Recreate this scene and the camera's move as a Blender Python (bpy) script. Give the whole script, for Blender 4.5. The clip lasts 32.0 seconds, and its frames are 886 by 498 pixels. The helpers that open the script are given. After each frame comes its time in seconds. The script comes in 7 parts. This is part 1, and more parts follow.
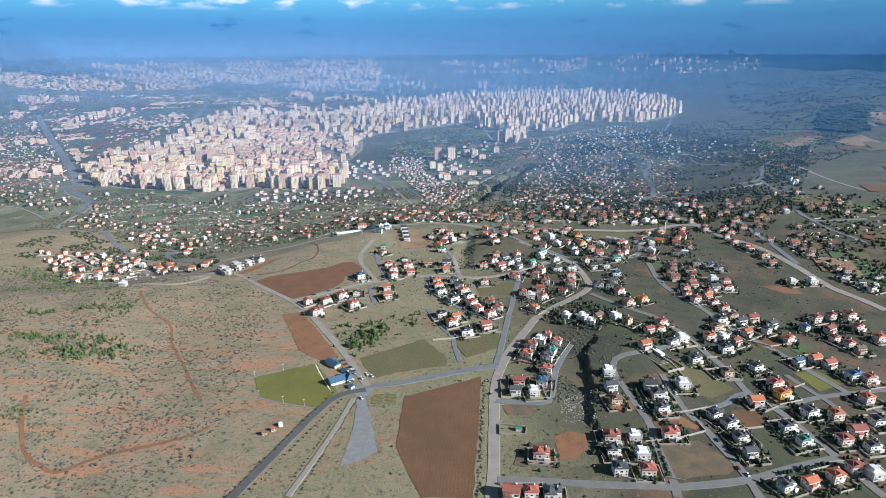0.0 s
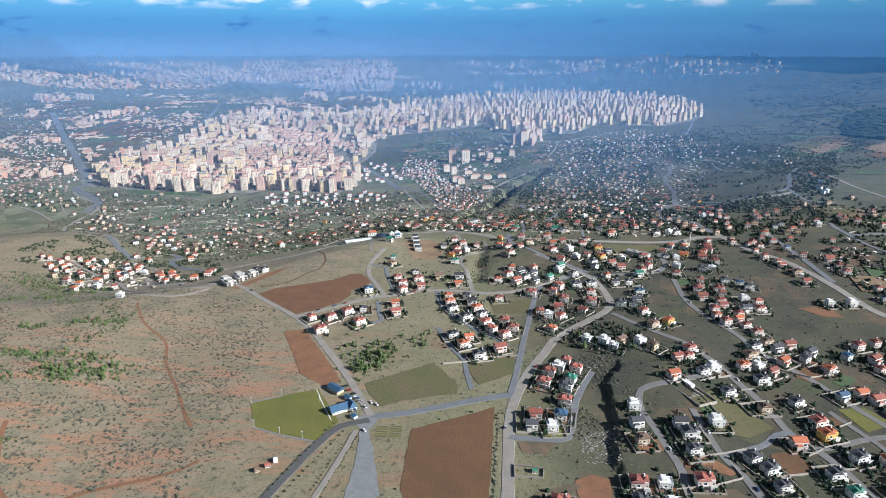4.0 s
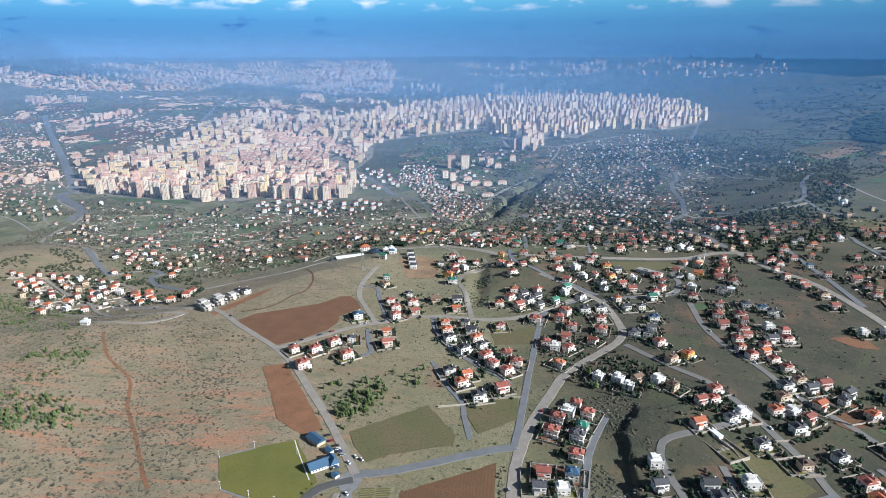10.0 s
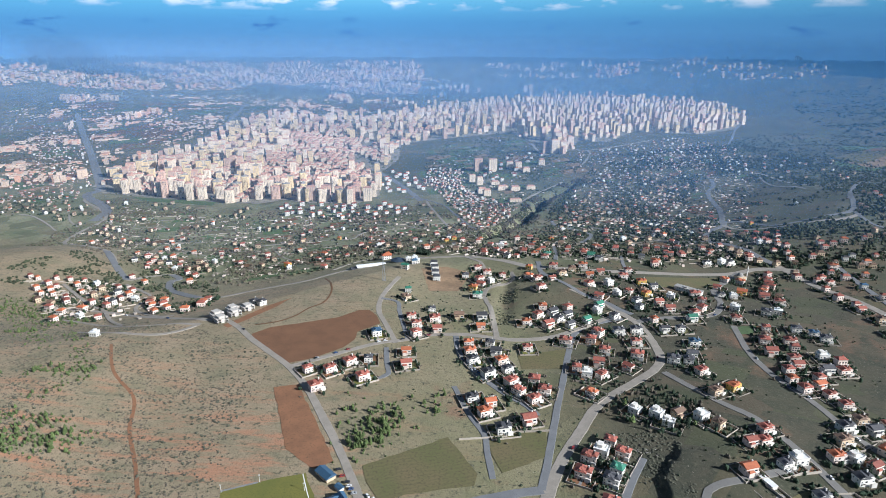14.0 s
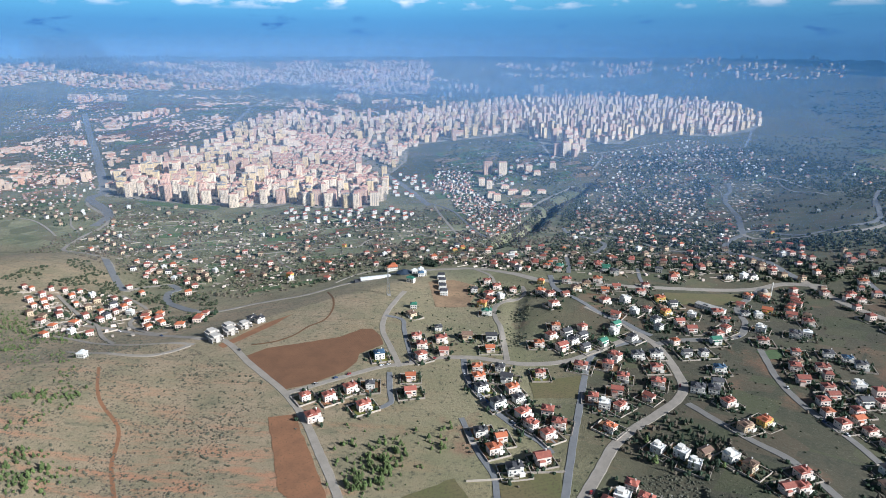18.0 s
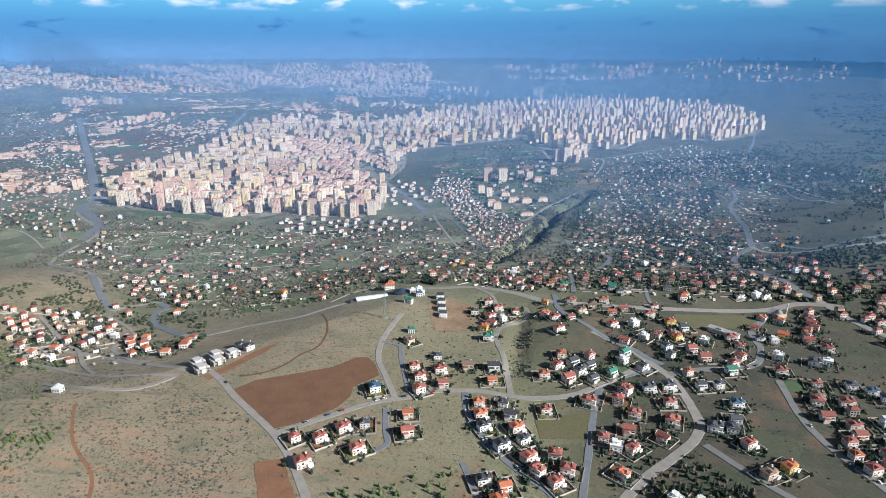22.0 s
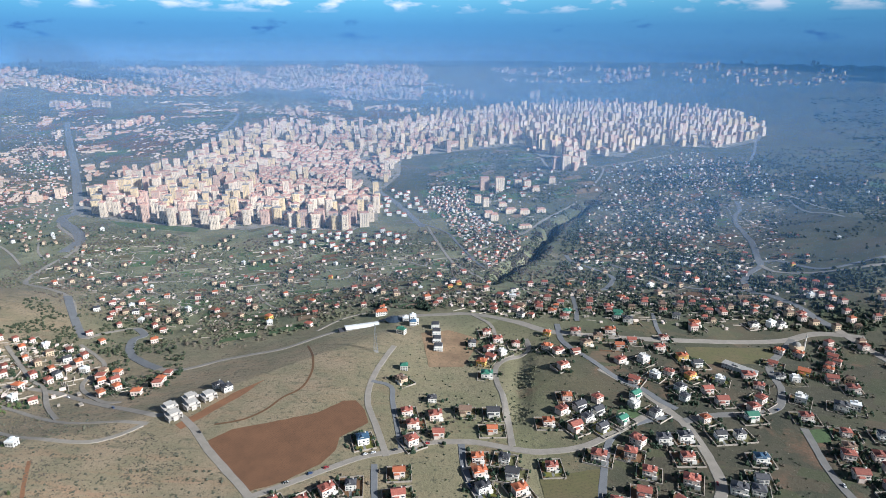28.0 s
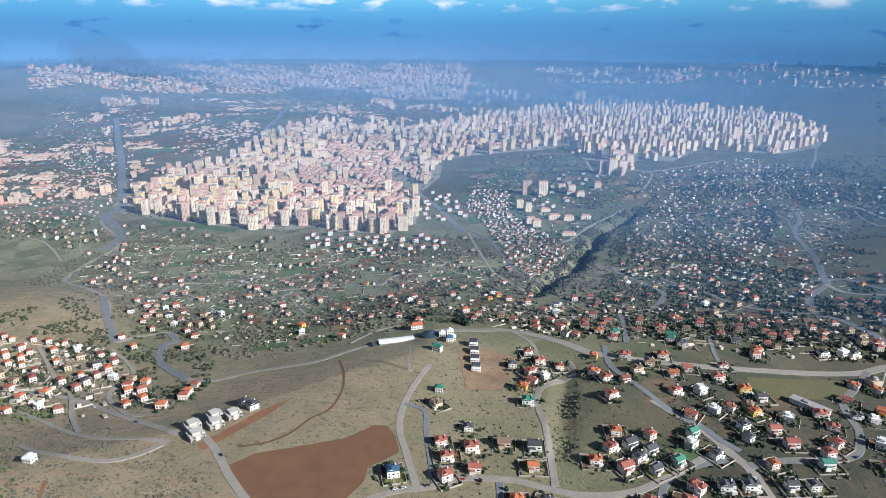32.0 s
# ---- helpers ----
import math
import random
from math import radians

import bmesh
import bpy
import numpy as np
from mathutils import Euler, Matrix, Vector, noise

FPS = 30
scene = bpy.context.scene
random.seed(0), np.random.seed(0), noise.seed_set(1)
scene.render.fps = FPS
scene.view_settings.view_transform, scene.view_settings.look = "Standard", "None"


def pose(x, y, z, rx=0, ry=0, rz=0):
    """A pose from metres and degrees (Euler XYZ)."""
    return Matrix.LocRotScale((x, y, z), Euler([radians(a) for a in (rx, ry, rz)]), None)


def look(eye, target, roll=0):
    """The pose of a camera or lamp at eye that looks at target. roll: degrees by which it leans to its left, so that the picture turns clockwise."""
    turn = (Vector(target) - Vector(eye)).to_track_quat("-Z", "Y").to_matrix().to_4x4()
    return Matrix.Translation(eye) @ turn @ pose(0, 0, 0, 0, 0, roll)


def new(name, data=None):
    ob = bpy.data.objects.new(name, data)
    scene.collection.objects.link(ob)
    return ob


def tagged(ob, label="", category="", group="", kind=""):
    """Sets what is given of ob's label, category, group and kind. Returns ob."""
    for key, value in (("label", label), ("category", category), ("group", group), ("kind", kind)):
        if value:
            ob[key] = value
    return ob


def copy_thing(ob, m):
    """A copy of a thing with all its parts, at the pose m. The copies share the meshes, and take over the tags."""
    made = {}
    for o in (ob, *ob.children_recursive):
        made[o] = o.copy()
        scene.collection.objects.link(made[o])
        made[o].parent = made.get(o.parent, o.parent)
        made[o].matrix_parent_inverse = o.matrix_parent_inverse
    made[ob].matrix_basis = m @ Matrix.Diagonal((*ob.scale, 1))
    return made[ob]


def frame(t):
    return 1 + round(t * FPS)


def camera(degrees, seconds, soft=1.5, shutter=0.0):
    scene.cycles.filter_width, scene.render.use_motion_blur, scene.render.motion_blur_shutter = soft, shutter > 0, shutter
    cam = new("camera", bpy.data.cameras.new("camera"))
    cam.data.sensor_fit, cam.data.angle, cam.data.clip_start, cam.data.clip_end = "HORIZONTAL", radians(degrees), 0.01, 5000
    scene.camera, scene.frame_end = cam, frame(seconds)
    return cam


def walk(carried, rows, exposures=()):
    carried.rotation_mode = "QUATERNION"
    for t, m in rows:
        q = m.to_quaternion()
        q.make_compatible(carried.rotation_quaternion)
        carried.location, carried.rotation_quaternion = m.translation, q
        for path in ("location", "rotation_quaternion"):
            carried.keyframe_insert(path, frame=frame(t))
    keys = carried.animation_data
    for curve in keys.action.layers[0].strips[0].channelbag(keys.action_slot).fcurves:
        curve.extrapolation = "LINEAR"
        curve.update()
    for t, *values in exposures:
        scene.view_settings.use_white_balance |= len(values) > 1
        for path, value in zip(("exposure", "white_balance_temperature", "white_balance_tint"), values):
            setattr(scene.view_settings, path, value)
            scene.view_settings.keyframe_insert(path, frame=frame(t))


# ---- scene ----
import itertools

# ---- camera ----
cam = camera(71.805, 32.0, soft=0.65)
walk(cam, [
    (0, look((0.00, 0.00, 320.00), (-0.00, 947.36, -0.17), -0.412)),
    (0.5, look((0.06, 5.74, 320.23), (-9.47, 952.88, -0.47), -0.289)),
    (1, look((0.13, 11.47, 320.43), (-14.75, 958.56, -0.20), -0.270)),
    (1.5, look((0.21, 17.21, 320.63), (-14.52, 964.32, 0.06), -0.251)),
    (2, look((0.33, 22.89, 320.83), (-15.95, 970.10, 0.64), -0.218)),
    (2.5, look((0.49, 28.54, 321.05), (-20.78, 975.62, 0.77), -0.198)),
    (3, look((0.66, 34.16, 321.31), (-20.08, 981.39, 1.42), -0.176)),
    (3.5, look((0.86, 39.78, 321.61), (-19.76, 986.95, 1.55), -0.111)),
    (5.5, look((1.79, 62.18, 322.95), (-24.51, 1009.22, 2.94), -0.193)),
    (6, look((2.01, 67.77, 323.23), (-23.45, 1014.81, 3.14), -0.202)),
    (6.5, look((2.27, 73.33, 323.49), (-22.43, 1020.51, 3.73), -0.166)),
    (7, look((2.50, 78.90, 323.70), (-21.34, 1026.23, 4.33), -0.160)),
    (7.5, look((2.69, 84.55, 323.92), (-20.21, 1031.96, 4.70), -0.118)),
    (8, look((2.86, 90.26, 324.11), (-19.12, 1037.74, 5.04), -0.112)),
    (8.5, look((3.01, 95.99, 324.32), (-18.21, 1043.53, 5.38), -0.093)),
    (9, look((3.16, 101.71, 324.51), (-16.83, 1049.43, 6.01), -0.077)),
    (9.5, look((3.29, 107.42, 324.65), (-16.88, 1055.02, 5.85), -0.049)),
    (10, look((3.42, 113.06, 324.76), (-18.12, 1060.65, 5.99), -0.053)),
    (10.5, look((3.55, 118.62, 324.86), (-20.03, 1066.21, 6.22), -0.024)),
    (11, look((3.68, 124.12, 324.92), (-22.22, 1071.66, 6.33), -0.011)),
    (11.5, look((3.81, 129.60, 324.98), (-23.96, 1077.21, 6.75), 0.007)),
    (12, look((3.92, 135.06, 325.03), (-27.77, 1082.57, 6.88), 0.008)),
    (12.5, look((3.96, 140.52, 325.09), (-33.14, 1087.88, 7.06), -0.003)),
    (13, look((3.94, 145.96, 325.22), (-40.43, 1093.03, 7.27), 0.011)),
    (13.5, look((3.78, 151.37, 325.43), (-51.87, 1097.81, 7.39), 0.082)),
    (14, look((3.61, 156.73, 325.75), (-60.37, 1102.48, 7.21), 0.133)),
    (14.5, look((3.45, 162.06, 326.19), (-63.86, 1107.38, 7.07), 0.140)),
    (16.5, look((2.89, 183.21, 328.59), (-71.07, 1127.42, 7.66), 0.133)),
    (17, look((2.69, 188.65, 329.41), (-69.39, 1133.01, 8.49), 0.120)),
    (17.5, look((2.43, 194.18, 330.41), (-69.24, 1138.71, 9.91), 0.146)),
    (18, look((2.09, 199.73, 331.52), (-76.20, 1143.66, 10.80), 0.102)),
    (18.5, look((1.70, 205.24, 332.71), (-84.15, 1148.44, 11.77), 0.110)),
    (19, look((1.26, 210.69, 334.01), (-83.85, 1154.00, 13.19), 0.045)),
    (19.5, look((0.78, 216.12, 335.42), (-82.08, 1159.66, 14.69), 0.043)),
    (20, look((0.29, 221.51, 336.89), (-80.31, 1165.28, 16.24), 0.032)),
    (20.5, look((-0.17, 226.85, 338.44), (-78.94, 1170.74, 17.69), 0.042)),
    (21, look((-0.61, 232.13, 340.06), (-78.41, 1176.03, 19.13), 0.058)),
    (21.5, look((-1.05, 237.28, 341.69), (-78.49, 1181.30, 21.03), 0.031)),
    (22, look((-1.50, 242.28, 343.31), (-78.42, 1186.39, 22.76), 0.018)),
    (22.5, look((-1.93, 247.17, 344.91), (-79.78, 1191.31, 24.71), 0.035)),
    (23, look((-2.35, 252.01, 346.52), (-81.80, 1196.08, 26.50), 0.064)),
    (23.5, look((-2.76, 256.78, 348.15), (-85.57, 1200.64, 28.34), -0.034)),
    (24, look((-3.18, 261.56, 349.76), (-89.23, 1205.11, 29.92), -0.024)),
    (24.5, look((-3.61, 266.34, 351.27), (-90.73, 1209.92, 31.79), -0.054)),
    (25, look((-4.05, 271.17, 352.60), (-88.95, 1214.92, 33.01), -0.079)),
    (25.5, look((-4.41, 276.12, 353.67), (-87.52, 1220.27, 34.79), -0.059)),
    (27.5, look((-5.53, 296.50, 356.65), (-77.89, 1241.00, 36.20), 0.151)),
    (28, look((-5.91, 301.77, 357.20), (-75.46, 1246.51, 36.84), 0.173)),
    (28.5, look((-6.43, 307.24, 357.63), (-72.61, 1252.21, 37.26), 0.204)),
    (29, look((-7.04, 312.82, 357.94), (-69.87, 1258.07, 37.68), 0.181)),
    (29.5, look((-7.71, 318.47, 358.15), (-67.28, 1263.88, 37.75), 0.219)),
    (30, look((-8.45, 324.13, 358.27), (-64.60, 1269.77, 37.92), 0.226)),
    (30.5, look((-9.27, 329.83, 358.34), (-63.27, 1275.60, 38.03), 0.212)),
    (31, look((-10.13, 335.56, 358.38), (-113.25, 1276.96, 37.25), 0.230)),
    (31.5, look((-10.96, 341.30, 358.41), (-178.34, 1273.20, 36.64), 0.317)),
    (32, look((-11.80, 347.06, 358.47), (-144.21, 1284.39, 36.15), 0.342)),
], exposures=[(0, 0.28, 5720, 8), (32, 0.28, 5840, 8)])

# ---- world, sun ----
SUN_FROM = Vector((0.86, -0.34, 0.50)).normalized()
world = bpy.data.worlds.new("sky")
scene.world = world
world.use_nodes = True
wn = world.node_tree.nodes
sky = wn.new("ShaderNodeTexSky")
sky.sky_type, sky.sun_disc = "NISHITA", False
sky.sun_elevation = math.asin(SUN_FROM.z)
sky.sun_rotation = math.atan2(SUN_FROM.x, SUN_FROM.y)
world.node_tree.links.new(sky.outputs[0], wn["Background"].inputs[0])
wn["Background"].inputs[1].default_value = 0.055
sun = new("sun", bpy.data.lights.new("sun", "SUN"))
sun.data.energy, sun.data.angle, sun.data.color = 6.0, radians(0.6), (1.0, 0.955, 0.88)
sun.matrix_world = look((0, 0, 900), Vector((0, 0, 900)) - SUN_FROM)


# ---- materials ----
def rgb(c):
    return (*c, 1.0)


def material(name, a, b, scale=0.3, rough=0.85, fine=None, bump=0.0, metal=0.0, patch=None, detail=5.0, vary=0.0, furrow=None, patch_scale=0.012, patch_at=(0.52, 0.66)):
    """A surface of two mottled tones in metres, with fine grain, larger patches, relief and a per-object shift."""
    m = bpy.data.materials.new(name)
    m.use_nodes = True
    nt = m.node_tree
    n, link = nt.nodes, nt.links.new
    bsdf = n["Principled BSDF"]
    bsdf.inputs["Roughness"].default_value, bsdf.inputs["Metallic"].default_value = rough, metal
    co = n.new("ShaderNodeTexCoord")
    geo = n.new("ShaderNodeNewGeometry")
    place = geo.outputs["Position"]

    def noise_of(sc, det):
        t = n.new("ShaderNodeTexNoise")
        t.inputs["Scale"].default_value, t.inputs["Detail"].default_value, t.inputs["Roughness"].default_value = sc, det, 0.62
        link(place, t.inputs["Vector"])
        return t.outputs["Fac"]

    def ramp(fac, lo, hi):
        r = n.new("ShaderNodeMapRange")
        r.inputs["From Min"].default_value, r.inputs["From Max"].default_value = lo, hi
        link(fac, r.inputs["Value"])
        return r.outputs["Result"]

    def mix(fac, c1, c2, how="MIX"):
        x = n.new("ShaderNodeMix")
        x.data_type, x.blend_type = "RGBA", how
        if isinstance(fac, float):
            x.inputs[0].default_value = fac
        else:
            link(fac, x.inputs[0])
        for socket, c in ((x.inputs[6], c1), (x.inputs[7], c2)):
            if isinstance(c, tuple):
                socket.default_value = rgb(c)
            else:
                link(c, socket)
        return x.outputs[2]

    base = noise_of(scale, detail)
    colour = mix(ramp(base, 0.35, 0.65), a, b)
    if patch:
        colour = mix(ramp(noise_of(patch_scale, 6.0), *patch_at), colour, patch)
    if fine:
        sc, dark, lo, hi = fine
        colour = mix(ramp(noise_of(sc, 3.0), lo, hi), colour, dark)
    if furrow:
        turn, gap, dark = furrow
        mp, wave = n.new("ShaderNodeMapping"), n.new("ShaderNodeTexWave")
        mp.inputs["Rotation"].default_value = (0, 0, radians(turn))
        link(place, mp.inputs["Vector"])
        link(mp.outputs[0], wave.inputs["Vector"])
        wave.inputs["Scale"].default_value, wave.inputs["Distortion"].default_value, wave.inputs["Detail"].default_value, wave.inputs["Detail Scale"].default_value = 0.314 / gap, 3.0, 3.0, 0.6
        colour = mix(ramp(wave.outputs["Fac"], 0.1, 3.4), colour, dark)
    if vary:
        info = n.new("ShaderNodeObjectInfo")
        hsv = n.new("ShaderNodeHueSaturation")
        r = n.new("ShaderNodeMapRange")
        r.inputs["To Min"].default_value, r.inputs["To Max"].default_value = 1 - vary, 1 + vary
        link(info.outputs["Random"], r.inputs["Value"])
        link(r.outputs["Result"], hsv.inputs["Value"])
        link(colour, hsv.inputs["Color"])
        colour = hsv.outputs["Color"]
    link(colour, bsdf.inputs["Base Color"])
    if bump:
        bn = n.new("ShaderNodeBump")
        bn.inputs["Strength"].default_value, bn.inputs["Distance"].default_value = 0.8, bump
        link(base, bn.inputs["Height"])
        link(bn.outputs["Normal"], bsdf.inputs["Normal"])
    return m


def land():
    """Open ground: dry reddish hillside, olive plateau, grey-green valley and plain, with tufts, stones and bare
    streaks; shade is painted into the eastern tones.
    """
    m = bpy.data.materials.new("open_land")
    m.use_nodes = True
    n, link = m.node_tree.nodes, m.node_tree.links.new
    bsdf = n["Principled BSDF"]
    bsdf.inputs["Roughness"].default_value = 0.95
    geo = n.new("ShaderNodeNewGeometry")
    sep = n.new("ShaderNodeSeparateXYZ")
    link(geo.outputs["Position"], sep.inputs[0])

    def noise_of(sc, det=5.0, stretch=None):
        t = n.new("ShaderNodeTexNoise")
        t.inputs["Scale"].default_value, t.inputs["Detail"].default_value, t.inputs["Roughness"].default_value = sc, det, 0.65
        if stretch:
            mp = n.new("ShaderNodeMapping")
            mp.inputs["Scale"].default_value = stretch
            link(geo.outputs["Position"], mp.inputs["Vector"])
            link(mp.outputs[0], t.inputs["Vector"])
        else:
            link(geo.outputs["Position"], t.inputs["Vector"])
        return t.outputs["Fac"]

    def span(v, lo, hi):
        r = n.new("ShaderNodeMapRange")
        r.inputs["From Min"].default_value, r.inputs["From Max"].default_value = lo, hi
        link(v, r.inputs["Value"])
        return r.outputs["Result"]

    def math_of(how, a, b):
        x = n.new("ShaderNodeMath")
        x.operation = how
        for socket, v in zip(x.inputs, (a, b)):
            if isinstance(v, float):
                socket.default_value = v
            else:
                link(v, socket)
        return x.outputs[0]

    def mix(fac, c1, c2):
        x = n.new("ShaderNodeMix")
        x.data_type = "RGBA"
        link(fac, x.inputs[0])
        for socket, c in ((x.inputs[6], c1), (x.inputs[7], c2)):
            if isinstance(c, tuple):
                socket.default_value = rgb(c)
            else:
                link(c, socket)
        return x.outputs[2]

    wander = math_of("MULTIPLY", math_of("SUBTRACT", noise_of(0.008), 0.5), 260.0)
    east = span(math_of("ADD", sep.outputs["X"], wander), -170, 20)
    north = span(math_of("SUBTRACT", math_of("ADD", sep.outputs["Y"], wander), math_of("MULTIPLY", span(sep.outputs["X"], -520, -680), 260.0)), 900, 1120)
    hill = mix(span(noise_of(0.03), 0.38, 0.62), (0.318, 0.246, 0.162), (0.226, 0.196, 0.122))
    hill = mix(math_of("MULTIPLY", span(noise_of(0.05, 8.0, (0.35, 1.7, 1)), 0.49, 0.63), math_of("ADD", span(sep.outputs["Y"], 720, 520), 0.18)), hill, (0.39, 0.205, 0.122))
    hill = mix(span(noise_of(0.09, 7.0, (0.5, 1.4, 1)), 0.56, 0.70), hill, (0.140, 0.132, 0.085))
    flat = mix(span(noise_of(0.022), 0.38, 0.62), (0.262, 0.232, 0.138), (0.190, 0.184, 0.098))
    flat = mix(span(noise_of(0.016, 7.0), 0.58, 0.68), flat, (0.245, 0.160, 0.100))
    # olive and soil plots, their tones lowered and blued to include shade round the houses
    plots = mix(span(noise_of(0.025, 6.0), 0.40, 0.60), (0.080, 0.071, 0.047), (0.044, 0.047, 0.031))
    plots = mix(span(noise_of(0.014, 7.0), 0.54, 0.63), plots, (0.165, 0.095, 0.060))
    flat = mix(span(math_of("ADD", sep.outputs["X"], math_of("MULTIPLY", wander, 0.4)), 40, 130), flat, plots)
    vale = mix(span(noise_of(0.012, 7.0), 0.40, 0.60), (0.255, 0.245, 0.152), (0.152, 0.176, 0.098))
    vale = mix(span(noise_of(0.007, 6.0), 0.57, 0.66), vale, (0.240, 0.200, 0.145))
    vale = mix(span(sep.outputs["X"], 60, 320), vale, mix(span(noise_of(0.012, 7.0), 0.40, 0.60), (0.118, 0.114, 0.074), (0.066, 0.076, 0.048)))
    fields = mix(span(noise_of(0.006, 6.0), 0.42, 0.58), (0.110, 0.105, 0.066), (0.052, 0.064, 0.042))
    fields = mix(span(noise_of(0.010, 5.0, (0.5, 1.6, 1)), 0.54, 0.62), fields, (0.165, 0.130, 0.088))
    # far eastern fields painted near black-blue for cloud shade and haze
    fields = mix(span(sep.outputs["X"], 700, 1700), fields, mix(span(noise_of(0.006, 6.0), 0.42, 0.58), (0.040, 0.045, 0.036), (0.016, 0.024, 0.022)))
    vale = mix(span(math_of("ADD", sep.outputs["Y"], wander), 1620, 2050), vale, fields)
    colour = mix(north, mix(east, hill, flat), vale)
    parcel, turned = n.new("ShaderNodeTexVoronoi"), n.new("ShaderNodeMapping")
    parcel.distance, parcel.inputs["Randomness"].default_value = "CHEBYCHEV", 0.75
    parcel.inputs["Scale"].default_value = 1.0
    turned.inputs["Rotation"].default_value, turned.inputs["Scale"].default_value = (0, 0, radians(28)), (0.021, 0.030, 0.0)
    link(geo.outputs["Position"], turned.inputs["Vector"])
    link(turned.outputs[0], parcel.inputs["Vector"])
    shade = n.new("ShaderNodeSeparateXYZ")
    link(parcel.outputs["Color"], shade.inputs[0])
    farmed = math_of("MAXIMUM", north, span(sep.outputs["X"], 30, 110))
    colour = mix(math_of("MULTIPLY", span(shade.outputs["X"], 0.55, 0.95), math_of("MULTIPLY", farmed, 0.60)), colour, (0.060, 0.066, 0.036))
    colour = mix(math_of("MULTIPLY", span(shade.outputs["Y"], 0.66, 0.95), math_of("MULTIPLY", farmed, 0.42)), colour, (0.150, 0.104, 0.066))
    colour = mix(math_of("MULTIPLY", span(shade.outputs["Z"], 0.70, 0.95), math_of("MULTIPLY", farmed, 0.40)), colour, (0.085, 0.102, 0.042))
    colour = mix(span(noise_of(0.22, 4.0), 0.56, 0.68), colour, (0.092, 0.088, 0.056))
    colour = mix(span(noise_of(0.55, 3.0), 0.60, 0.70), colour, (0.072, 0.072, 0.048))
    colour = mix(span(noise_of(1.5, 3.0), 0.55, 0.68), colour, (0.096, 0.090, 0.062))
    colour = mix(span(noise_of(0.75, 2.0), 0.68, 0.76), colour, (0.34, 0.30, 0.24))
    link(colour, bsdf.inputs["Base Color"])
    bn = n.new("ShaderNodeBump")
    bn.inputs["Strength"].default_value, bn.inputs["Distance"].default_value = 0.9, 0.9
    link(noise_of(0.3, 6.0), bn.inputs["Height"])
    link(bn.outputs["Normal"], bsdf.inputs["Normal"])
    return m


GROUND = land()
SOIL = material("ploughed_soil", (0.205, 0.102, 0.052), (0.155, 0.078, 0.040), 0.06, 0.95, (1.2, (0.09, 0.045, 0.024), 0.52, 0.7), 0.25, furrow=(25, 2.2, (0.10, 0.05, 0.028)))
SOIL_B = material("dark_ploughed_soil", (0.180, 0.092, 0.042), (0.138, 0.072, 0.034), 0.05, 0.95, (1.0, (0.07, 0.043, 0.026), 0.52, 0.7), 0.25, furrow=(6, 2.4, (0.09, 0.052, 0.03)))
RED = material("red_earth", (0.265, 0.125, 0.064), (0.20, 0.098, 0.052), 0.08, 0.95, (0.6, (0.11, 0.075, 0.04), 0.55, 0.72), 0.3)
SAND = material("cut_earth", (0.30, 0.20, 0.12), (0.20, 0.13, 0.08), 0.06, 0.95, (0.5, (0.12, 0.10, 0.06), 0.52, 0.7), 0.5)
RAW = material("waste_ground", (0.185, 0.120, 0.075), (0.110, 0.092, 0.058), 0.07, 0.95, (0.7, (0.21, 0.17, 0.13), 0.6, 0.75), 0.4, patch=(0.085, 0.080, 0.050), patch_scale=0.05)
LAWN = material("mown_pitch", (0.170, 0.158, 0.034), (0.125, 0.132, 0.030), 0.03, 0.9, (0.8, (0.10, 0.10, 0.024), 0.5, 0.75))
MEADOW = material("short_meadow", (0.118, 0.120, 0.046), (0.155, 0.125, 0.062), 0.03, 0.95, (0.5, (0.085, 0.075, 0.04), 0.5, 0.7), furrow=(70, 3.5, (0.10, 0.088, 0.045)))
VALE_GREEN = material("winter_green_plot", (0.095, 0.150, 0.060), (0.070, 0.110, 0.045), 0.05, 0.95, (0.5, (0.05, 0.07, 0.035), 0.5, 0.7))
GRAVEL = material("grey_gravel", (0.25, 0.25, 0.25), (0.20, 0.20, 0.20), 0.2, 0.9, (2.0, (0.15, 0.15, 0.15), 0.55, 0.7))
ROAD_G = material("pale_road", (0.32, 0.285, 0.245), (0.255, 0.228, 0.196), 0.12, 0.9, (1.0, (0.20, 0.18, 0.16), 0.55, 0.75))
ROAD_B = material("worn_asphalt", (0.19, 0.195, 0.205), (0.155, 0.16, 0.17), 0.12, 0.9, (1.5, (0.11, 0.11, 0.12), 0.55, 0.75))
ROAD_S = material("dusty_street", (0.205, 0.195, 0.182), (0.165, 0.158, 0.150), 0.12, 0.9, (1.0, (0.13, 0.125, 0.12), 0.55, 0.75))
ROAD_D = material("dark_asphalt", (0.11, 0.108, 0.105), (0.09, 0.088, 0.085), 0.12, 0.9, (1.5, (0.06, 0.06, 0.06), 0.55, 0.75))
VERGE = material("road_verge", (0.215, 0.18, 0.125), (0.14, 0.122, 0.078), 0.25, 0.95, (0.8, (0.08, 0.075, 0.04), 0.5, 0.68))
PAINT = material("white_render", (0.78, 0.75, 0.70), (0.68, 0.65, 0.60), 0.25, 0.8, (1.5, (0.55, 0.52, 0.47), 0.6, 0.8), vary=0.12)
WARM = material("pinkish_render", (0.74, 0.62, 0.55), (0.66, 0.54, 0.48), 0.25, 0.8, (1.5, (0.52, 0.45, 0.40), 0.6, 0.8), vary=0.14)
YELLOW = material("ochre_render", (0.70, 0.47, 0.12), (0.62, 0.41, 0.12), 0.3, 0.8, vary=0.1)
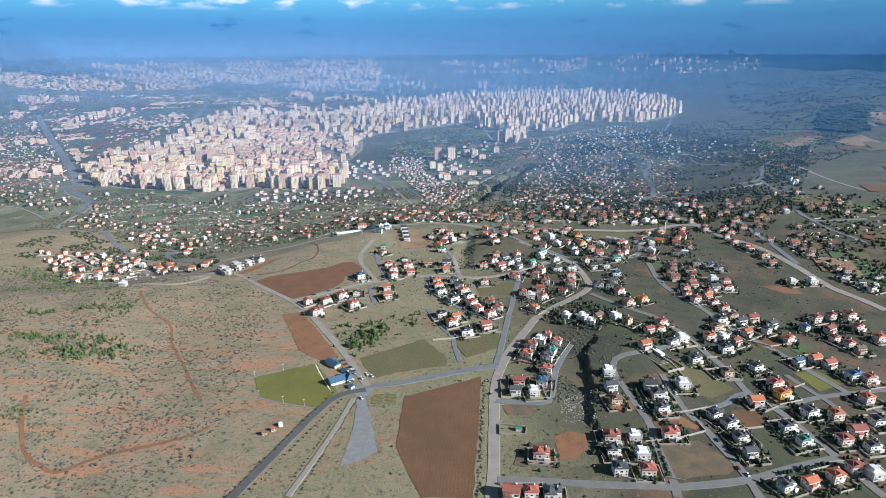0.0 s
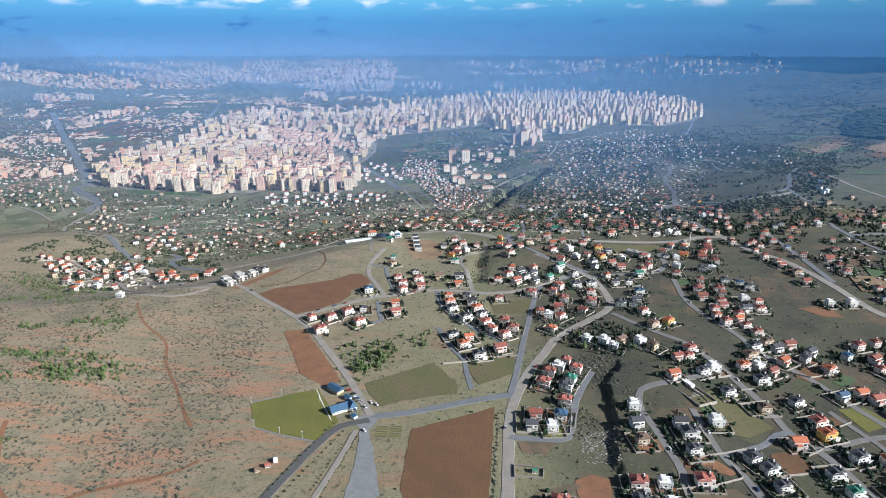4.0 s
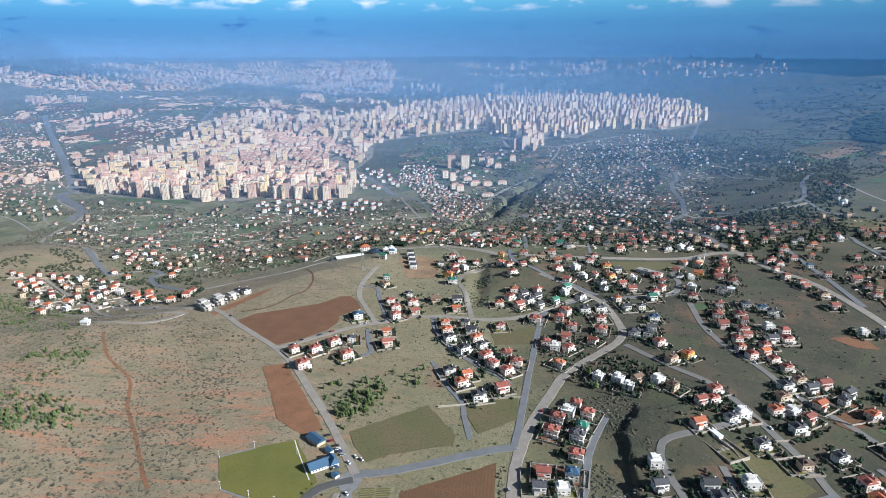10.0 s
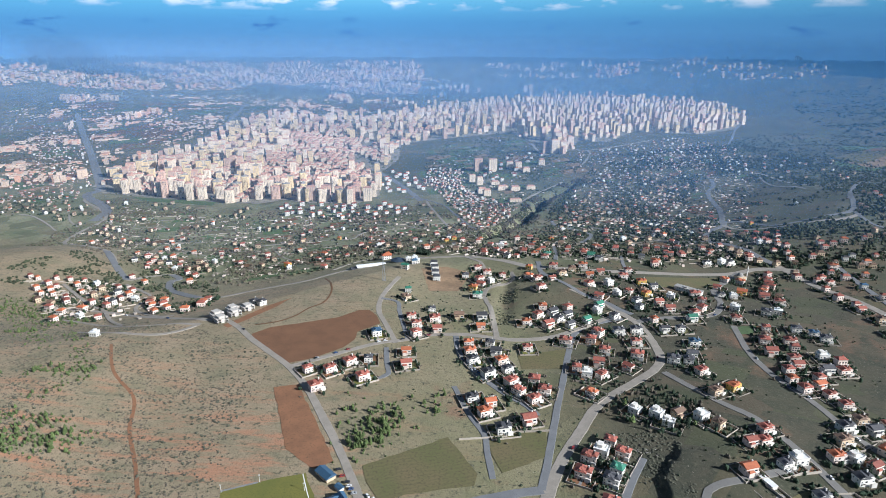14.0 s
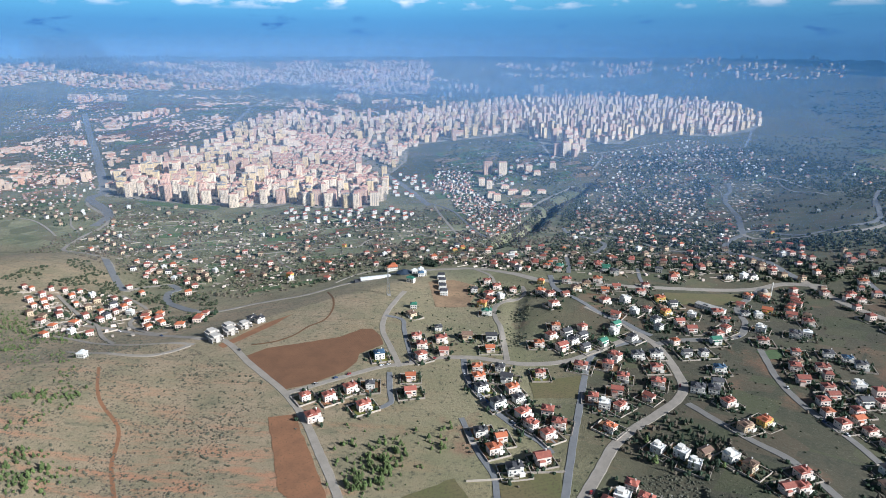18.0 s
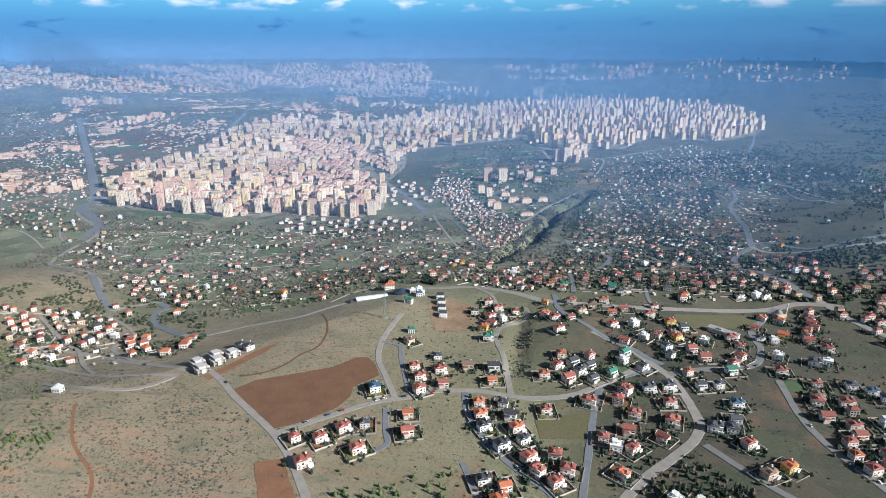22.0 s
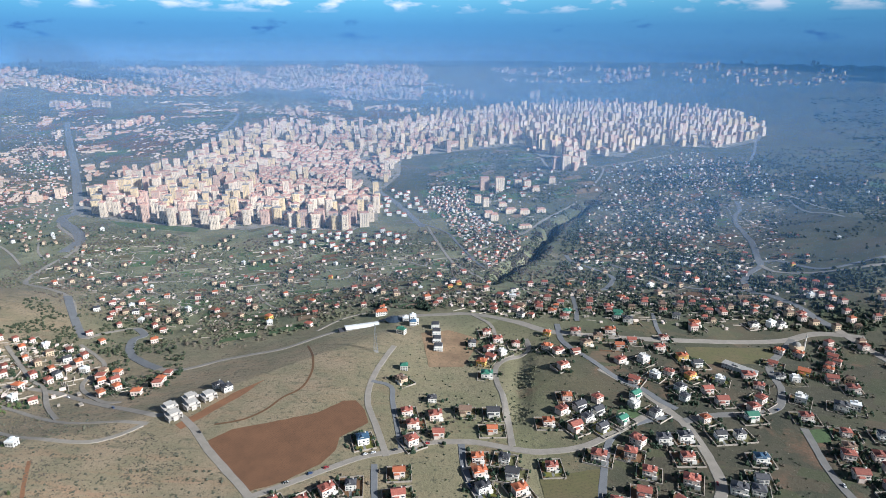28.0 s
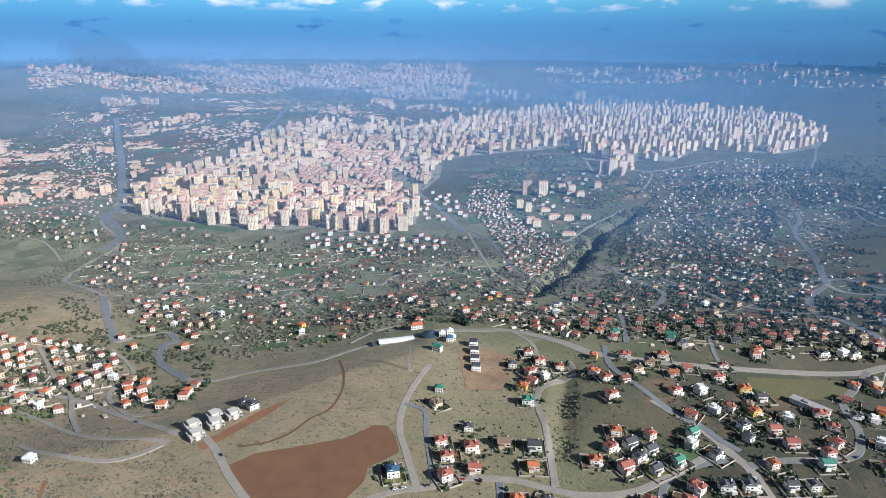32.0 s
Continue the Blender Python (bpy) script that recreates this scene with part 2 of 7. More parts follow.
CREAM = material("cream_render", (0.62, 0.48, 0.33), (0.54, 0.42, 0.30), 0.3, 0.8, vary=0.1)
GREY = material("raw_concrete", (0.38, 0.36, 0.34), (0.29, 0.28, 0.265), 0.4, 0.9, (2.0, (0.2, 0.19, 0.18), 0.5, 0.75), vary=0.1)
TILE_R = material("red_roof_tiles", (0.34, 0.112, 0.080), (0.25, 0.080, 0.060), 0.6, 0.8, (3.0, (0.15, 0.03, 0.024), 0.52, 0.75), 0.08, vary=0.25)
TILE_O = material("orange_roof_tiles", (0.47, 0.145, 0.065), (0.36, 0.11, 0.055), 0.6, 0.8, (3.0, (0.26, 0.07, 0.03), 0.52, 0.75), 0.08, vary=0.2)
TILE_D = material("dark_roof_tiles", (0.075, 0.075, 0.085), (0.052, 0.052, 0.06), 0.6, 0.7, (3.0, (0.035, 0.035, 0.04), 0.52, 0.75), 0.08, vary=0.3)
TILE_B = material("blue_roof_sheet", (0.06, 0.125, 0.21), (0.045, 0.10, 0.17), 0.5, 0.55, vary=0.2)
NAVY = material("navy_roof", (0.035, 0.055, 0.085), (0.025, 0.04, 0.065), 0.5, 0.6)
TILE_G = material("green_roof_sheet", (0.05, 0.20, 0.13), (0.04, 0.16, 0.11), 0.5, 0.6, vary=0.2)
TILE_T = material("brown_roof_tiles", (0.21, 0.135, 0.095), (0.15, 0.095, 0.07), 0.6, 0.8, (3.0, (0.10, 0.06, 0.045), 0.52, 0.75), 0.08, vary=0.25)
WHITE = material("white_sheet", (0.80, 0.80, 0.78), (0.70, 0.70, 0.69), 0.3, 0.7)
GLASS = material("window_glass", (0.035, 0.045, 0.06), (0.02, 0.028, 0.04), 0.5, 0.15)
PINE = material("pine_needles", (0.135, 0.180, 0.060), (0.075, 0.110, 0.038), 0.5, 0.9, vary=0.3)
CYPRESS = material("dark_conifer", (0.022, 0.042, 0.022), (0.014, 0.028, 0.014), 0.5, 0.9, vary=0.3)
SCRUB = material("bare_scrub", (0.135, 0.112, 0.084), (0.090, 0.078, 0.060), 0.2, 0.95)
HEATH = material("grey_heath", (0.115, 0.112, 0.080), (0.075, 0.078, 0.054), 0.2, 0.95)
ORCHARD = material("valley_orchard", (0.132, 0.128, 0.080), (0.082, 0.090, 0.054), 0.1, 0.95)
CITY_FLOOR = material("city_ground", (0.30, 0.265, 0.22), (0.22, 0.20, 0.165), 0.02, 0.95, (0.06, (0.075, 0.09, 0.05), 0.55, 0.62), patch=(0.34, 0.32, 0.30), patch_scale=0.03)
FAR_TAN = material("far_block_tan", (0.62, 0.36, 0.25), (0.50, 0.29, 0.20), 0.02, 0.9)
FAR_PALE = material("far_block_pale", (0.64, 0.49, 0.38), (0.52, 0.40, 0.31), 0.02, 0.9)
LEAF = material("garden_green", (0.058, 0.070, 0.038), (0.034, 0.045, 0.026), 0.1, 0.95)
BARK = material("bark", (0.10, 0.075, 0.055), (0.07, 0.05, 0.04), 2.0, 0.95)
ROCK = material("gorge_rock", (0.085, 0.075, 0.062), (0.045, 0.042, 0.036), 0.15, 0.95, bump=0.6)
BLOCKWORK = material("pale_blockwork", (0.56, 0.52, 0.47), (0.44, 0.41, 0.38), 0.4, 0.9, (2.0, (0.32, 0.30, 0.28), 0.5, 0.75))
STONE = material("pale_boulder", (0.36, 0.33, 0.29), (0.22, 0.20, 0.18), 0.6, 0.9)
BAND = material("shaded_window_band", (0.36, 0.33, 0.31), (0.26, 0.25, 0.25), 0.08, 0.6)
ROOF_P = material("faded_pink_roof", (0.60, 0.36, 0.28), (0.50, 0.29, 0.23), 0.05, 0.85)
WALL_T = material("plot_wall", (0.45, 0.39, 0.33), (0.34, 0.30, 0.26), 0.4, 0.9, vary=0.2)
TOWER_A = material("tower_render", (0.84, 0.70, 0.55), (0.75, 0.62, 0.49), 0.05, 0.85, vary=0.14)
TOWER_B = material("tower_cream", (0.80, 0.62, 0.38), (0.72, 0.55, 0.34), 0.05, 0.85, vary=0.14)
TOWER_C = material("tower_pink", (0.72, 0.50, 0.39), (0.64, 0.44, 0.35), 0.05, 0.85, vary=0.14)
CAR_PAINTS = [material(f"car_{n}", c, tuple(v * 0.9 for v in c), 1.0, 0.3) for n, c in
              (("white", (0.75, 0.75, 0.75)), ("black", (0.03, 0.03, 0.035)), ("red", (0.35, 0.03, 0.03)), ("silver", (0.42, 0.43, 0.45)), ("blue", (0.04, 0.08, 0.2)))]
RUBBER = material("rubber", (0.02, 0.02, 0.02), (0.03, 0.03, 0.03), 3.0, 0.9)
STEEL = material("galvanised_steel", (0.40, 0.41, 0.42), (0.30, 0.31, 0.32), 1.0, 0.5, metal=0.6)


def far_glow():
    """The sky and hazy mountains beyond the plain: a gradient by height with soft cloud."""
    m = bpy.data.materials.new("far_haze")
    m.use_nodes = True
    n, link = m.node_tree.nodes, m.node_tree.links.new
    n.remove(n["Principled BSDF"])
    geo = n.new("ShaderNodeNewGeometry")
    sep = n.new("ShaderNodeSeparateXYZ")
    link(geo.outputs["Position"], sep.inputs[0])
    rise = n.new("ShaderNodeMapRange")
    rise.inputs["From Min"].default_value, rise.inputs["From Max"].default_value = 100, 700
    link(sep.outputs["Z"], rise.inputs["Value"])
    ramp = n.new("ShaderNodeValToRGB")
    e = ramp.color_ramp.elements
    e[0].position, e[0].color = 0.10, (0.125, 0.29, 0.55, 1)
    e[1].position, e[1].color = 1.0, (0.21, 0.55, 0.74, 1)
    for at, c in ((0.25, (0.115, 0.28, 0.53)), (0.45, (0.100, 0.265, 0.50)), (0.62, (0.100, 0.285, 0.53)), (0.78, (0.125, 0.37, 0.60))):
        k = e.new(at)
        k.color = (*c, 1)
    link(rise.outputs[0], ramp.inputs[0])
    stretch = n.new("ShaderNodeMapping")
    stretch.inputs["Scale"].default_value = (0.0030, 0.0030, 0.0085)
    link(geo.outputs["Position"], stretch.inputs["Vector"])
    cloud = n.new("ShaderNodeTexNoise")
    cloud.inputs["Scale"].default_value, cloud.inputs["Detail"].default_value = 1.6, 9
    link(stretch.outputs[0], cloud.inputs["Vector"])

    def band(node_out, a, b, c, d):
        up, down = n.new("ShaderNodeMapRange"), n.new("ShaderNodeMapRange")
        for r, lo, hi in ((up, a, b), (down, d, c)):
            r.inputs["From Min"].default_value, r.inputs["From Max"].default_value = lo, hi
            link(node_out, r.inputs["Value"])
        x = n.new("ShaderNodeMath")
        x.operation = "MULTIPLY"
        link(up.outputs[0], x.inputs[0])
        link(down.outputs[0], x.inputs[1])
        return x.outputs[0]

    def times(p, q):
        x = n.new("ShaderNodeMath")
        x.operation = "MULTIPLY"
        link(p, x.inputs[0])
        link(q, x.inputs[1])
        return x.outputs[0]

    def over(fac, below, c):
        x = n.new("ShaderNodeMix")
        x.data_type = "RGBA"
        link(fac, x.inputs[0])
        link(below, x.inputs[6])
        x.inputs[7].default_value = rgb(c)
        return x.outputs[2]

    white = times(band(cloud.outputs[0], 0.50, 0.66, 0.95, 1.0), band(sep.outputs["Z"], 545, 600, 900, 1000))
    dark = times(band(cloud.outputs[0], 0.61, 0.72, 0.95, 1.0), band(sep.outputs["Z"], 360, 400, 470, 520))
    colour = over(white, over(dark, ramp.outputs[0], (0.055, 0.17, 0.42)), (0.66, 0.72, 0.83))
    dim = n.new("ShaderNodeMapRange")
    dim.inputs["From Min"].default_value, dim.inputs["From Max"].default_value = -800, 2600
    dim.inputs["To Min"].default_value, dim.inputs["To Max"].default_value = 1.06, 0.70
    link(sep.outputs["X"], dim.inputs["Value"])
    em = n.new("ShaderNodeEmission")
    link(dim.outputs[0], em.inputs[1])
    link(colour, em.inputs[0])
    link(em.outputs[0], n["Material Output"].inputs[0])
    return m


FAR = far_glow()


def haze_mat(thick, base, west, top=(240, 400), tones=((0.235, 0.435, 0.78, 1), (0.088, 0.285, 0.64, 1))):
    """A sheet coloured to imitate the basin's thin haze: mostly clear, bluish, thinning out with height."""
    m = bpy.data.materials.new("valley_haze_sheet")
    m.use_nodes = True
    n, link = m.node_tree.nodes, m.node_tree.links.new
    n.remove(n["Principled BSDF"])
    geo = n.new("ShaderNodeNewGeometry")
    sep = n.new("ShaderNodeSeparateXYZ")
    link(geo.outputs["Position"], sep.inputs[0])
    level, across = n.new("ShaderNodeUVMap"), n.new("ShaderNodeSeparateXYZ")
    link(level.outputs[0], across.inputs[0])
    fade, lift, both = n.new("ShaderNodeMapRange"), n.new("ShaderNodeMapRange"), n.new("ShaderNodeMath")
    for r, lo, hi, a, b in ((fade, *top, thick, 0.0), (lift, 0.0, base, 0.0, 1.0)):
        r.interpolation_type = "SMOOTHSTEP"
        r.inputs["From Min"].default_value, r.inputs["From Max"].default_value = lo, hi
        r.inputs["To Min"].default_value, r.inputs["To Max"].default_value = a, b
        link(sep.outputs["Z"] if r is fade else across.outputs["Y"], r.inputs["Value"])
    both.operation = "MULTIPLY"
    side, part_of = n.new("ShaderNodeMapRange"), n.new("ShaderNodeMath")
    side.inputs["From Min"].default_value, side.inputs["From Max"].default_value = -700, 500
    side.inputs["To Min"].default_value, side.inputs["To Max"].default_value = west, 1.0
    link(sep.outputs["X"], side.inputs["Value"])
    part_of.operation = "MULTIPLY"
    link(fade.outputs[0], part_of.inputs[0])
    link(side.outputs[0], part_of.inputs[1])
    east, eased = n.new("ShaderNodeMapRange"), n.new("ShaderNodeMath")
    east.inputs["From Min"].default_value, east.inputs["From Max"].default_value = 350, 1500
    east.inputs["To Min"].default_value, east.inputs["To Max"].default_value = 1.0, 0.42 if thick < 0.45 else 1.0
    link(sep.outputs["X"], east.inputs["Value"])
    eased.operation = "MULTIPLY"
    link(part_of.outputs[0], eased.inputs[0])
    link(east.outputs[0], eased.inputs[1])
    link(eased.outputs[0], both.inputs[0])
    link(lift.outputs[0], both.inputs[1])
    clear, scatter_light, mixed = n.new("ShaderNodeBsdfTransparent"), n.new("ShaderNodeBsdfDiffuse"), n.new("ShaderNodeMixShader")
    # the haze blue is the sheet's own colour, set deeper towards the east
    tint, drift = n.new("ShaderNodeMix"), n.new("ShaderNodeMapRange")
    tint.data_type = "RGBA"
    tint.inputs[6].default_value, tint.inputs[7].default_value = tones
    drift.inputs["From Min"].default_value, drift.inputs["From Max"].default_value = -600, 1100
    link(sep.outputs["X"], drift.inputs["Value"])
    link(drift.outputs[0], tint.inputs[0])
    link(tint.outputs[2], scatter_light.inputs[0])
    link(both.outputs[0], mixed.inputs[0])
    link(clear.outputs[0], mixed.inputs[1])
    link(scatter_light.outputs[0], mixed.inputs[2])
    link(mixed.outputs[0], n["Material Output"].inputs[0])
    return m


# ---- mesh helpers ----
def mesh_of(name, bm, mats):
    me = bpy.data.meshes.new(name)
    bm.to_mesh(me)
    bm.free()
    for m in mats if isinstance(mats, (list, tuple)) else (mats,):
        me.materials.append(m)
    return me


def raw_mesh(name, verts, tris, mats, mat_index=None):
    """A triangle mesh from arrays, quickly."""
    verts, tris = np.asarray(verts, np.float32), np.asarray(tris, np.int32)
    me = bpy.data.meshes.new(name)
    me.vertices.add(len(verts))
    me.vertices.foreach_set("co", verts.ravel())
    me.loops.add(tris.size)
    me.loops.foreach_set("vertex_index", tris.ravel())
    me.polygons.add(len(tris))
    me.polygons.foreach_set("loop_start", np.arange(0, tris.size, 3, dtype=np.int32))
    for m in mats if isinstance(mats, (list, tuple)) else (mats,):
        me.materials.append(m)
    if mat_index is not None:
        me.polygons.foreach_set("material_index", np.asarray(mat_index, np.int32))
    me.update(calc_edges=True)
    me.polygons.foreach_set("use_smooth", np.zeros(len(tris), bool))
    return me


def part(name, bm, mats, parent, label=""):
    """Links a bmesh (or a ready mesh) as one mesh object under a thing or a part."""
    me = bm if isinstance(bm, bpy.types.Mesh) else mesh_of(name, bm, mats)
    ob = new(name, me)
    ob.parent = parent
    return tagged(ob, label)


def box(bm, x0, x1, y0, y1, z0, z1, mat=0):
    v = [bm.verts.new(p) for p in ((x0, y0, z0), (x1, y0, z0), (x1, y1, z0), (x0, y1, z0), (x0, y0, z1), (x1, y0, z1), (x1, y1, z1), (x0, y1, z1))]
    for q in ((3, 2, 1, 0), (4, 5, 6, 7), (0, 1, 5, 4), (1, 2, 6, 5), (2, 3, 7, 6), (3, 0, 4, 7)):
        bm.faces.new([v[i] for i in q]).material_index = mat
    return bm


def solid(bm, low, high, mat=0):
    """A closed body between two loops of points."""
    a, b = [bm.verts.new(p) for p in low], [bm.verts.new(p) for p in high]
    k = len(a)
    bm.faces.new(a[::-1]).material_index = mat
    bm.faces.new(b).material_index = mat
    for i in range(k):
        bm.faces.new((a[i], a[(i + 1) % k], b[(i + 1) % k], b[i])).material_index = mat
    return bm


# ---- the lie of the land ----
def smooth(a, b, v):
    t = np.clip((v - a) / (b - a), 0.0, 1.0)
    return t * t * (3 - 2 * t)


def bump(x, y, cx, cy, rx, ry):
    return np.exp(-((x - cx) / rx) ** 2 - ((y - cy) / ry) ** 2)


RIM_X = [-1200, -450, -330, -220, -120, 0, 150, 300, 500, 800]
RIM_Y = [500, 690, 780, 890, 985, 1025, 1035, 1060, 1160, 1500]


GORGE_Y = [1230, 1294, 1363, 1518, 1647, 1757, 1890, 1995]
GORGE_X = [0, 18, 44, 99, 130, 160, 231, 304]


def gorge_x(y):
    return np.interp(y, GORGE_Y, GORGE_X)


def height(x, y):
    """The lie of the land: a plateau that falls over a rim into the valley, a rise beyond the city, the far slopes."""
    x, y = np.asarray(x, float), np.asarray(y, float)
    d = y - np.interp(x, RIM_X, RIM_Y)
    z = 30 - np.interp(d, [-120, -20, 60, 150, 250, 400, 700], [0, 4, 19, 35, 49, 76, 98])
    z = z + 14 * smooth(-250, -420, x) * smooth(820, 640, y) + 0.07 * np.maximum(0, -420 - x) * smooth(900, 500, y)
    z = z - 14 * bump(x, y, 370, 990, 150, 130) - 13 * bump(x, y, -25, 910, 85, 90) + 8 * bump(x, y, 215, 590, 90, 90)
    z = z + 42 * bump(x, y, -780, 1070, 190, 170)
    z = z - 26 * np.exp(-((x - gorge_x(y) - 5 * np.sin(y * 0.031) - 3 * np.sin(y * 0.083)) / 13) ** 2) * smooth(1190, 1330, y) * smooth(2040, 1850, y)
    z = z + 68 * smooth(1900, 2800, y + 0.35 * x)
    edge = np.interp(y, [396, 421, 446, 468, 488, 529, 546, 566], [117, 119, 124, 130, 133, 134, 149, 157]) + 1.6 * np.sin(y * 0.31) + 1.1 * np.sin(y * 0.83)
    z = z + 4.6 * smooth(-1.2, 1.4, x - edge) * smooth(393, 421, y) * smooth(571, 546, y) * smooth(250, 175, x)
    z = z + 6 * bump(x, y, 97, 885, 36, 42) - 4.5 * np.exp(-((x - (32 + 0.06 * (y - 850))) / 9) ** 2) * smooth(765, 800, y) * smooth(970, 930, y)
    z = z + 46 * bump(x, y, 1750, 2650, 420, 130) + 58 * bump(x, y, 2350, 3150, 520, 150) + 34 * bump(x, y, 1500, 2150, 260, 100) - 22 * bump(x, y, 1500, 2420, 420, 70)
    r = np.hypot(x, y - 100)
    return z + 225 * np.maximum(0, (r - 3800) / 1050) ** 1.2


def lines(*runs):
    return np.unique(np.concatenate([np.arange(a, b + 0.1, s) for a, b, s in runs]))


GX = lines((-4900, -1400, 140), (-1400, -640, 20), (-640, 104, 8), (104, 160, 2), (160, 640, 8), (640, 1400, 20), (1400, 2900, 40), (2900, 4900, 140))
GY = lines((-900, 180, 60), (180, 1240, 8), (1240, 2240, 20), (2240, 3900, 36), (3900, 5000, 60))
GZ = height(GX[None, :], GY[:, None])


def ground(x, y):
    """Height of the built ground sheet at a place."""
    i = int(np.clip(np.searchsorted(GX, x) - 1, 0, len(GX) - 2))
    j = int(np.clip(np.searchsorted(GY, y) - 1, 0, len(GY) - 2))
    u, v = (x - GX[i]) / (GX[i + 1] - GX[i]), (y - GY[j]) / (GY[j + 1] - GY[j])
    a, b, c, d = GZ[j, i], GZ[j, i + 1], GZ[j + 1, i], GZ[j + 1, i + 1]
    return float(a + u * (b - a) + v * (d - b) if u >= v else a + v * (c - a) + u * (d - c))


def build_ground():
    xs, ys = np.meshgrid(GX, GY)
    verts = np.stack([xs, ys, GZ], -1).reshape(-1, 3)
    w = len(GX)
    j, i = np.meshgrid(np.arange(len(GY) - 1), np.arange(w - 1), indexing="ij")
    keep = np.hypot(xs[1:, 1:], ys[1:, 1:] - 100) < 4900
    a = (j * w + i)[keep]
    tris = np.concatenate([np.stack([a, a + 1, a + w + 1], -1), np.stack([a, a + w + 1, a + w], -1)])
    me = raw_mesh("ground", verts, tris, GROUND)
    me.polygons.foreach_set("use_smooth", np.ones(len(tris), bool))
    tagged(new("ground", me), "dry olive and brown grassland over plateau and valley", "ground", kind="structure")


def build_backdrop():
    bm = bmesh.new()
    ring = []
    for k in range(61):
        a = radians(32 + 120 * k / 60)
        x, y = 4870 * math.cos(a), 100 + 4870 * math.sin(a)
        ring.append([bm.verts.new((x, y, z)) for z in (-120, 150, 300, 420, 560, 730)])
    for p, q in zip(ring, ring[1:]):
        for s in range(5):
            bm.faces.new((p[s], p[s + 1], q[s + 1], q[s]))
    tagged(new("backdrop", mesh_of("backdrop", bm, FAR)), "hazy blue mountains and sky with low white cloud", "sky", kind="structure")


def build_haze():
    """Tinted sheets that stand in for the haze over the city basin, a few from the valley to the plain; each starts at
    the ground and thickens upwards.
    """
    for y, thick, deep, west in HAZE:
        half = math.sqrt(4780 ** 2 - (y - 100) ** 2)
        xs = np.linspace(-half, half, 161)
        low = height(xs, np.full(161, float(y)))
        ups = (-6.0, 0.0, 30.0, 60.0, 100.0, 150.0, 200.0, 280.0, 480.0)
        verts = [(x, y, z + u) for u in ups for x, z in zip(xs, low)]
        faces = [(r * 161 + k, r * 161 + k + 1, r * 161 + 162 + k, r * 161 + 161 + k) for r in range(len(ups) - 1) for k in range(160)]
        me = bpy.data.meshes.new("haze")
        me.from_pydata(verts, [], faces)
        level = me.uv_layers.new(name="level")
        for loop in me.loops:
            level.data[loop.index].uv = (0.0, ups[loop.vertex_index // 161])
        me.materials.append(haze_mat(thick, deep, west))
        tagged(new("backdrop", me), "see-through blue sheet standing in for haze over the city basin", "haze", kind="structure")
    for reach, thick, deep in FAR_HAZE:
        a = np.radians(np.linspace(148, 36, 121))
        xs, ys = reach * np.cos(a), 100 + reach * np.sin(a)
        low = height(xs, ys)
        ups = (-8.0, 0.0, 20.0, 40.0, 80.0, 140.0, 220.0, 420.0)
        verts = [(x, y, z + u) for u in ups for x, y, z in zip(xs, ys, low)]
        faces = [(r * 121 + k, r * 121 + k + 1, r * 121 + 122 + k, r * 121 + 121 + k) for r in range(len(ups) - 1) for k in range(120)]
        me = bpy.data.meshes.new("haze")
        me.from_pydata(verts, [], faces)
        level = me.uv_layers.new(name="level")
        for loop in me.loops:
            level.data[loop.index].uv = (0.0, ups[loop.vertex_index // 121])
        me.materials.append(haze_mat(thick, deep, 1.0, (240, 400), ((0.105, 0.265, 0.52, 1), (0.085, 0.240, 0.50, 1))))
        tagged(new("backdrop", me), "denser blue sheet standing in for haze at the edge of the plain", "haze", kind="structure")


# sheets imitating haze: distance, thickness, fade-in height, share in the west
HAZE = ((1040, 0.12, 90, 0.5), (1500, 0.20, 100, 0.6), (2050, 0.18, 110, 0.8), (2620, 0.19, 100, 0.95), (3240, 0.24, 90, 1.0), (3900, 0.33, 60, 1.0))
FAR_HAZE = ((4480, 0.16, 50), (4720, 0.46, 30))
build_ground()
build_backdrop()
build_haze()

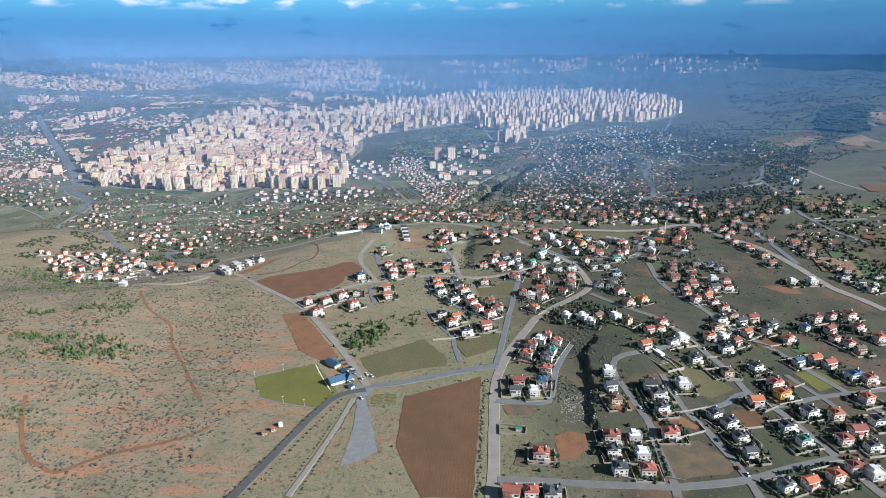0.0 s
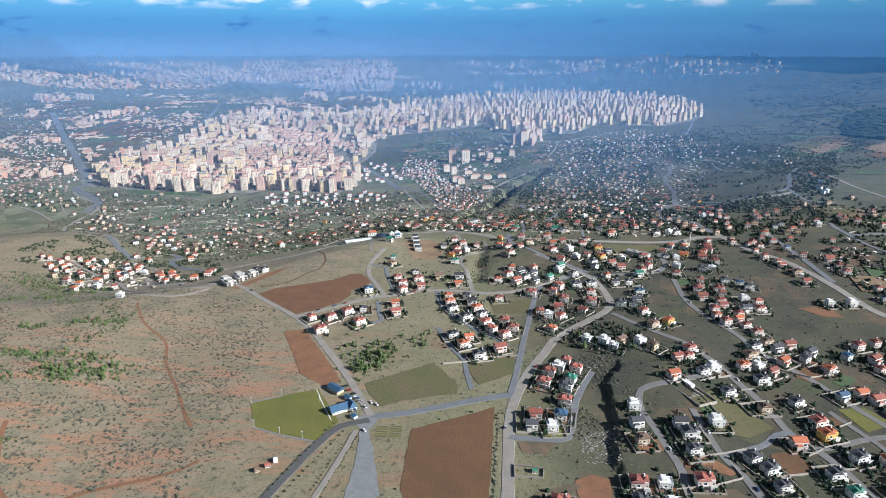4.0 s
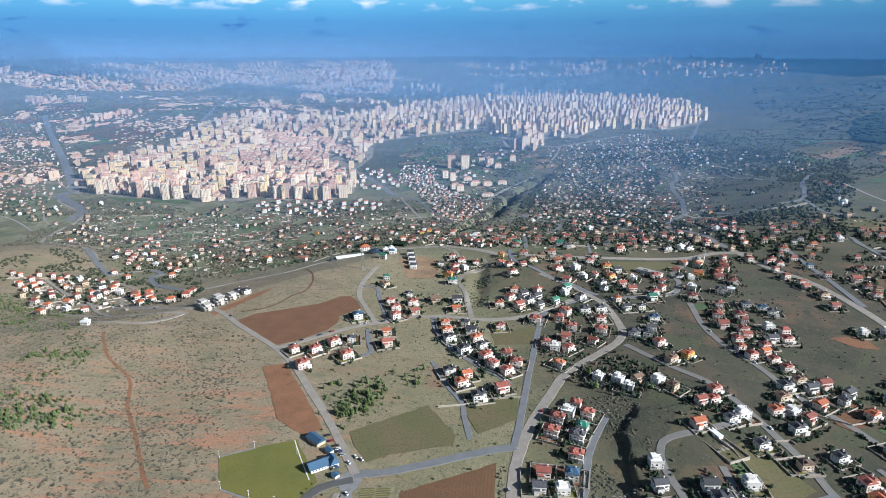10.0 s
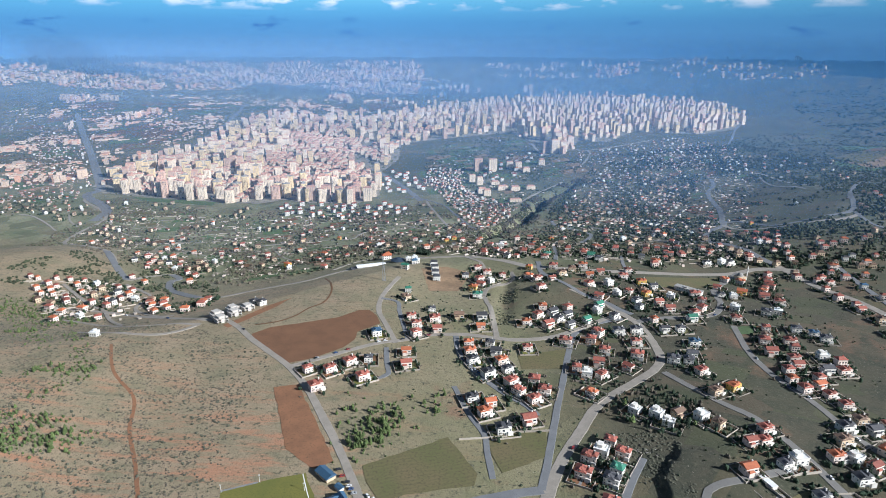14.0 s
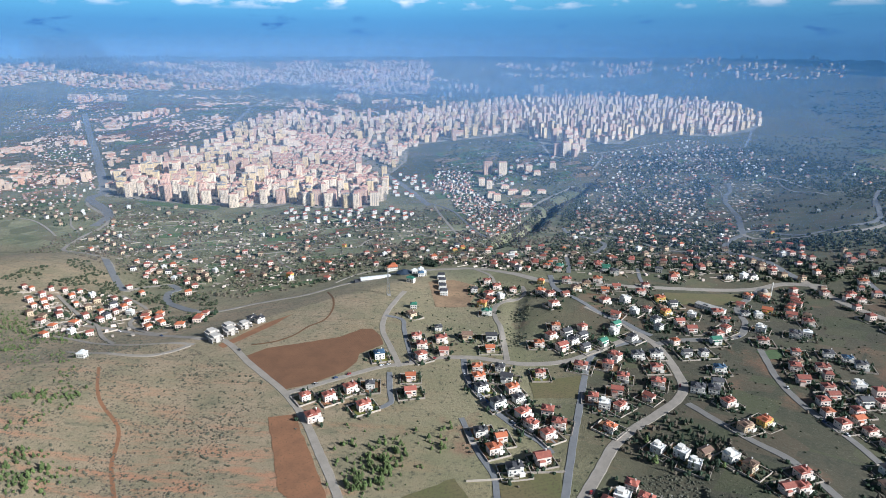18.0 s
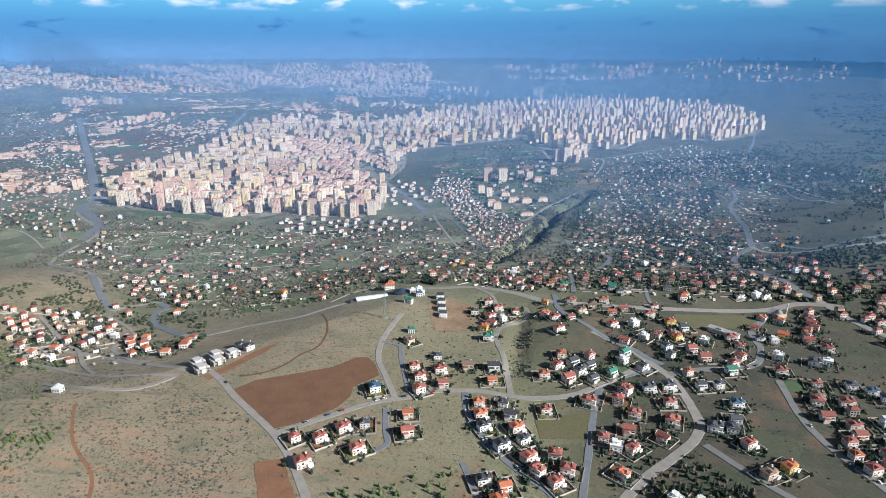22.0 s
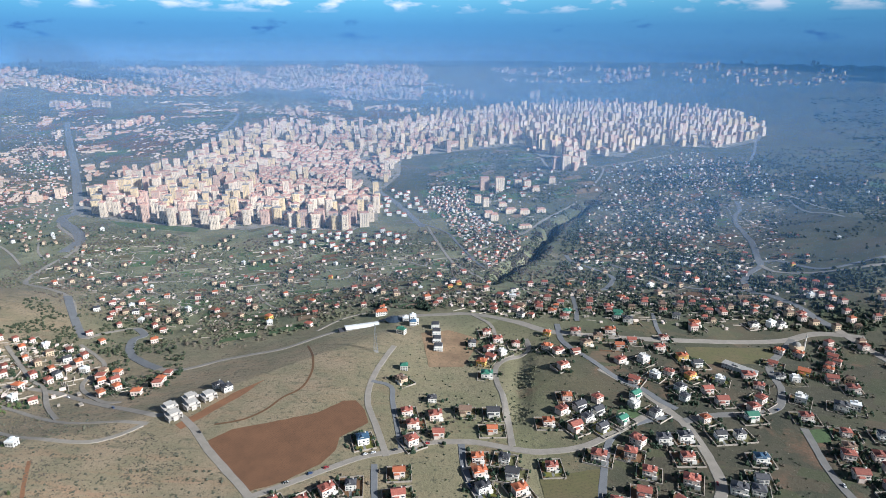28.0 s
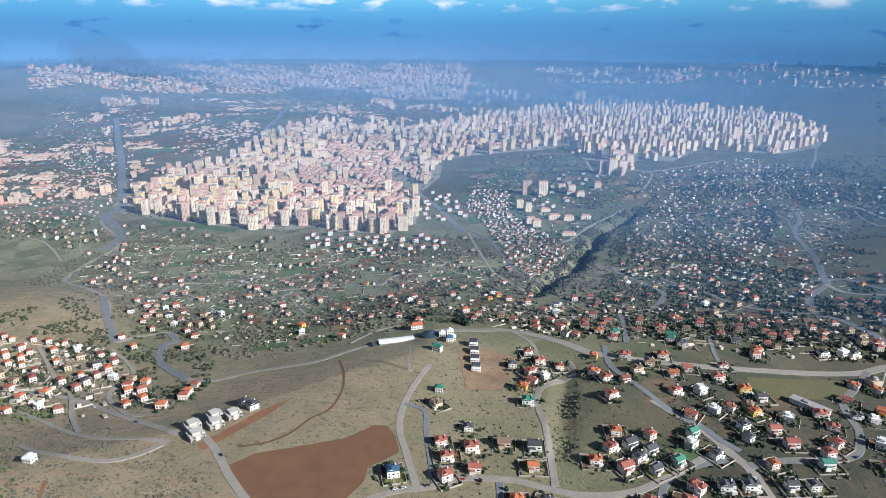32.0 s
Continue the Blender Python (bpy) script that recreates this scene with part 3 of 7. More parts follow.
# ---- the plan: streets, fields, houses ----
ROADS = {
    "main_road": (9, "g", [(31, 335), (35, 365), (39, 412), (42, 444), (45, 470), (52, 504), (68, 548), (87, 585), (103, 615), (122, 637), (150, 663), (171, 686), (182, 709), (184, 741), (180, 785), (171, 808), (156, 838), (135, 863), (116, 880)]),
    "cross_road": (8, "b", [(-69, 478), (-43, 482), (-13, 492), (23, 505), (50, 512)]),
    "plateau_road": (7, "g", [(-68, 478), (-82, 506), (-105, 552), (-131, 597), (-153, 634), (-179, 668), (-204, 692), (-236, 722), (-264, 753), (-291, 775), (-309, 771), (-346, 789), (-387, 809), (-455, 845), (-495, 857), (-541, 864)]),
    "ridge_street": (6, "g", [(-180, 668), (-156, 685), (-129, 705), (-101, 724), (-77, 732), (-52, 746), (-23, 751)]),
    "field_road": (6, "g", [(-84, 725), (-101, 769), (-115, 805), (-119, 846), (-115, 896), (-109, 933)]),
    "lane_a": (5, "b", [(-73, 737), (-91, 807), (-98, 839), (-119, 846)]),
    "village_street": (6, "b", [(-23, 751), (-17, 709), (-6, 682), (9, 657), (28, 634), (46, 616), (53, 602)]),
    "lane_b": (5, "b", [(-19, 644), (-4, 601), (9, 573), (11, 553), (15, 521)]),
    "lane_c": (5, "b", [(-92, 714), (-86, 680), (-82, 662), (-91, 653)]),
    "rim_road_east": (11, "g", [(-120, 1036), (-68, 1042), (-24, 1043), (34, 1009), (82, 978), (177, 969), (277, 982), (355, 998), (406, 1018), (454, 1004)]),
    "rim_road_west": (8, "g", [(-98, 1047), (-138, 1025), (-201, 988), (-243, 946), (-280, 936), (-317, 926), (-354, 904), (-386, 912), (-424, 940), (-458, 972), (-486, 1024), (-483, 1048), (-510, 1075), (-540, 1044), (-552, 1019), (-604, 1076), (-677, 1165), (-828, 1264), (-872, 1371), (-881, 1480), (-930, 1553), (-1038, 1650), (-1064, 1703)]),
    "lane_d": (5, "g", [(-24, 1043), (2, 1001), (9, 970)]),
    "row_lane": (6, "g", [(44, 963), (46, 937), (23, 919), (9, 900), (10, 860), (15, 834), (19, 783), (21, 747)]),
    "asphalt_lane": (6, "b", [(49, 512), (60, 561), (72, 621), (83, 669), (97, 733), (110, 768), (137, 790), (170, 803)]),
    "school_road": (8, "s", [(179, 796), (211, 808), (253, 816), (277, 830), (296, 867), (307, 919), (351, 978), (369, 1003)]),
    "hill_road": (7, "s", [(284, 794), (275, 729), (279, 679), (291, 635), (301, 583), (313, 559), (324, 537), (334, 505), (347, 466), (360, 428)]),
    "long_road": (7, "s", [(177, 679), (206, 628), (228, 600), (244, 562), (253, 527), (261, 493), (264, 457), (276, 432), (282, 402), (287, 375), (291, 350), (294, 333)]),
    "terrace_road": (6, "s", [(156, 334), (159, 352), (160, 383), (162, 410), (159, 432), (157, 457), (154, 484), (158, 505), (168, 516), (198, 526), (230, 539), (248, 544)]),
    "mid_road": (6, "s", [(196, 485), (197, 428), (205, 406), (211, 363), (211, 333)]),
    "mid_lane": (5, "b", [(199, 428), (234, 443), (251, 457), (266, 461)]),
    "low_road": (7, "s", [(37, 353), (64, 352), (103, 348), (141, 346), (164, 345), (209, 351), (247, 363), (286, 374)]),
    "cross_lane": (5, "s", [(311, 490), (318, 466), (324, 447), (327, 426)]),
    "cross_lane_b": (5, "s", [(260, 439), (283, 442), (321, 454), (386, 466)]),
    "avenue": (11, "g", [(434, 1026), (448, 942), (466, 887), (474, 823), (477, 759), (478, 702), (491, 660), (499, 630)]),
    "gully_road": (11, "b", [(434, 1026), (426, 1056), (420, 1085), (413, 1113), (403, 1151), (389, 1172), (404, 1237), (437, 1296), (475, 1347), (498, 1415), (548, 1564), (575, 1677), (589, 1754), (613, 1826), (639, 1870), (662, 1951)]),
    "club_road": (7, "d", [(-69, 472), (-91, 463), (-106, 438), (-118, 407), (-133, 367), (-144, 337)]),
    "gravel_path": (4, "g", [(-78, 458), (-85, 421), (-95, 379), (-106, 338)]),
    "close_street": (6, "b", [(44, 452), (50, 451), (83, 449), (92, 460), (106, 508), (127, 549)]),
    "city_road": (16, "b", [(-454, 2295), (-316, 2052), (-245, 1917), (-160, 1718)]),
    "hamlet_lane": (5, "g", [(-513, 817), (-477, 803), (-453, 792), (-390, 762), (-332, 758), (-307, 756)]),
    "hamlet_loop": (5, "g", [(-540, 994), (-492, 957), (-462, 925), (-459, 886), (-442, 857), (-391, 817), (-370, 815)]),
    "link_road": (7, "b", [(85, 1002), (85, 991), (86, 955), (103, 912), (122, 879), (139, 859), (153, 850), (166, 829), (178, 815)]),
    "rim_lane": (5, "b", [(218, 1066), (209, 1016), (207, 984)]),
    "rim_lane_b": (6, "b", [(124, 1149), (119, 1081), (111, 1012)]),
    "highway": (24, "b", [(-901, 1465), (-915, 1539), (-958, 1602), (-1059, 1694), (-1079, 1738), (-1080, 1786), (-1225, 2000), (-1514, 2414), (-1852, 2885), (-2079, 3208)]),
    "hairpin_road": (11, "b", [(-386, 912), (-424, 940), (-458, 972), (-486, 1024), (-483, 1048), (-510, 1075)]),
    "upper_link": (11, "b", [(-552, 1019), (-604, 1076), (-677, 1165)]),
    "garden_street": (7, "g", [(-39, 749), (-9, 750), (20, 743), (46, 741), (80, 750), (110, 771), (140, 796), (168, 821)]),
    "gulch_street": (6, "g", [(-146, 1719), (-71, 1420), (-2, 1234)]),
    "suburb_street": (8, "s", [(228, 1399), (246, 1349), (263, 1304), (279, 1280), (288, 1253), (307, 1219), (325, 1201), (356, 1182), (389, 1178)]),
    "gorge_road": (8, "b", [(157, 1481), (159, 1442), (180, 1379), (199, 1321), (207, 1273), (186, 1210), (173, 1196)]),
    "east_link": (9, "g", [(475, 1347), (477, 1297), (512, 1268), (558, 1256), (640, 1262), (700, 1300)]),
    "field_lane_east": (6, "g", [(783, 1926), (770, 1841), (766, 1782), (787, 1733), (792, 1683)]),
    "loop_road": (9, "b", [(466, 1366), (513, 1373), (539, 1284), (597, 1285), (690, 1319), (748, 1413), (798, 1513), (947, 1750), (999, 1787)]),
    "loop_link": (7, "b", [(699, 1317), (679, 1230), (692, 1201), (728, 1205)]),
    "plain_lane": (7, "g", [(870, 1480), (849, 1376), (845, 1307), (849, 1239), (856, 1205)]),
    "upper_lane": (6, "g", [(786, 1971), (810, 1919), (808, 1796), (842, 1730), (886, 1691)]),
    "avenue_twin": (8, "b", [(512, 1024), (497, 883), (484, 785)]),
    "rail_cut": (6, "b", [(627, 1043), (627, 1002), (625, 944), (633, 901), (637, 873)]),
    "east_street": (7, "b", [(635, 1061), (630, 998), (675, 997), (722, 1003)]),
    "valley_lane_a": (4, "g", [(-651, 1284), (-626, 1306), (-576, 1312), (-526, 1344), (-507, 1375)]),
    "valley_lane_b": (4, "g", [(-439, 1291), (-402, 1304), (-358, 1310), (-338, 1329), (-264, 1324), (-253, 1368), (-229, 1406)]),
    "valley_lane_c": (4, "g", [(-395, 1249), (-368, 1207), (-340, 1176), (-307, 1157)]),
    "valley_lane_d": (4, "g", [(-240, 1462), (-167, 1432), (-124, 1390), (-112, 1428), (-81, 1446), (-56, 1432)]),
    "valley_lane_e": (4, "g", [(-222, 1008), (-209, 1040), (-195, 1062), (-171, 1075)]),
    "valley_lane_f": (4, "g", [(-862, 1446), (-831, 1414), (-806, 1400), (-758, 1364), (-717, 1353)]),
    "valley_lane_g": (4, "g", [(-997, 1525), (-954, 1464), (-903, 1416)]),
    "town_road": (7, "g", [(-30, 1504), (0, 1537), (30, 1579), (58, 1622), (113, 1748), (146, 1819), (235, 1959)]),
    "town_street": (6, "b", [(-206, 1756), (-156, 1738), (-99, 1673), (-68, 1570), (-48, 1503), (-7, 1352)]),
    "hill_street": (7, "g", [(318, 2141), (346, 2212), (363, 2277), (350, 2306), (292, 2315), (254, 2293)]),
    "edge_street": (6, "g", [(360, 2306), (435, 2333), (535, 2388), (619, 2440)]),
    "tower_street": (9, "g", [(175, 2420), (193, 2301), (224, 2260)]),
    "right_street": (8, "b", [(850, 2355), (920, 2508), (993, 2682), (1080, 2866)]),
    "north_road": (16, "b", [(-1110, 2356), (-1156, 2655), (-1165, 2897), (-1225, 3201), (-1317, 3539), (-1231, 3741)]),
    "west_lane": (5, "g", [(-934, 1385), (-1003, 1447), (-1069, 1496), (-1114, 1511)]),
    "field_track": (5, "g", [(-445, 744), (-395, 723), (-347, 720), (-325, 732), (-311, 753)]),
    "hamlet_bend": (5, "g", [(-621, 968), (-578, 931), (-518, 879), (-490, 860), (-453, 816), (-410, 774)]),
}
FIELDS = {
    "ploughed_field": ("soil", [(-241, 734), (-227, 751), (-204, 761), (-158, 783), (-139, 805), (-127, 807), (-115, 791), (-108, 771), (-129, 747), (-128, 730), (-136, 711), (-158, 689), (-184, 673), (-197, 681), (-222, 706)]),
    "front_field": ("soil2", [(-34, 461), (2, 477), (34, 493), (27, 413), (19, 335), (-16, 336), (-37, 392)]),
    "pitch": ("lawn", [(-174, 495), (-151, 506), (-120, 518), (-94, 469), (-107, 443), (-137, 451), (-160, 460)]),
    "red_strip": ("red", [(-182, 631), (-161, 637), (-129, 581), (-103, 532), (-117, 523), (-143, 544)]),
    "meadow": ("meadow", [(-81, 529), (-20, 568), (4, 526), (2, 513), (-45, 501), (-62, 491), (-75, 512)]),
    "yellow_plot": ("lawn", [(320, 494), (344, 498), (353, 475), (326, 463)]),
    "gravel_yard": ("gravel", [(-75, 460), (-68, 461), (-60, 429), (-50, 385), (-61, 376), (-76, 368), (-73, 399), (-73, 429)]),
    "junction_pad": ("gravel", [(-82, 472), (-74, 481), (-62, 472), (-66, 461), (-76, 461)]),
    "school_plot": ("meadow", [(227, 955), (345, 979), (315, 930), (219, 909)]),
    "orchard_plot": ("meadow", [(81, 720), (94, 723), (82, 683), (44, 679), (41, 706)]),
    "cut_bank": ("sand", [(-48, 984), (-10, 966), (-27, 901), (-64, 893), (-82, 972)]),
    "trench": ("red", [(-282, 756), (-249, 818), (-229, 842), (-242, 807), (-273, 749)]),
    "east_soil": ("red", [(396, 703), (433, 706), (434, 677), (412, 681)]),
    "dug_plot": ("soil2", [(125, 931), (146, 931), (156, 914), (123, 899)]),
    "soil_plot_a": ("red", [(188, 423), (201, 410), (196, 407), (184, 410)]),
    "soil_plot_b": ("meadow", [(207, 506), (231, 518), (254, 466), (227, 451), (201, 459)]),
    "dug_ground": ("red", [(85, 402), (99, 409), (110, 404), (108, 387), (97, 375), (84, 373)]),
    "orange_cut": ("red", [(136, 444), (159, 444), (156, 431), (143, 426), (131, 430)]),
    "waste_plot": ("dug", [(156, 388), (194, 396), (211, 367), (200, 357), (173, 354), (148, 349)]),
    "dark_plot": ("soil2", [(236, 434), (256, 438), (260, 415), (234, 408), (232, 422)]),
    "bare_plot_a": ("red", [(168, 424), (187, 423), (190, 416), (165, 413)]),
    "bare_plot_b": ("dug", [(49, 446), (78, 446), (70, 431), (52, 432)]),
    "bare_plot_c": ("dug", [(56, 389), (85, 400), (88, 396), (59, 366), (50, 369)]),
    "dark_plot_b": ("soil2", [(313, 556), (336, 565), (343, 547), (321, 535), (312, 543)]),
    "green_plot": ("green", [(203, 492), (215, 496), (218, 477), (203, 468)]),
    "green_plot_b": ("green", [(341, 537), (359, 551), (366, 543), (347, 529)]),
    "dark_plot_c": ("soil2", [(306, 482), (317, 484), (319, 475), (304, 470)]),
    "olive_plot_a": ("meadow", [(10, 574), (58, 580), (58, 550), (22, 528), (14, 550)]),
    "green_plot_c": ("green", [(121, 808), (143, 819), (151, 804), (123, 793)]),
    "green_plot_d": ("green", [(278, 789), (310, 797), (297, 774), (280, 772)]),
    "dug_plot_b": ("dug", [(116, 925), (154, 927), (139, 897), (105, 894)]),
    "vale_green_a": ("green", [(-943, 1704), (-826, 1679), (-693, 1672), (-685, 1627), (-888, 1662)]),
}
HOUSES = {
    "ridge_street_houses": ["r -159 661", "r -143 631", "r -138 663", "r -122 678", "r -104 651", "d -105 685", "o -70 703", "r -67 677", "b -107 742", "r -75 789", "r -67 769", "r -65 744", "d -54 816", "r -48 785", "r -43 757", "t -21 796", "o 4 767", "d 5 795", "g -1 877"],
    "village_houses": ["o -8 726", "o -6 707", "d -3 690", "d 14 726", "d 20 708", "o 25 690", "d 30 674", "d 12 665", "r 33 651", "r 39 636", "d -2 622", "o 14 616", "o 9 601", "d 24 578"],
    "hill_houses": ["r 69 802", "o 55 782", "r 78 776", "d 91 791", "d 102 802", "d 102 777", "g 122 790", "w 138 816", "d 155 804", "r 129 759", "r 119 741", "d 152 763", "d 171 767", "r 92 735", "r 52 719", "r 129 718"],
    "bend_houses": ["r 119 693", "r 165 739", "r 159 709", "r 145 684", "r 117 668", "w 104 669", "r 124 660", "o 103 636", "r 43 647", "r 54 655", "r 62 638", "r 52 624", "r 45 592"],
    "grove_houses": ["w 134 608", "w 150 602", "t 167 602", "w 184 597"],
    "school_houses": ["r 217 850", "d 190 833", "y 209 878", "o 198 798", "d 220 775", "g 230 775", "b 225 742", "d 192 701", "d 206 700", "r 211 679", "t 210 639", "y 229 649", "r 210 565", "r 96 916", "o 67 934", "r 79 883", "r 142 901", "r 148 861", "r 273 865", "r 250 821"],
    "close_houses": ["r 106 566", "r 87 546", "r 80 528", "w 97 553", "r 113 552", "g 105 533", "d 99 522", "r 94 499", "r 67 479", "d 62 464", "b 87 477", "w 78 462"],
    "terrace_houses": ["w 148 485", "d 144 462", "t 142 440", "d 178 462", "d 181 449", "d 177 429", "o 195 531", "d 225 541", "w 237 547", "r 221 567", "d 236 511", "w 208 466", "t 257 489"],
    "plain_houses": ["r 71 377", "r 128 397", "d 125 381", "d 124 360", "w 146 397", "w 145 376", "r 143 358", "r 45 337", "r 58 337", "d 72 335", "r 174 400", "d 217 423", "d 225 413", "d 226 396", "d 225 378"],
    "block_houses": ["o 261 444", "y 289 455", "r 291 471", "d 297 428", "o 316 424", "d 269 409", "g 272 391", "r 302 391", "r 319 402", "d 319 384", "o 356 447", "d 344 415", "d 232 342", "o 250 345", "o 271 351", "w 300 353", "r 290 360"],
    "slope_houses": ["o 268 555", "w 281 554", "d 274 532", "r 291 547", "o 311 567", "t 284 576", "t 315 608", "d 318 594", "r 334 602", "d 336 575", "o 347 555", "b 379 581", "r 403 603", "r 424 610", "r 402 576", "r 396 557", "r 403 545"],
    "far_slope_houses": ["t 406 533", "r 444 610", "r 435 582", "o 441 557", "o 290 672", "r 293 654", "o 311 664", "r 311 647", "r 316 631", "w 323 623", "r 315 786", "r 299 752", "r 325 752", "r 309 701", "w 342 721", "r 347 692", "d 366 762"],
    "upper_houses": ["d 288 499", "b 333 510", "o 352 515", "r 359 505", "b 369 484", "r 379 479", "r 559 912", "r 527 871", "r 524 843", "r 519 817", "r 451 850", "r 459 843", "t 455 818", "r 447 781", "r 523 758", "d 510 725", "d 519 706", "d 521 688"],
    "cluster_houses": ["d -19 951", "r 1 938", "r 3 919", "w 16 929", "y -7 906", "r 11 960", "r 32 950", "t -89 851", "r 78 920"],
    "under_rim_houses": ["y 70 971", "r 104 974", "o 84 1050", "g 103 1049", "r 97 1025", "r 69 1086", "r 163 1081", "r 144 1122", "o 192 1137", "r 234 1075", "g 169 1049", "d 175 1019", "t 128 961", "t 112 942", "o 146 981", "o 149 940", "r 166 956"],
    "rim_east_houses": ["r 207 972", "r 194 941", "w 168 908", "w 172 874", "r 188 882", "y 213 920", "t 207 889", "d 225 907", "r 234 906", "d 191 851", "t 201 849", "o 76 825", "g 143 833", "r 105 823", "o 259 1024"],
    "rim_north_houses": ["r 295 1078", "r 304 1128", "r 285 1116", "t 242 1112", "r 222 1124", "r 313 1084", "r 267 1110"],
    "hamlet_houses": ["o -616 934", "o -601 918", "r -574 907", "r -559 887", "r -565 861", "o -536 844", "o -524 813", "w -501 829", "r -473 823", "o -517 857", "r -524 888", "r -495 875", "o -515 907", "t -544 922", "o -595 962", "o -570 935", "r -601 988"],
    "hamlet_east_houses": ["w -573 975", "r -535 967", "r -504 951", "o -495 927", "w -474 907", "t -450 906", "o -427 898", "o -431 874", "o -400 854", "o -408 838", "o -364 832", "r -552 1031", "o -516 1004", "r -360 888", "r -354 855", "o -358 869", "o -451 1018"],
    "avenue_houses": ["d 552 724", "r 467 950", "r 465 968", "o 501 1008", "r 395 967", "r 358 892", "r 367 870", "r 437 976", "w 437 711", "w 462 711", "w 156 589", "t 194 587"],
    "more_rim": ["r -2 978", "d 86 809"],
    "more_school": ["w 237 872", "r 271 886", "r 263 837", "r 224 830", "r 312 924", "o 335 961", "o 354 955", "y 336 905", "w 319 888", "w 303 842", "r 292 809", "o 367 916", "r 389 950", "g 242 805", "d 203 773", "o 361 1094", "t 400 1085", "r 408 1066", "d 370 1038", "d 336 1035"],
    "more_slope": ["d 305 891", "d 335 831", "t 306 764", "r 295 727", "r 312 715", "r 295 690", "d 332 693", "r 317 677", "b 360 775", "d 346 784", "d 296 595", "d 214 715"],
    "more_village": ["r 96 681"],
    "more_blocks": ["r 228 582", "d 348 588"],
    "valley_west_houses": ["w -1193 1615", "t -1130 1559", "w -1176 1626", "o -1167 1661", "t -1100 1598", "d -1053 1518", "t -981 1468", "w -1005 1496", "t -1036 1528", "w -1022 1564", "t -1080 1638", "w -1124 1677", "t -977 1515", "w -955 1522", "w -1000 1575", "w -963 1629", "w -910 1622", "t -918 1576", "t -874 1500", "w -854 1465", "r -912 1436"],
    "valley_slope_houses": ["o -761 1249", "w -746 1271", "t -816 1364", "t -796 1352", "r -826 1394", "t -838 1420", "t -816 1405", "w -791 1388", "t -766 1324", "t -838 1361", "w -729 1301", "w -701 1278", "w -684 1311", "t -648 1271", "t -722 1393", "w -631 1309", "r -621 1335", "w -829 1618", "t -784 1580", "t -794 1636"],
    "valley_floor_houses": ["t -731 1591", "w -680 1498", "t -636 1429", "t -615 1431", "w -614 1466", "o -786 1481", "t -623 1523", "t -590 1535", "t -591 1567", "t -562 1516", "t -584 1596", "t -495 1299", "w -487 1219", "r -474 1288", "t -438 1276", "w -469 1245", "w -539 1216", "o -581 1238", "w -600 1231", "t -688 1231"],
    "valley_bend_houses": ["r -594 1153", "r -573 1134", "w -555 1123", "d -542 1128", "w -556 1170", "r -519 1121", "w -498 1106", "r -488 1084", "r -464 1063", "t -479 1130", "w -475 1160", "r -425 1154", "t -497 1148", "r -552 1025", "r -515 1003", "r -599 983", "w -564 1155", "t -583 1161", "t -484 1110", "t -462 1107"],
    "valley_centre_houses": ["w -455 1438", "t -470 1423", "r -438 1334", "r -424 1321", "w -398 1351", "r -376 1372", "r -368 1401", "t -360 1316", "t -371 1173", "o -342 1237", "t -377 1291", "y -321 1101", "r -241 1035", "w -278 1176", "w -275 1125", "r -224 1120", "y -287 1326", "t -255 1240", "w -301 1420", "w -264 1417"],
    "valley_gardens_houses": ["t -237 1392", "r -227 1406", "r -162 1338", "t -139 1300", "w -221 1314", "w -225 1244", "w -206 1192", "w -183 1200", "w -181 1223", "t -141 1160", "w -165 1182", "w -117 1420", "t -66 1378", "r -43 1304", "d -58 1230", "y -60 1193", "y -48 1213", "r -32 1193", "o 0 1238", "w -4 1178"],
    "valley_foot_houses": ["w -90 1126", "r -70 1107", "r -74 1087", "w -23 1084", "r 6 1068", "w -119 1557", "t -25 1644", "w -148 1667", "t -353 1516", "w -376 1535", "r -394 1207", "t -378 1134", "w -433 1447", "r -252 1525", "o -298 1567", "r -318 1546", "t -243 1542", "r -119 1215", "t -110 1262", "r -84 1274"],
    "suburb_rim_houses": ["r 65 1210", "r 89 1220", "t 98 1192", "y 126 1212", "r 151 1226", "t 138 1166", "r 17 1134", "w 35 1127", "t 69 1142", "r 84 1122", "r 100 1096", "r 26 1084", "r 7 1048", "w 44 1070", "r 68 1063", "d 41 1028", "w 55 1029", "r 85 1042", "g 105 1048", "r 101 1018"],
    "suburb_street_houses": ["r 141 1103", "r 134 1066", "r 160 1063", "g 165 1034", "d 181 1020", "r 195 1122", "r 221 1196", "r 217 1107", "t 252 1167", "w 253 1214", "w 274 1216", "t 299 1219", "r 296 1285", "r 332 1290", "t 365 1317", "o 333 1249", "w 380 1305", "t 349 1214", "r 327 1179", "t 275 1142"],
    "suburb_corner_houses": ["w 240 1099", "t 260 1091", "r 282 1106", "w 293 1095", "r 304 1128", "r 321 1127", "d 332 1167", "r 232 1066", "r 280 1051", "t 287 1041", "r 312 1073", "t 329 1097", "r 253 1010", "r 354 1111", "r 352 1074", "r 386 1126", "t 394 1101", "t 393 1067", "r 404 1054", "w 358 1037"],
    "suburb_east_houses": ["b 364 1032", "w 372 1032", "t 412 1040", "w 451 1082", "r 460 1126", "o 471 1114", "r 452 1154", "r 494 1169", "r 488 1193", "r 479 1212", "t 451 1200", "r 470 1231", "r 439 1232", "w 428 1197", "r 418 1276", "t 394 1239", "w 386 1190", "r 485 1441", "w 481 1408", "r 512 1520"],
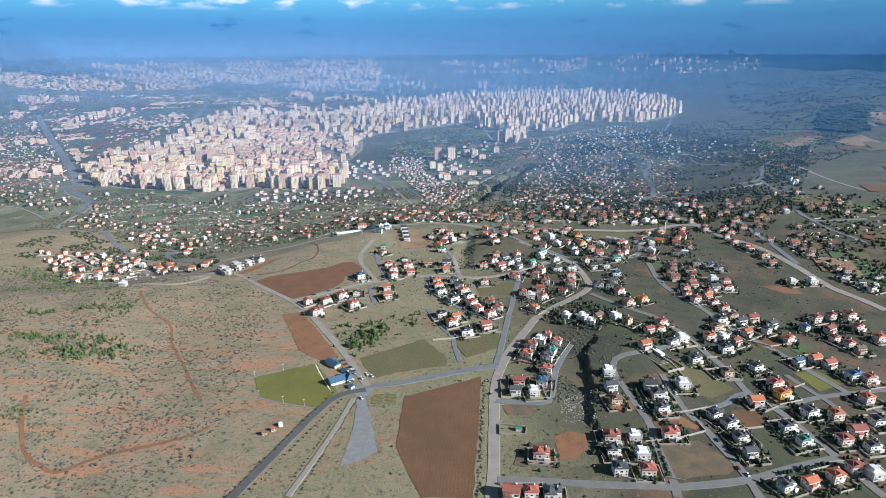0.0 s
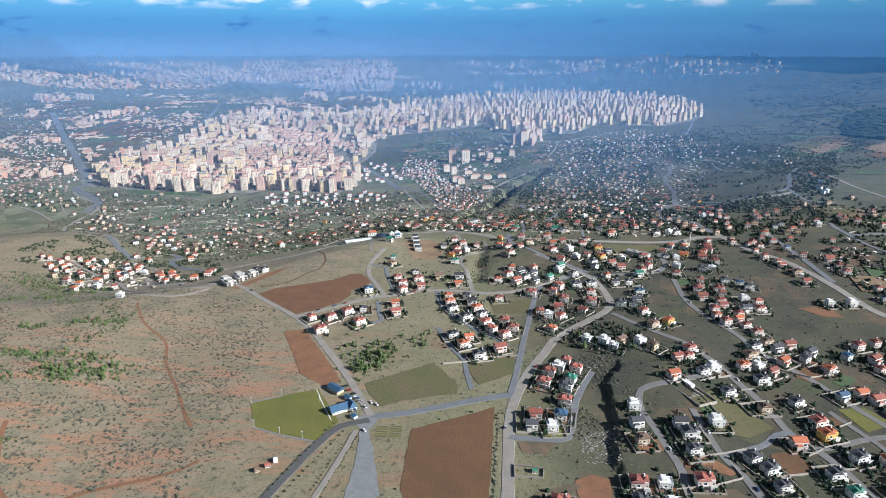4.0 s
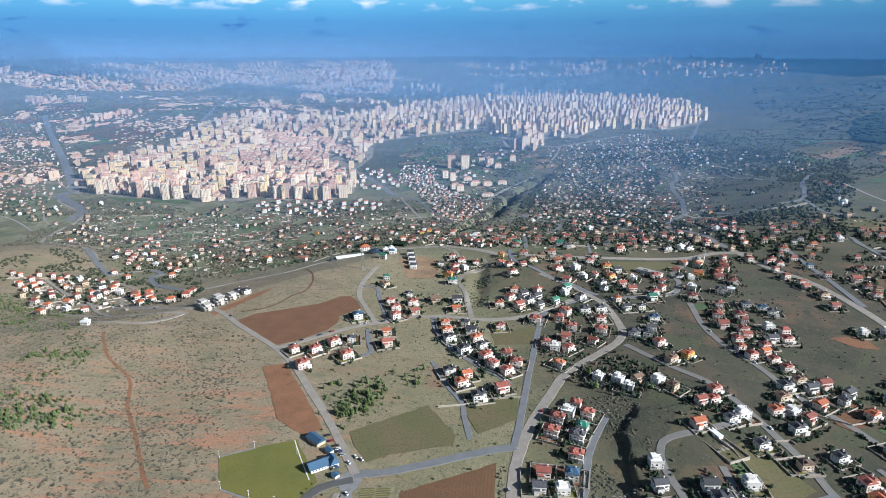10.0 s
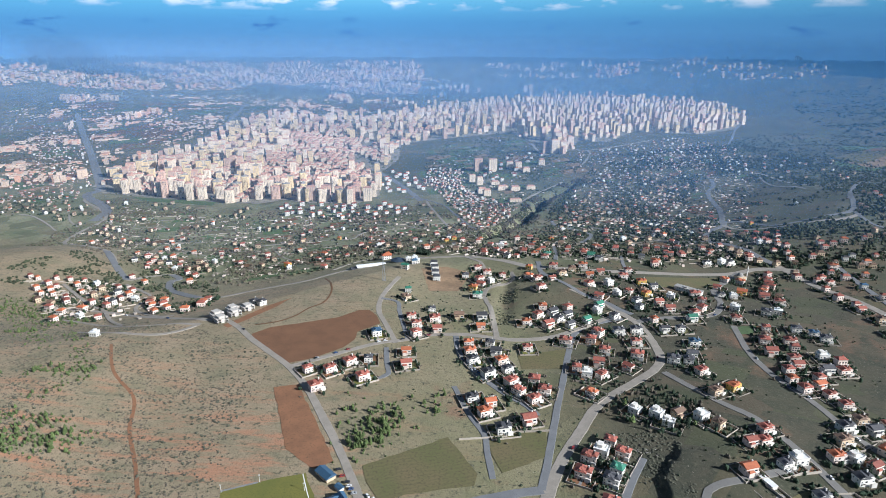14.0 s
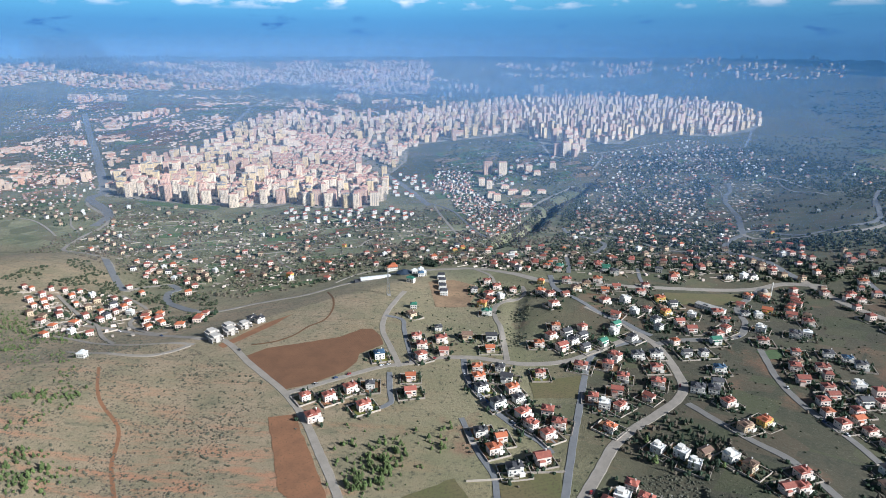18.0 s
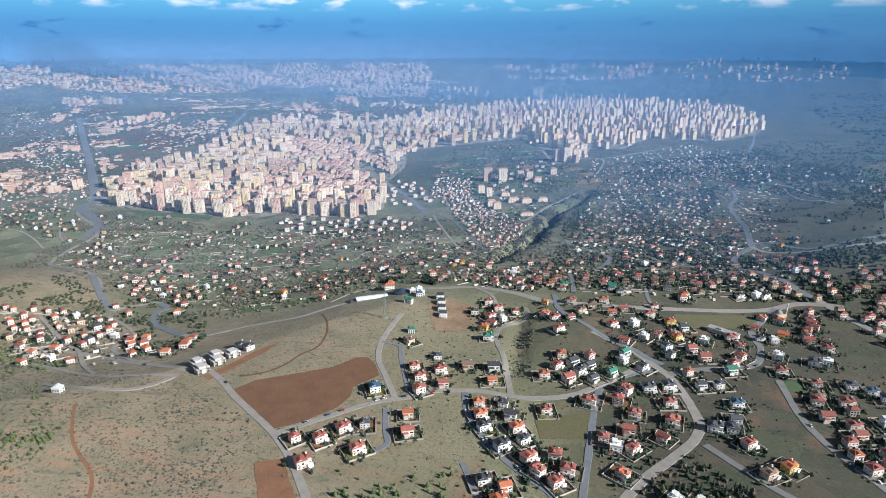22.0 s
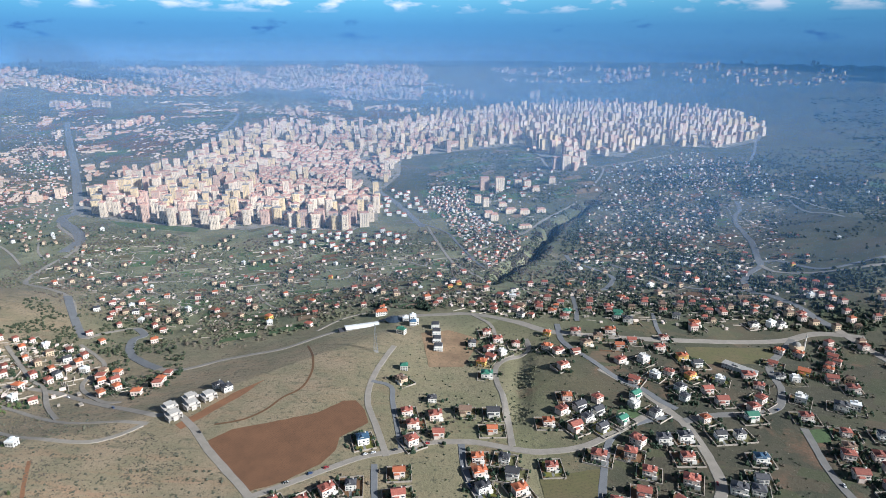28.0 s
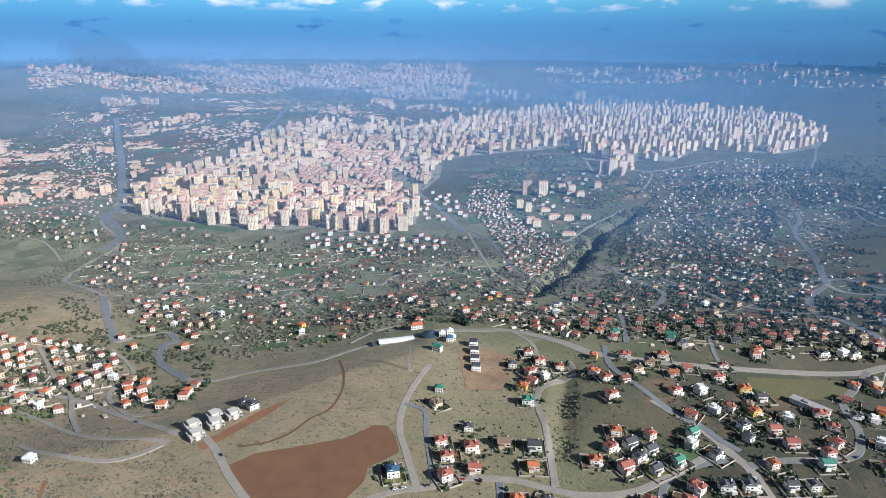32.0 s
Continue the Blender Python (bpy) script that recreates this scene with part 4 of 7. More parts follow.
    "suburb_gully_houses": ["r 534 1393", "y 519 1328", "t 546 1336", "r 565 1376", "r 243 1320", "t 254 1284", "t 201 1312", "r 181 1253", "r 230 1257", "r 204 1462", "r 180 1440", "w 177 1495", "w 192 1453", "t 222 1504", "r 230 1457", "r 425 1609", "t 431 1510", "r 360 1557", "o 322 1662", "w 327 1607"],
    "suburb_terrace_houses": ["d 354 1490", "d 360 1465", "d 369 1451", "d 379 1437", "d 388 1424", "d 343 1423", "d 349 1400", "d 357 1382", "d 369 1375", "w 377 1515", "w 390 1501", "d 407 1454", "t 304 1338", "w 306 1378", "r 655 1745", "t 685 1793", "w 610 1616", "t 627 1573", "r 628 1544", "w 674 1482"],
    "suburb_plain_houses": ["r 463 1148", "w 449 1126", "r 477 1100", "r 466 1070", "t 458 1028", "r 533 1109", "r 528 1086", "r 550 1104", "o 572 1117", "t 508 1058", "r 497 1012", "t 512 1024", "r 494 1052", "r 488 988", "r 494 964", "d 547 1047", "w 551 1017", "d 532 1037", "t 553 1006", "r 580 1047"],
    "suburb_avenue_houses": ["w 651 1174", "t 622 1139", "r 611 1131", "t 653 1147", "r 613 1062", "w 525 973", "b 499 930", "r 501 891", "d 530 965", "r 449 924", "r 446 890", "r 453 864", "w 451 843", "r 452 824", "r 450 785", "r 580 957", "r 527 874", "r 529 851", "w 529 831", "r 531 821"],
    "suburb_edge_houses": ["r 668 1090", "t 656 1060", "r 667 1071", "w 680 1059", "w 706 1034", "r 742 1117", "t 731 1097", "t 746 1048", "r 527 759", "t 525 765", "b 516 729", "b 521 711", "b 518 698", "w 521 716", "r 526 745", "w 446 716", "w 463 716", "t 433 1029", "r 402 985", "r 385 934"],
    "suburb_hollow_houses": ["r 356 897", "t 375 890", "r 374 927", "r 455 958", "t 440 988", "w 348 832", "w 330 825", "d 350 826", "r 307 785", "r 313 781", "r 304 754", "r 315 765", "r 327 759", "r 323 738", "r 300 724", "w 357 763", "w 342 725", "r 353 710", "b 337 692", "r 298 696"],
    "suburb_loop_houses": ["w 808 1485", "t 803 1455", "w 825 1472", "w 815 1438", "b 788 1365", "d 756 1308", "b 741 1270", "w 754 1280", "d 759 1324", "t 726 1331", "w 731 1358", "t 701 1182", "t 773 1229", "w 959 1835", "w 984 1859", "d 856 1480", "w 837 1422", "t 1044 1934", "t 1161 1928", "w 1004 1670"],
}
ZONES = {
    "west_village": (21, "village", [(-685, 977), (-648, 991), (-534, 988), (-465, 929), (-372, 843), (-401, 808), (-474, 820), (-542, 824)]),
    "bend_hamlet": (30, "village", [(-658, 1182), (-574, 1229), (-474, 1058), (-553, 1062)]),
    "valley_gardens": (58, "garden", [(-783, 1439), (-167, 1581), (-8, 1294), (-44, 1094), (-182, 1094), (-317, 1022), (-473, 1072), (-574, 1247), (-713, 1282)]),
    "city_edge": (30, "row", [(-560, 1640), (-330, 1660), (-230, 1700), (-180, 1600), (-330, 1520), (-480, 1540)]),
    "old_quarter": (17, "village", [(-170, 2130), (-60, 2110), (-60, 1900), (-20, 1800), (90, 1640), (60, 1500), (0, 1330), (-50, 1420), (-60, 1600), (-110, 1780), (-190, 1960)]),
    "tower_foot": (30, "row", [(-150, 1820), (-250, 2120), (-330, 2040), (-270, 1780)]),
    "gully_suburb": (36, "suburb", [(181, 1560), (330, 2150), (620, 2250), (800, 2050), (560, 1500), (420, 1230), (240, 1230), (140, 1300)]),
    "rim_strip": (56, "suburb", [(-87, 1152), (51, 1199), (465, 1159), (401, 1030), (293, 1012), (105, 1008), (-41, 1044)]),
    "east_plain": (60, "suburb", [(474, 1289), (640, 1230), (600, 1000), (500, 1000), (440, 1060)]),
    "mid_blocks": (38, "row", [(-20, 2060), (40, 2200), (150, 2330), (210, 2250), (120, 2060), (60, 1950)]),
    "north_suburb": (33, "suburb", [(300, 2150), (330, 2290), (700, 2470), (860, 2300), (800, 2050), (560, 2100)]),
    "far_suburb": (60, "suburb", [(820, 2280), (1100, 2100), (960, 1850), (800, 1850), (720, 2000)]),
    "west_foot": (26, "garden", [(-1523, 2081), (-1318, 2088), (-1160, 1900), (-1090, 1720), (-960, 1560), (-1100, 1500), (-1300, 1560)]),
    "west_plain": (34, "garden", [(-2108, 2956), (-1924, 3157), (-1160, 1900), (-1350, 1800)]),
}
TRAILS = {
    "trail_a": (3, [(-368, 688), (-335, 637), (-296, 601), (-276, 559), (-249, 519), (-221, 474), (-210, 460)]),
    "trail_b": (3.5, [(-354, 452), (-338, 421), (-312, 383), (-292, 369), (-276, 364), (-261, 378), (-245, 387), (-219, 397), (-198, 408), (-188, 419)]),
    "trail_c": (2.5, [(-246, 758), (-223, 767), (-208, 784), (-199, 807), (-186, 827), (-186, 864), (-197, 903), (-215, 944)]),
}


def spline(points, step=6.0):
    p = np.array([points[0], *points, points[-1]], float)
    out = []
    for k in range(1, len(p) - 2):
        a, b, c, d = p[k - 1], p[k], p[k + 1], p[k + 2]
        n = max(2, int(np.hypot(*(c - b)) / step))
        for t in np.arange(n) / n:
            out.append(0.5 * (2 * b + (c - a) * t + (2 * a - 5 * b + 4 * c - d) * t * t + (3 * b - a - 3 * c + d) * t ** 3))
    return np.array(out + [p[-2]])


def ribbon(name, line, width, lift, mats, edge=0.25):
    """A strip laid over the ground, with its edges turned down."""
    tan = np.gradient(line, axis=0)
    tan /= np.hypot(*tan.T)[:, None] + 1e-9
    side = np.stack([tan[:, 1], -tan[:, 0]], -1)
    verts, tris = [], []
    offs = (-0.56, -0.5, -0.17, 0.17, 0.5, 0.56)
    rng = random.Random(name)
    wobble = [1.0, 1.0]
    for k, (p, s) in enumerate(zip(line, side)):
        for e in (0, 1):
            wobble[e] = 0.6 * wobble[e] + 0.4 * rng.uniform(0.82, 1.2)
        for m, o in enumerate(offs):
            q = p + s * width * o * wobble[m // 3]
            verts.append((q[0], q[1], ground(*q) + (lift if 0 < m < 5 else -edge)))
    for k in range(len(line) - 1):
        for m in range(5):
            a = k * 6 + m
            tris += [(a, a + 1, a + 7), (a, a + 7, a + 6)]
    return raw_mesh(name, verts, tris, mats)


ROAD_MATS = {"g": ROAD_G, "s": ROAD_S, "b": ROAD_B, "d": ROAD_D}
ROAD_SAYS = {"s": "grey dusty residential street", "g": "pale dusty road with worn earth verges", "b": "grey worn asphalt lane", "d": "dark asphalt road with rough verges"}
TRACKS = []
for n_road, (name, (width, kind, points)) in enumerate(ROADS.items()):
    line = spline(points)
    width *= 0.95
    TRACKS.append((line, width))
    lift = 0.30 + 0.006 * n_road
    road = tagged(new(name, ribbon(name, line, width, lift, ROAD_MATS[kind])), ROAD_SAYS[kind], "road", kind="structure")
ALL_LINE = np.concatenate([t[0] for t in TRACKS])
ALL_WIDE = np.concatenate([np.full(len(t[0]), t[1]) for t in TRACKS])
ALL_TAN = np.concatenate([np.gradient(t[0], axis=0) for t in TRACKS])


def road_near(x, y):
    """Clear distance to the nearest road's edge, and its bearing in degrees."""
    d = np.hypot(ALL_LINE[:, 0] - x, ALL_LINE[:, 1] - y)
    k = int(np.argmin(d))
    return d[k] - ALL_WIDE[k] / 2, math.degrees(math.atan2(ALL_TAN[k, 1], ALL_TAN[k, 0]))


def inside(x, y, poly):
    hit = False
    for (x0, y0), (x1, y1) in zip(poly, poly[1:] + poly[:1]):
        if (y0 > y) != (y1 > y) and x < (x1 - x0) * (y - y0) / (y1 - y0) + x0:
            hit = not hit
    return hit


def draped(name, poly, lift, mat, step=8.0):
    """A field: the outline diced and laid on the ground, with rough edges."""
    rng = random.Random(name)
    fine = []
    for (x0, y0), (x1, y1) in zip(poly, poly[1:] + poly[:1]):
        n = max(1, int(math.hypot(x1 - x0, y1 - y0) / 7))
        for k in range(n):
            t = k / n
            j = 0.0 if k == 0 else 0.7
            fine.append((x0 + (x1 - x0) * t + rng.uniform(-j, j), y0 + (y1 - y0) * t + rng.uniform(-j, j)))
    bm = bmesh.new()
    f = bm.faces.new([bm.verts.new((x, y, 0)) for x, y in fine])
    if f.normal.z < 0 or sum(a[0] * b[1] - b[0] * a[1] for a, b in zip(fine, fine[1:] + fine[:1])) < 0:
        f.normal_flip()
    for axis in (0, 1):
        lo, hi = min(p[axis] for p in fine), max(p[axis] for p in fine)
        for c in np.arange(math.ceil(lo / step) * step, hi, step):
            co, no = [0, 0, 0], [0, 0, 0]
            co[axis], no[axis] = float(c), 1.0
            bmesh.ops.bisect_plane(bm, geom=bm.verts[:] + bm.edges[:] + bm.faces[:], plane_co=co, plane_no=no)
    bmesh.ops.triangulate(bm, faces=bm.faces[:])
    for v in bm.verts:
        v.co.z = ground(v.co.x, v.co.y) + lift
    return mesh_of(name, bm, mat)


FIELD_MATS = {"soil": (SOIL, "freshly ploughed red-brown field"), "soil2": (SOIL_B, "dark brown ploughed field"), "red": (RED, "bare red earth with thin weeds"), "sand": (SAND, "freshly cut pale earth bank"),
              "lawn": (LAWN, "yellow-green mown grass pitch"), "meadow": (MEADOW, "short olive meadow plot"), "gravel": (GRAVEL, "pale blue-grey gravel yard"), "green": (VALE_GREEN, "green grass plot"), "dug": (RAW, "rough brown waste ground with rubble")}
for n_field, (name, (kind, poly)) in enumerate(FIELDS.items()):
    mat, says = FIELD_MATS[kind]
    tagged(new(name, draped(name, poly, 0.20 + 0.004 * n_field, mat)), says, "field", kind="structure")


# ---- houses ----
def pane_mesh(w, h):
    bm = bmesh.new()
    box(bm, -w / 2, w / 2, -0.05, 0.06, 0, h, 0)
    box(bm, -w / 2 + 0.12, w / 2 - 0.12, -0.09, -0.05, 0.12, h - 0.12, 1)
    return mesh_of("window", bm, (WHITE, GLASS))


PANE, WIDE_PANE = pane_mesh(1.3, 1.5), pane_mesh(2.2, 1.9)


def door_mesh():
    bm = bmesh.new()
    box(bm, -0.6, 0.6, -0.08, 0.04, 0, 2.1, 0)
    box(bm, -0.45, 0.45, -0.12, -0.08, 0.1, 1.95, 1)
    return mesh_of("door", bm, (WHITE, TILE_T))


DOOR = door_mesh()


def hip_roof(bm, x0, x1, y0, y1, z, rise, eave=0.7, ridge=0.35):
    """A hipped roof with thick eaves."""
    X0, X1, Y0, Y1 = x0 - eave, x1 + eave, y0 - eave, y1 + eave
    box(bm, X0, X1, Y0, Y1, z - 0.05, z + 0.22)
    cx, cy, w, d = (X0 + X1) / 2, (Y0 + Y1) / 2, X1 - X0, Y1 - Y0
    base = [(X0, Y0, z + 0.2), (X1, Y0, z + 0.2), (X1, Y1, z + 0.2), (X0, Y1, z + 0.2)]
    if w >= d:
        r = w * ridge / 2 + (w - d) / 4
        tops = [(cx - r, cy, z + rise), (cx + r, cy, z + rise)]
        quads = ((0, 1, 5, 4), (1, 2, 5), (2, 3, 4, 5), (3, 0, 4))
    else:
        r = d * ridge / 2 + (d - w) / 4
        tops = [(cx, cy - r, z + rise), (cx, cy + r, z + rise)]
        quads = ((0, 1, 4), (1, 2, 5, 4), (2, 3, 5), (3, 0, 4, 5))
    v = [bm.verts.new(p) for p in base + tops]
    bm.faces.new((v[3], v[2], v[1], v[0]))
    for q in quads:
        bm.faces.new([v[i] for i in q])


def gable_roof(bm, x0, x1, y0, y1, z, rise, eave=0.6):
    X0, X1, Y0, Y1, c = x0 - eave, x1 + eave, y0 - eave, y1 + eave, (y0 + y1) / 2
    solid(bm, [(X0, Y0, z), (X0, Y1, z), (X0, Y1, z + 0.25), (X0, c, z + rise), (X0, Y0, z + 0.25)],
          [(X1, Y0, z), (X1, Y1, z), (X1, Y1, z + 0.25), (X1, c, z + rise), (X1, Y0, z + 0.25)])


ROOFS = {"r": (TILE_R, WARM, "red tiled hipped roof"), "o": (TILE_O, WARM, "bright orange tiled roof"), "d": (TILE_D, PAINT, "dark slate-grey roof"), "b": (TILE_B, PAINT, "blue metal roof"),
         "g": (TILE_G, PAINT, "green roof"), "t": (TILE_T, CREAM, "brown tiled roof and cream walls"), "y": (TILE_O, YELLOW, "orange roof and ochre yellow walls"), "w": (WHITE, PAINT, "flat white roof terrace")}
MADE = {}


def dormer(bm, x, y0, z, w=3.4, deep=3.6, rise=1.3):
    """A small gabled bay on the roof's front."""
    solid(bm, [(x - w / 2, y0, z), (x - w / 2, y0 + deep, z), (x + w / 2, y0 + deep, z), (x + w / 2, y0, z)], [(x - w / 2, y0, z + 1.5), (x - w / 2, y0 + deep, z + 1.5), (x + w / 2, y0 + deep, z + 1.5), (x + w / 2, y0, z + 1.5)], 1)
    solid(bm, [(x - w / 2 - 0.4, y0 - 0.4, z + 1.503), (x + w / 2 + 0.4, y0 - 0.4, z + 1.503), (x, y0 - 0.4, z + 1.5 + rise)], [(x - w / 2 - 0.4, y0 + deep, z + 1.503), (x + w / 2 + 0.4, y0 + deep, z + 1.503), (x, y0 + deep, z + 1.5 + rise)], 0)


def build_house(kind, form):
    """A detached villa in three forms: square hipped, gabled with a wing, flat-roofed."""
    roof_mat, wall_mat, says = ROOFS[kind]
    if kind == "w":
        form = 2
    house = tagged(new("house"), "", "house", "villas of the hill suburb")
    w, d, h = ((11.0, 9.5, 7.4), (12.5, 9.0, 7.2), (12.0, 10.0, 7.4), (13.0, 9.5, 7.2))[form]
    x0, x1, y0, y1 = -w / 2, w / 2, -d / 2, d / 2
    bm = bmesh.new()
    box(bm, x0, x1, y0, y1, -2.0, h)
    part("outer_wall", bm, wall_mat, house)
    bm = bmesh.new()
    if form == 0:
        hip_roof(bm, x0, x1, y0, y1, h, 2.6)
        dormer(bm, -1.5, y0 + 0.3, h + 0.1)
    elif form == 3:
        hip_roof(bm, x0, x1 - 4, y0, y1, h, 2.4)
        hip_roof(bm, x1 - 4.6, x1, y0 + 2.2, y1 - 0.4, h + 0.12, 1.8)
        dormer(bm, x0 + 3.6, y0 + 0.2, h + 0.1, 3.0, 3.2, 1.1)
    elif form == 1:
        gable_roof(bm, x0, x1, y0, y1, h, 2.9)
    else:
        box(bm, x0 - 0.3, x1 + 0.3, y0 - 0.3, y1 + 0.3, h, h + 0.3)
    part("roof", bm, (roof_mat, wall_mat), house)
    if form == 3:
        bm = bmesh.new()
        box(bm, x1 - 4.0, x1 + 0.8, y0 - 2.2, y0 - 0.003, -2.0, 3.0)
        box(bm, x1 - 4.0, x1 + 0.8, y0 - 2.2, y0 - 2.05, 3.0, 3.9)
        part("terrace", bm, PAINT, house)
    if form == 1:
        bm = bmesh.new()
        box(bm, x0 + 1.2, x0 + 6.2, y0 - 2.6, y0 - 0.003, -2.0, 5.0)
        part("wing", bm, wall_mat, house)
        bm = bmesh.new()
        hip_roof(bm, x0 + 1.2, x0 + 6.2, y0 - 2.6, y0 - 0.7, 5.0, 1.5, 0.5)
        part("wing_roof", bm, roof_mat, house)
    if form == 2:
        bm = bmesh.new()
        for q in ((x0 - 0.3, x1 + 0.3, y0 - 0.3, y0 - 0.05), (x0 - 0.3, x1 + 0.3, y1 + 0.05, y1 + 0.3), (x0 - 0.3, x0 - 0.05, y0 - 0.05, y1 + 0.05), (x1 + 0.05, x1 + 0.3, y0 - 0.05, y1 + 0.05)):
            box(bm, *q, h + 0.303, h + 1.0)
        part("parapet", bm, PAINT, house)
        bm = bmesh.new()
        box(bm, x0 + 2, x0 + 6.5, y0 + 3, y1 - 1, h + 0.303, h + 3.0)
        box(bm, x0 + 1.7, x0 + 6.8, y0 + 2.7, y1 - 0.7, h + 3.0, h + 3.25)
        part("roof_room", bm, PAINT, house)
    bm = bmesh.new()
    box(bm, x1 - 3.2, x1 - 2.3, 0.6, 1.5, h + 0.1, h + 3.6)
    box(bm, x1 - 3.35, x1 - 2.15, 0.45, 1.65, h + 3.6, h + 3.8)
    part("chimney", bm, PAINT, house)
    bm = bmesh.new()
    bx = x1 - 5.2 if form == 1 else x0 + 3.2
    box(bm, bx, bx + 4.6, y0 - 1.7, y0 - 0.003, 3.0, 3.2)
    box(bm, bx, bx + 4.6, y0 - 1.7, y0 - 1.58, 3.2, 4.1)
    for x in (bx + 0.1, bx + 4.3):
        box(bm, x, x + 0.2, y0 - 1.65, y0 - 1.45, -2.0, 3.0)
    part("balcony", bm, PAINT, house, "white balcony on posts")
    door = part("door", DOOR, None, house)
    door.matrix_basis = pose(bx + 2.3, y0 - 0.06, 0)
    spots = [(bx + 2.3, y0, 3.25, 0, 1), (x1 - 1.4, y0, 3.6, 0, 0), (x1 - 1.4, y0, 0.9, 0, 0)]
    spots += [(x1, y, z, 90, 0) for y in (-2.3, 2.3) for z in (0.9, 3.9)]
    spots += [(x0, y, z, -90, 0) for y in (-2.0, 2.4) for z in (3.9,)]
    if form != 1:
        spots += [(x0 + 1.6, y0, 3.6, 0, 0), (x0 + 1.6, y0, 0.9, 0, 0)]
    for x, y, z, turn, wide in spots:
        ob = part("window", WIDE_PANE if wide else PANE, None, house)
        ob.matrix_basis = pose(x, y, z, 0, 0, turn)
    return house


def build_cottage(kind, form):
    roof_mat, wall_mat, says = ROOFS[kind]
    w, d, h = ((7.8, 6.8, 6.4), (6.6, 5.6, 3.4), (9.0, 7.0, 7.0))[form]
    bm = bmesh.new()
    box(bm, -w / 2, w / 2, -d / 2, d / 2, -2.5, h)
    for z in ((0.8, 3.3) if h >= 5 else (0.9,)):
        for x in (-w / 3.2, 0, w / 3.2):
            box(bm, x - 0.7, x + 0.7, -d / 2 - 0.06, -d / 2 + 0.02, z, z + 1.4, 1)
        for y in (-d / 4.5, d / 4.5):
            box(bm, w / 2 - 0.02, w / 2 + 0.06, y - 0.7, y + 0.7, z, z + 1.4, 1)
    if form == 2:
        box(bm, -w / 2 + 1, w / 2 - 3, -d / 2 - 1.6, -d / 2 - 0.07, 2.9, 3.1)
        box(bm, -w / 2 + 1, w / 2 - 3, -d / 2 - 1.6, -d / 2 - 1.48, 3.1, 3.9)
    house = new("cottage", mesh_of("cottage", bm, (wall_mat, GLASS)))
    bm = bmesh.new()
    if kind == "w":
        box(bm, -w / 2 - 0.3, w / 2 + 0.3, -d / 2 - 0.3, d / 2 + 0.3, h, h + 0.45)
        box(bm, -1.5, 1.5, 0, 2.5, h + 0.45, h + 2.3)
    elif form == 1:
        gable_roof(bm, -w / 2, w / 2, -d / 2, d / 2, h, 2.0)
    else:
        hip_roof(bm, -w / 2, w / 2, -d / 2, d / 2, h, 1.9, 0.5)
        box(bm, 1.5, 2.2, 0.6, 1.3, h + 0.6, h + 3.0)
    part("roof", bm, roof_mat, house)
    return house


def put(key, build, m):
    """The first of a kind is built, the others are copies of it."""
    if key in MADE:
        return copy_thing(MADE[key], m)
    MADE[key] = ob = build()
    ob.matrix_basis = m
    return ob


BUILT = []


def settle(x, y, r):
    """The lowest ground under a thing of that radius."""
    return min(ground(x + dx, y + dy) for dx in (-r, 0, r) for dy in (-r, 0, r))


def fence_mesh(w, d):
    bm = bmesh.new()
    t = 0.3
    for q in ((-w / 2, w / 2, -d / 2, -d / 2 + t), (-w / 2, w / 2, d / 2 - t, d / 2), (-w / 2, -w / 2 + t, -d / 2 + t, d / 2 - t), (w / 2 - t, w / 2, -d / 2 + t, d / 2 - t)):
        box(bm, *q, -2.5, 1.3)
        x0, x1, y0, y1 = q
        box(bm, x0 - 0.08, x1 + 0.08, y0 - 0.08, y1 + 0.08, 1.303, 1.45)
    return mesh_of("garden_wall", bm, WALL_T)


def lawn_mesh(w, d, mat, seed):
    """Garden soil inside the wall with a path and a few shrubs."""
    rng = random.Random(seed)
    bm = bmesh.new()
    box(bm, -w / 2 + 0.31, w / 2 - 0.31, -d / 2 + 0.31, d / 2 - 0.31, -2.5, 0.05, 0)
    box(bm, -1.0, 1.0, -d / 2 + 0.31, -4.0, 0.05, 0.12, 1)
    box(bm, -w / 2 + 0.5, -w / 2 + 2.6, -d / 2 + 1, d / 2 - 1, 0.05, 0.11, 2)
    for k in range(13):
        a = rng.uniform(0, 6.28)
        x, y = (w / 2 - 1.6) * math.copysign(abs(math.cos(a)) ** 0.4, math.cos(a)), (d / 2 - 1.6) * math.copysign(abs(math.sin(a)) ** 0.4, math.sin(a))
        if abs(x) < 1.6 and y < 0:
            continue
        s = rng.uniform(0.5, 1.3)
        start = len(bm.verts)
        made = bmesh.ops.create_icosphere(bm, subdivisions=1, radius=s, matrix=Matrix.Translation((x, y, s * 0.7)))
        for v in made["verts"]:
            v.co += Vector((rng.uniform(-0.3, 0.3), rng.uniform(-0.3, 0.3), rng.uniform(-0.3, 0.4))) * s
            for f in v.link_faces:
                f.material_index = 3
    return mesh_of("garden", bm, (mat, GRAVEL, SOIL_B, LEAF))


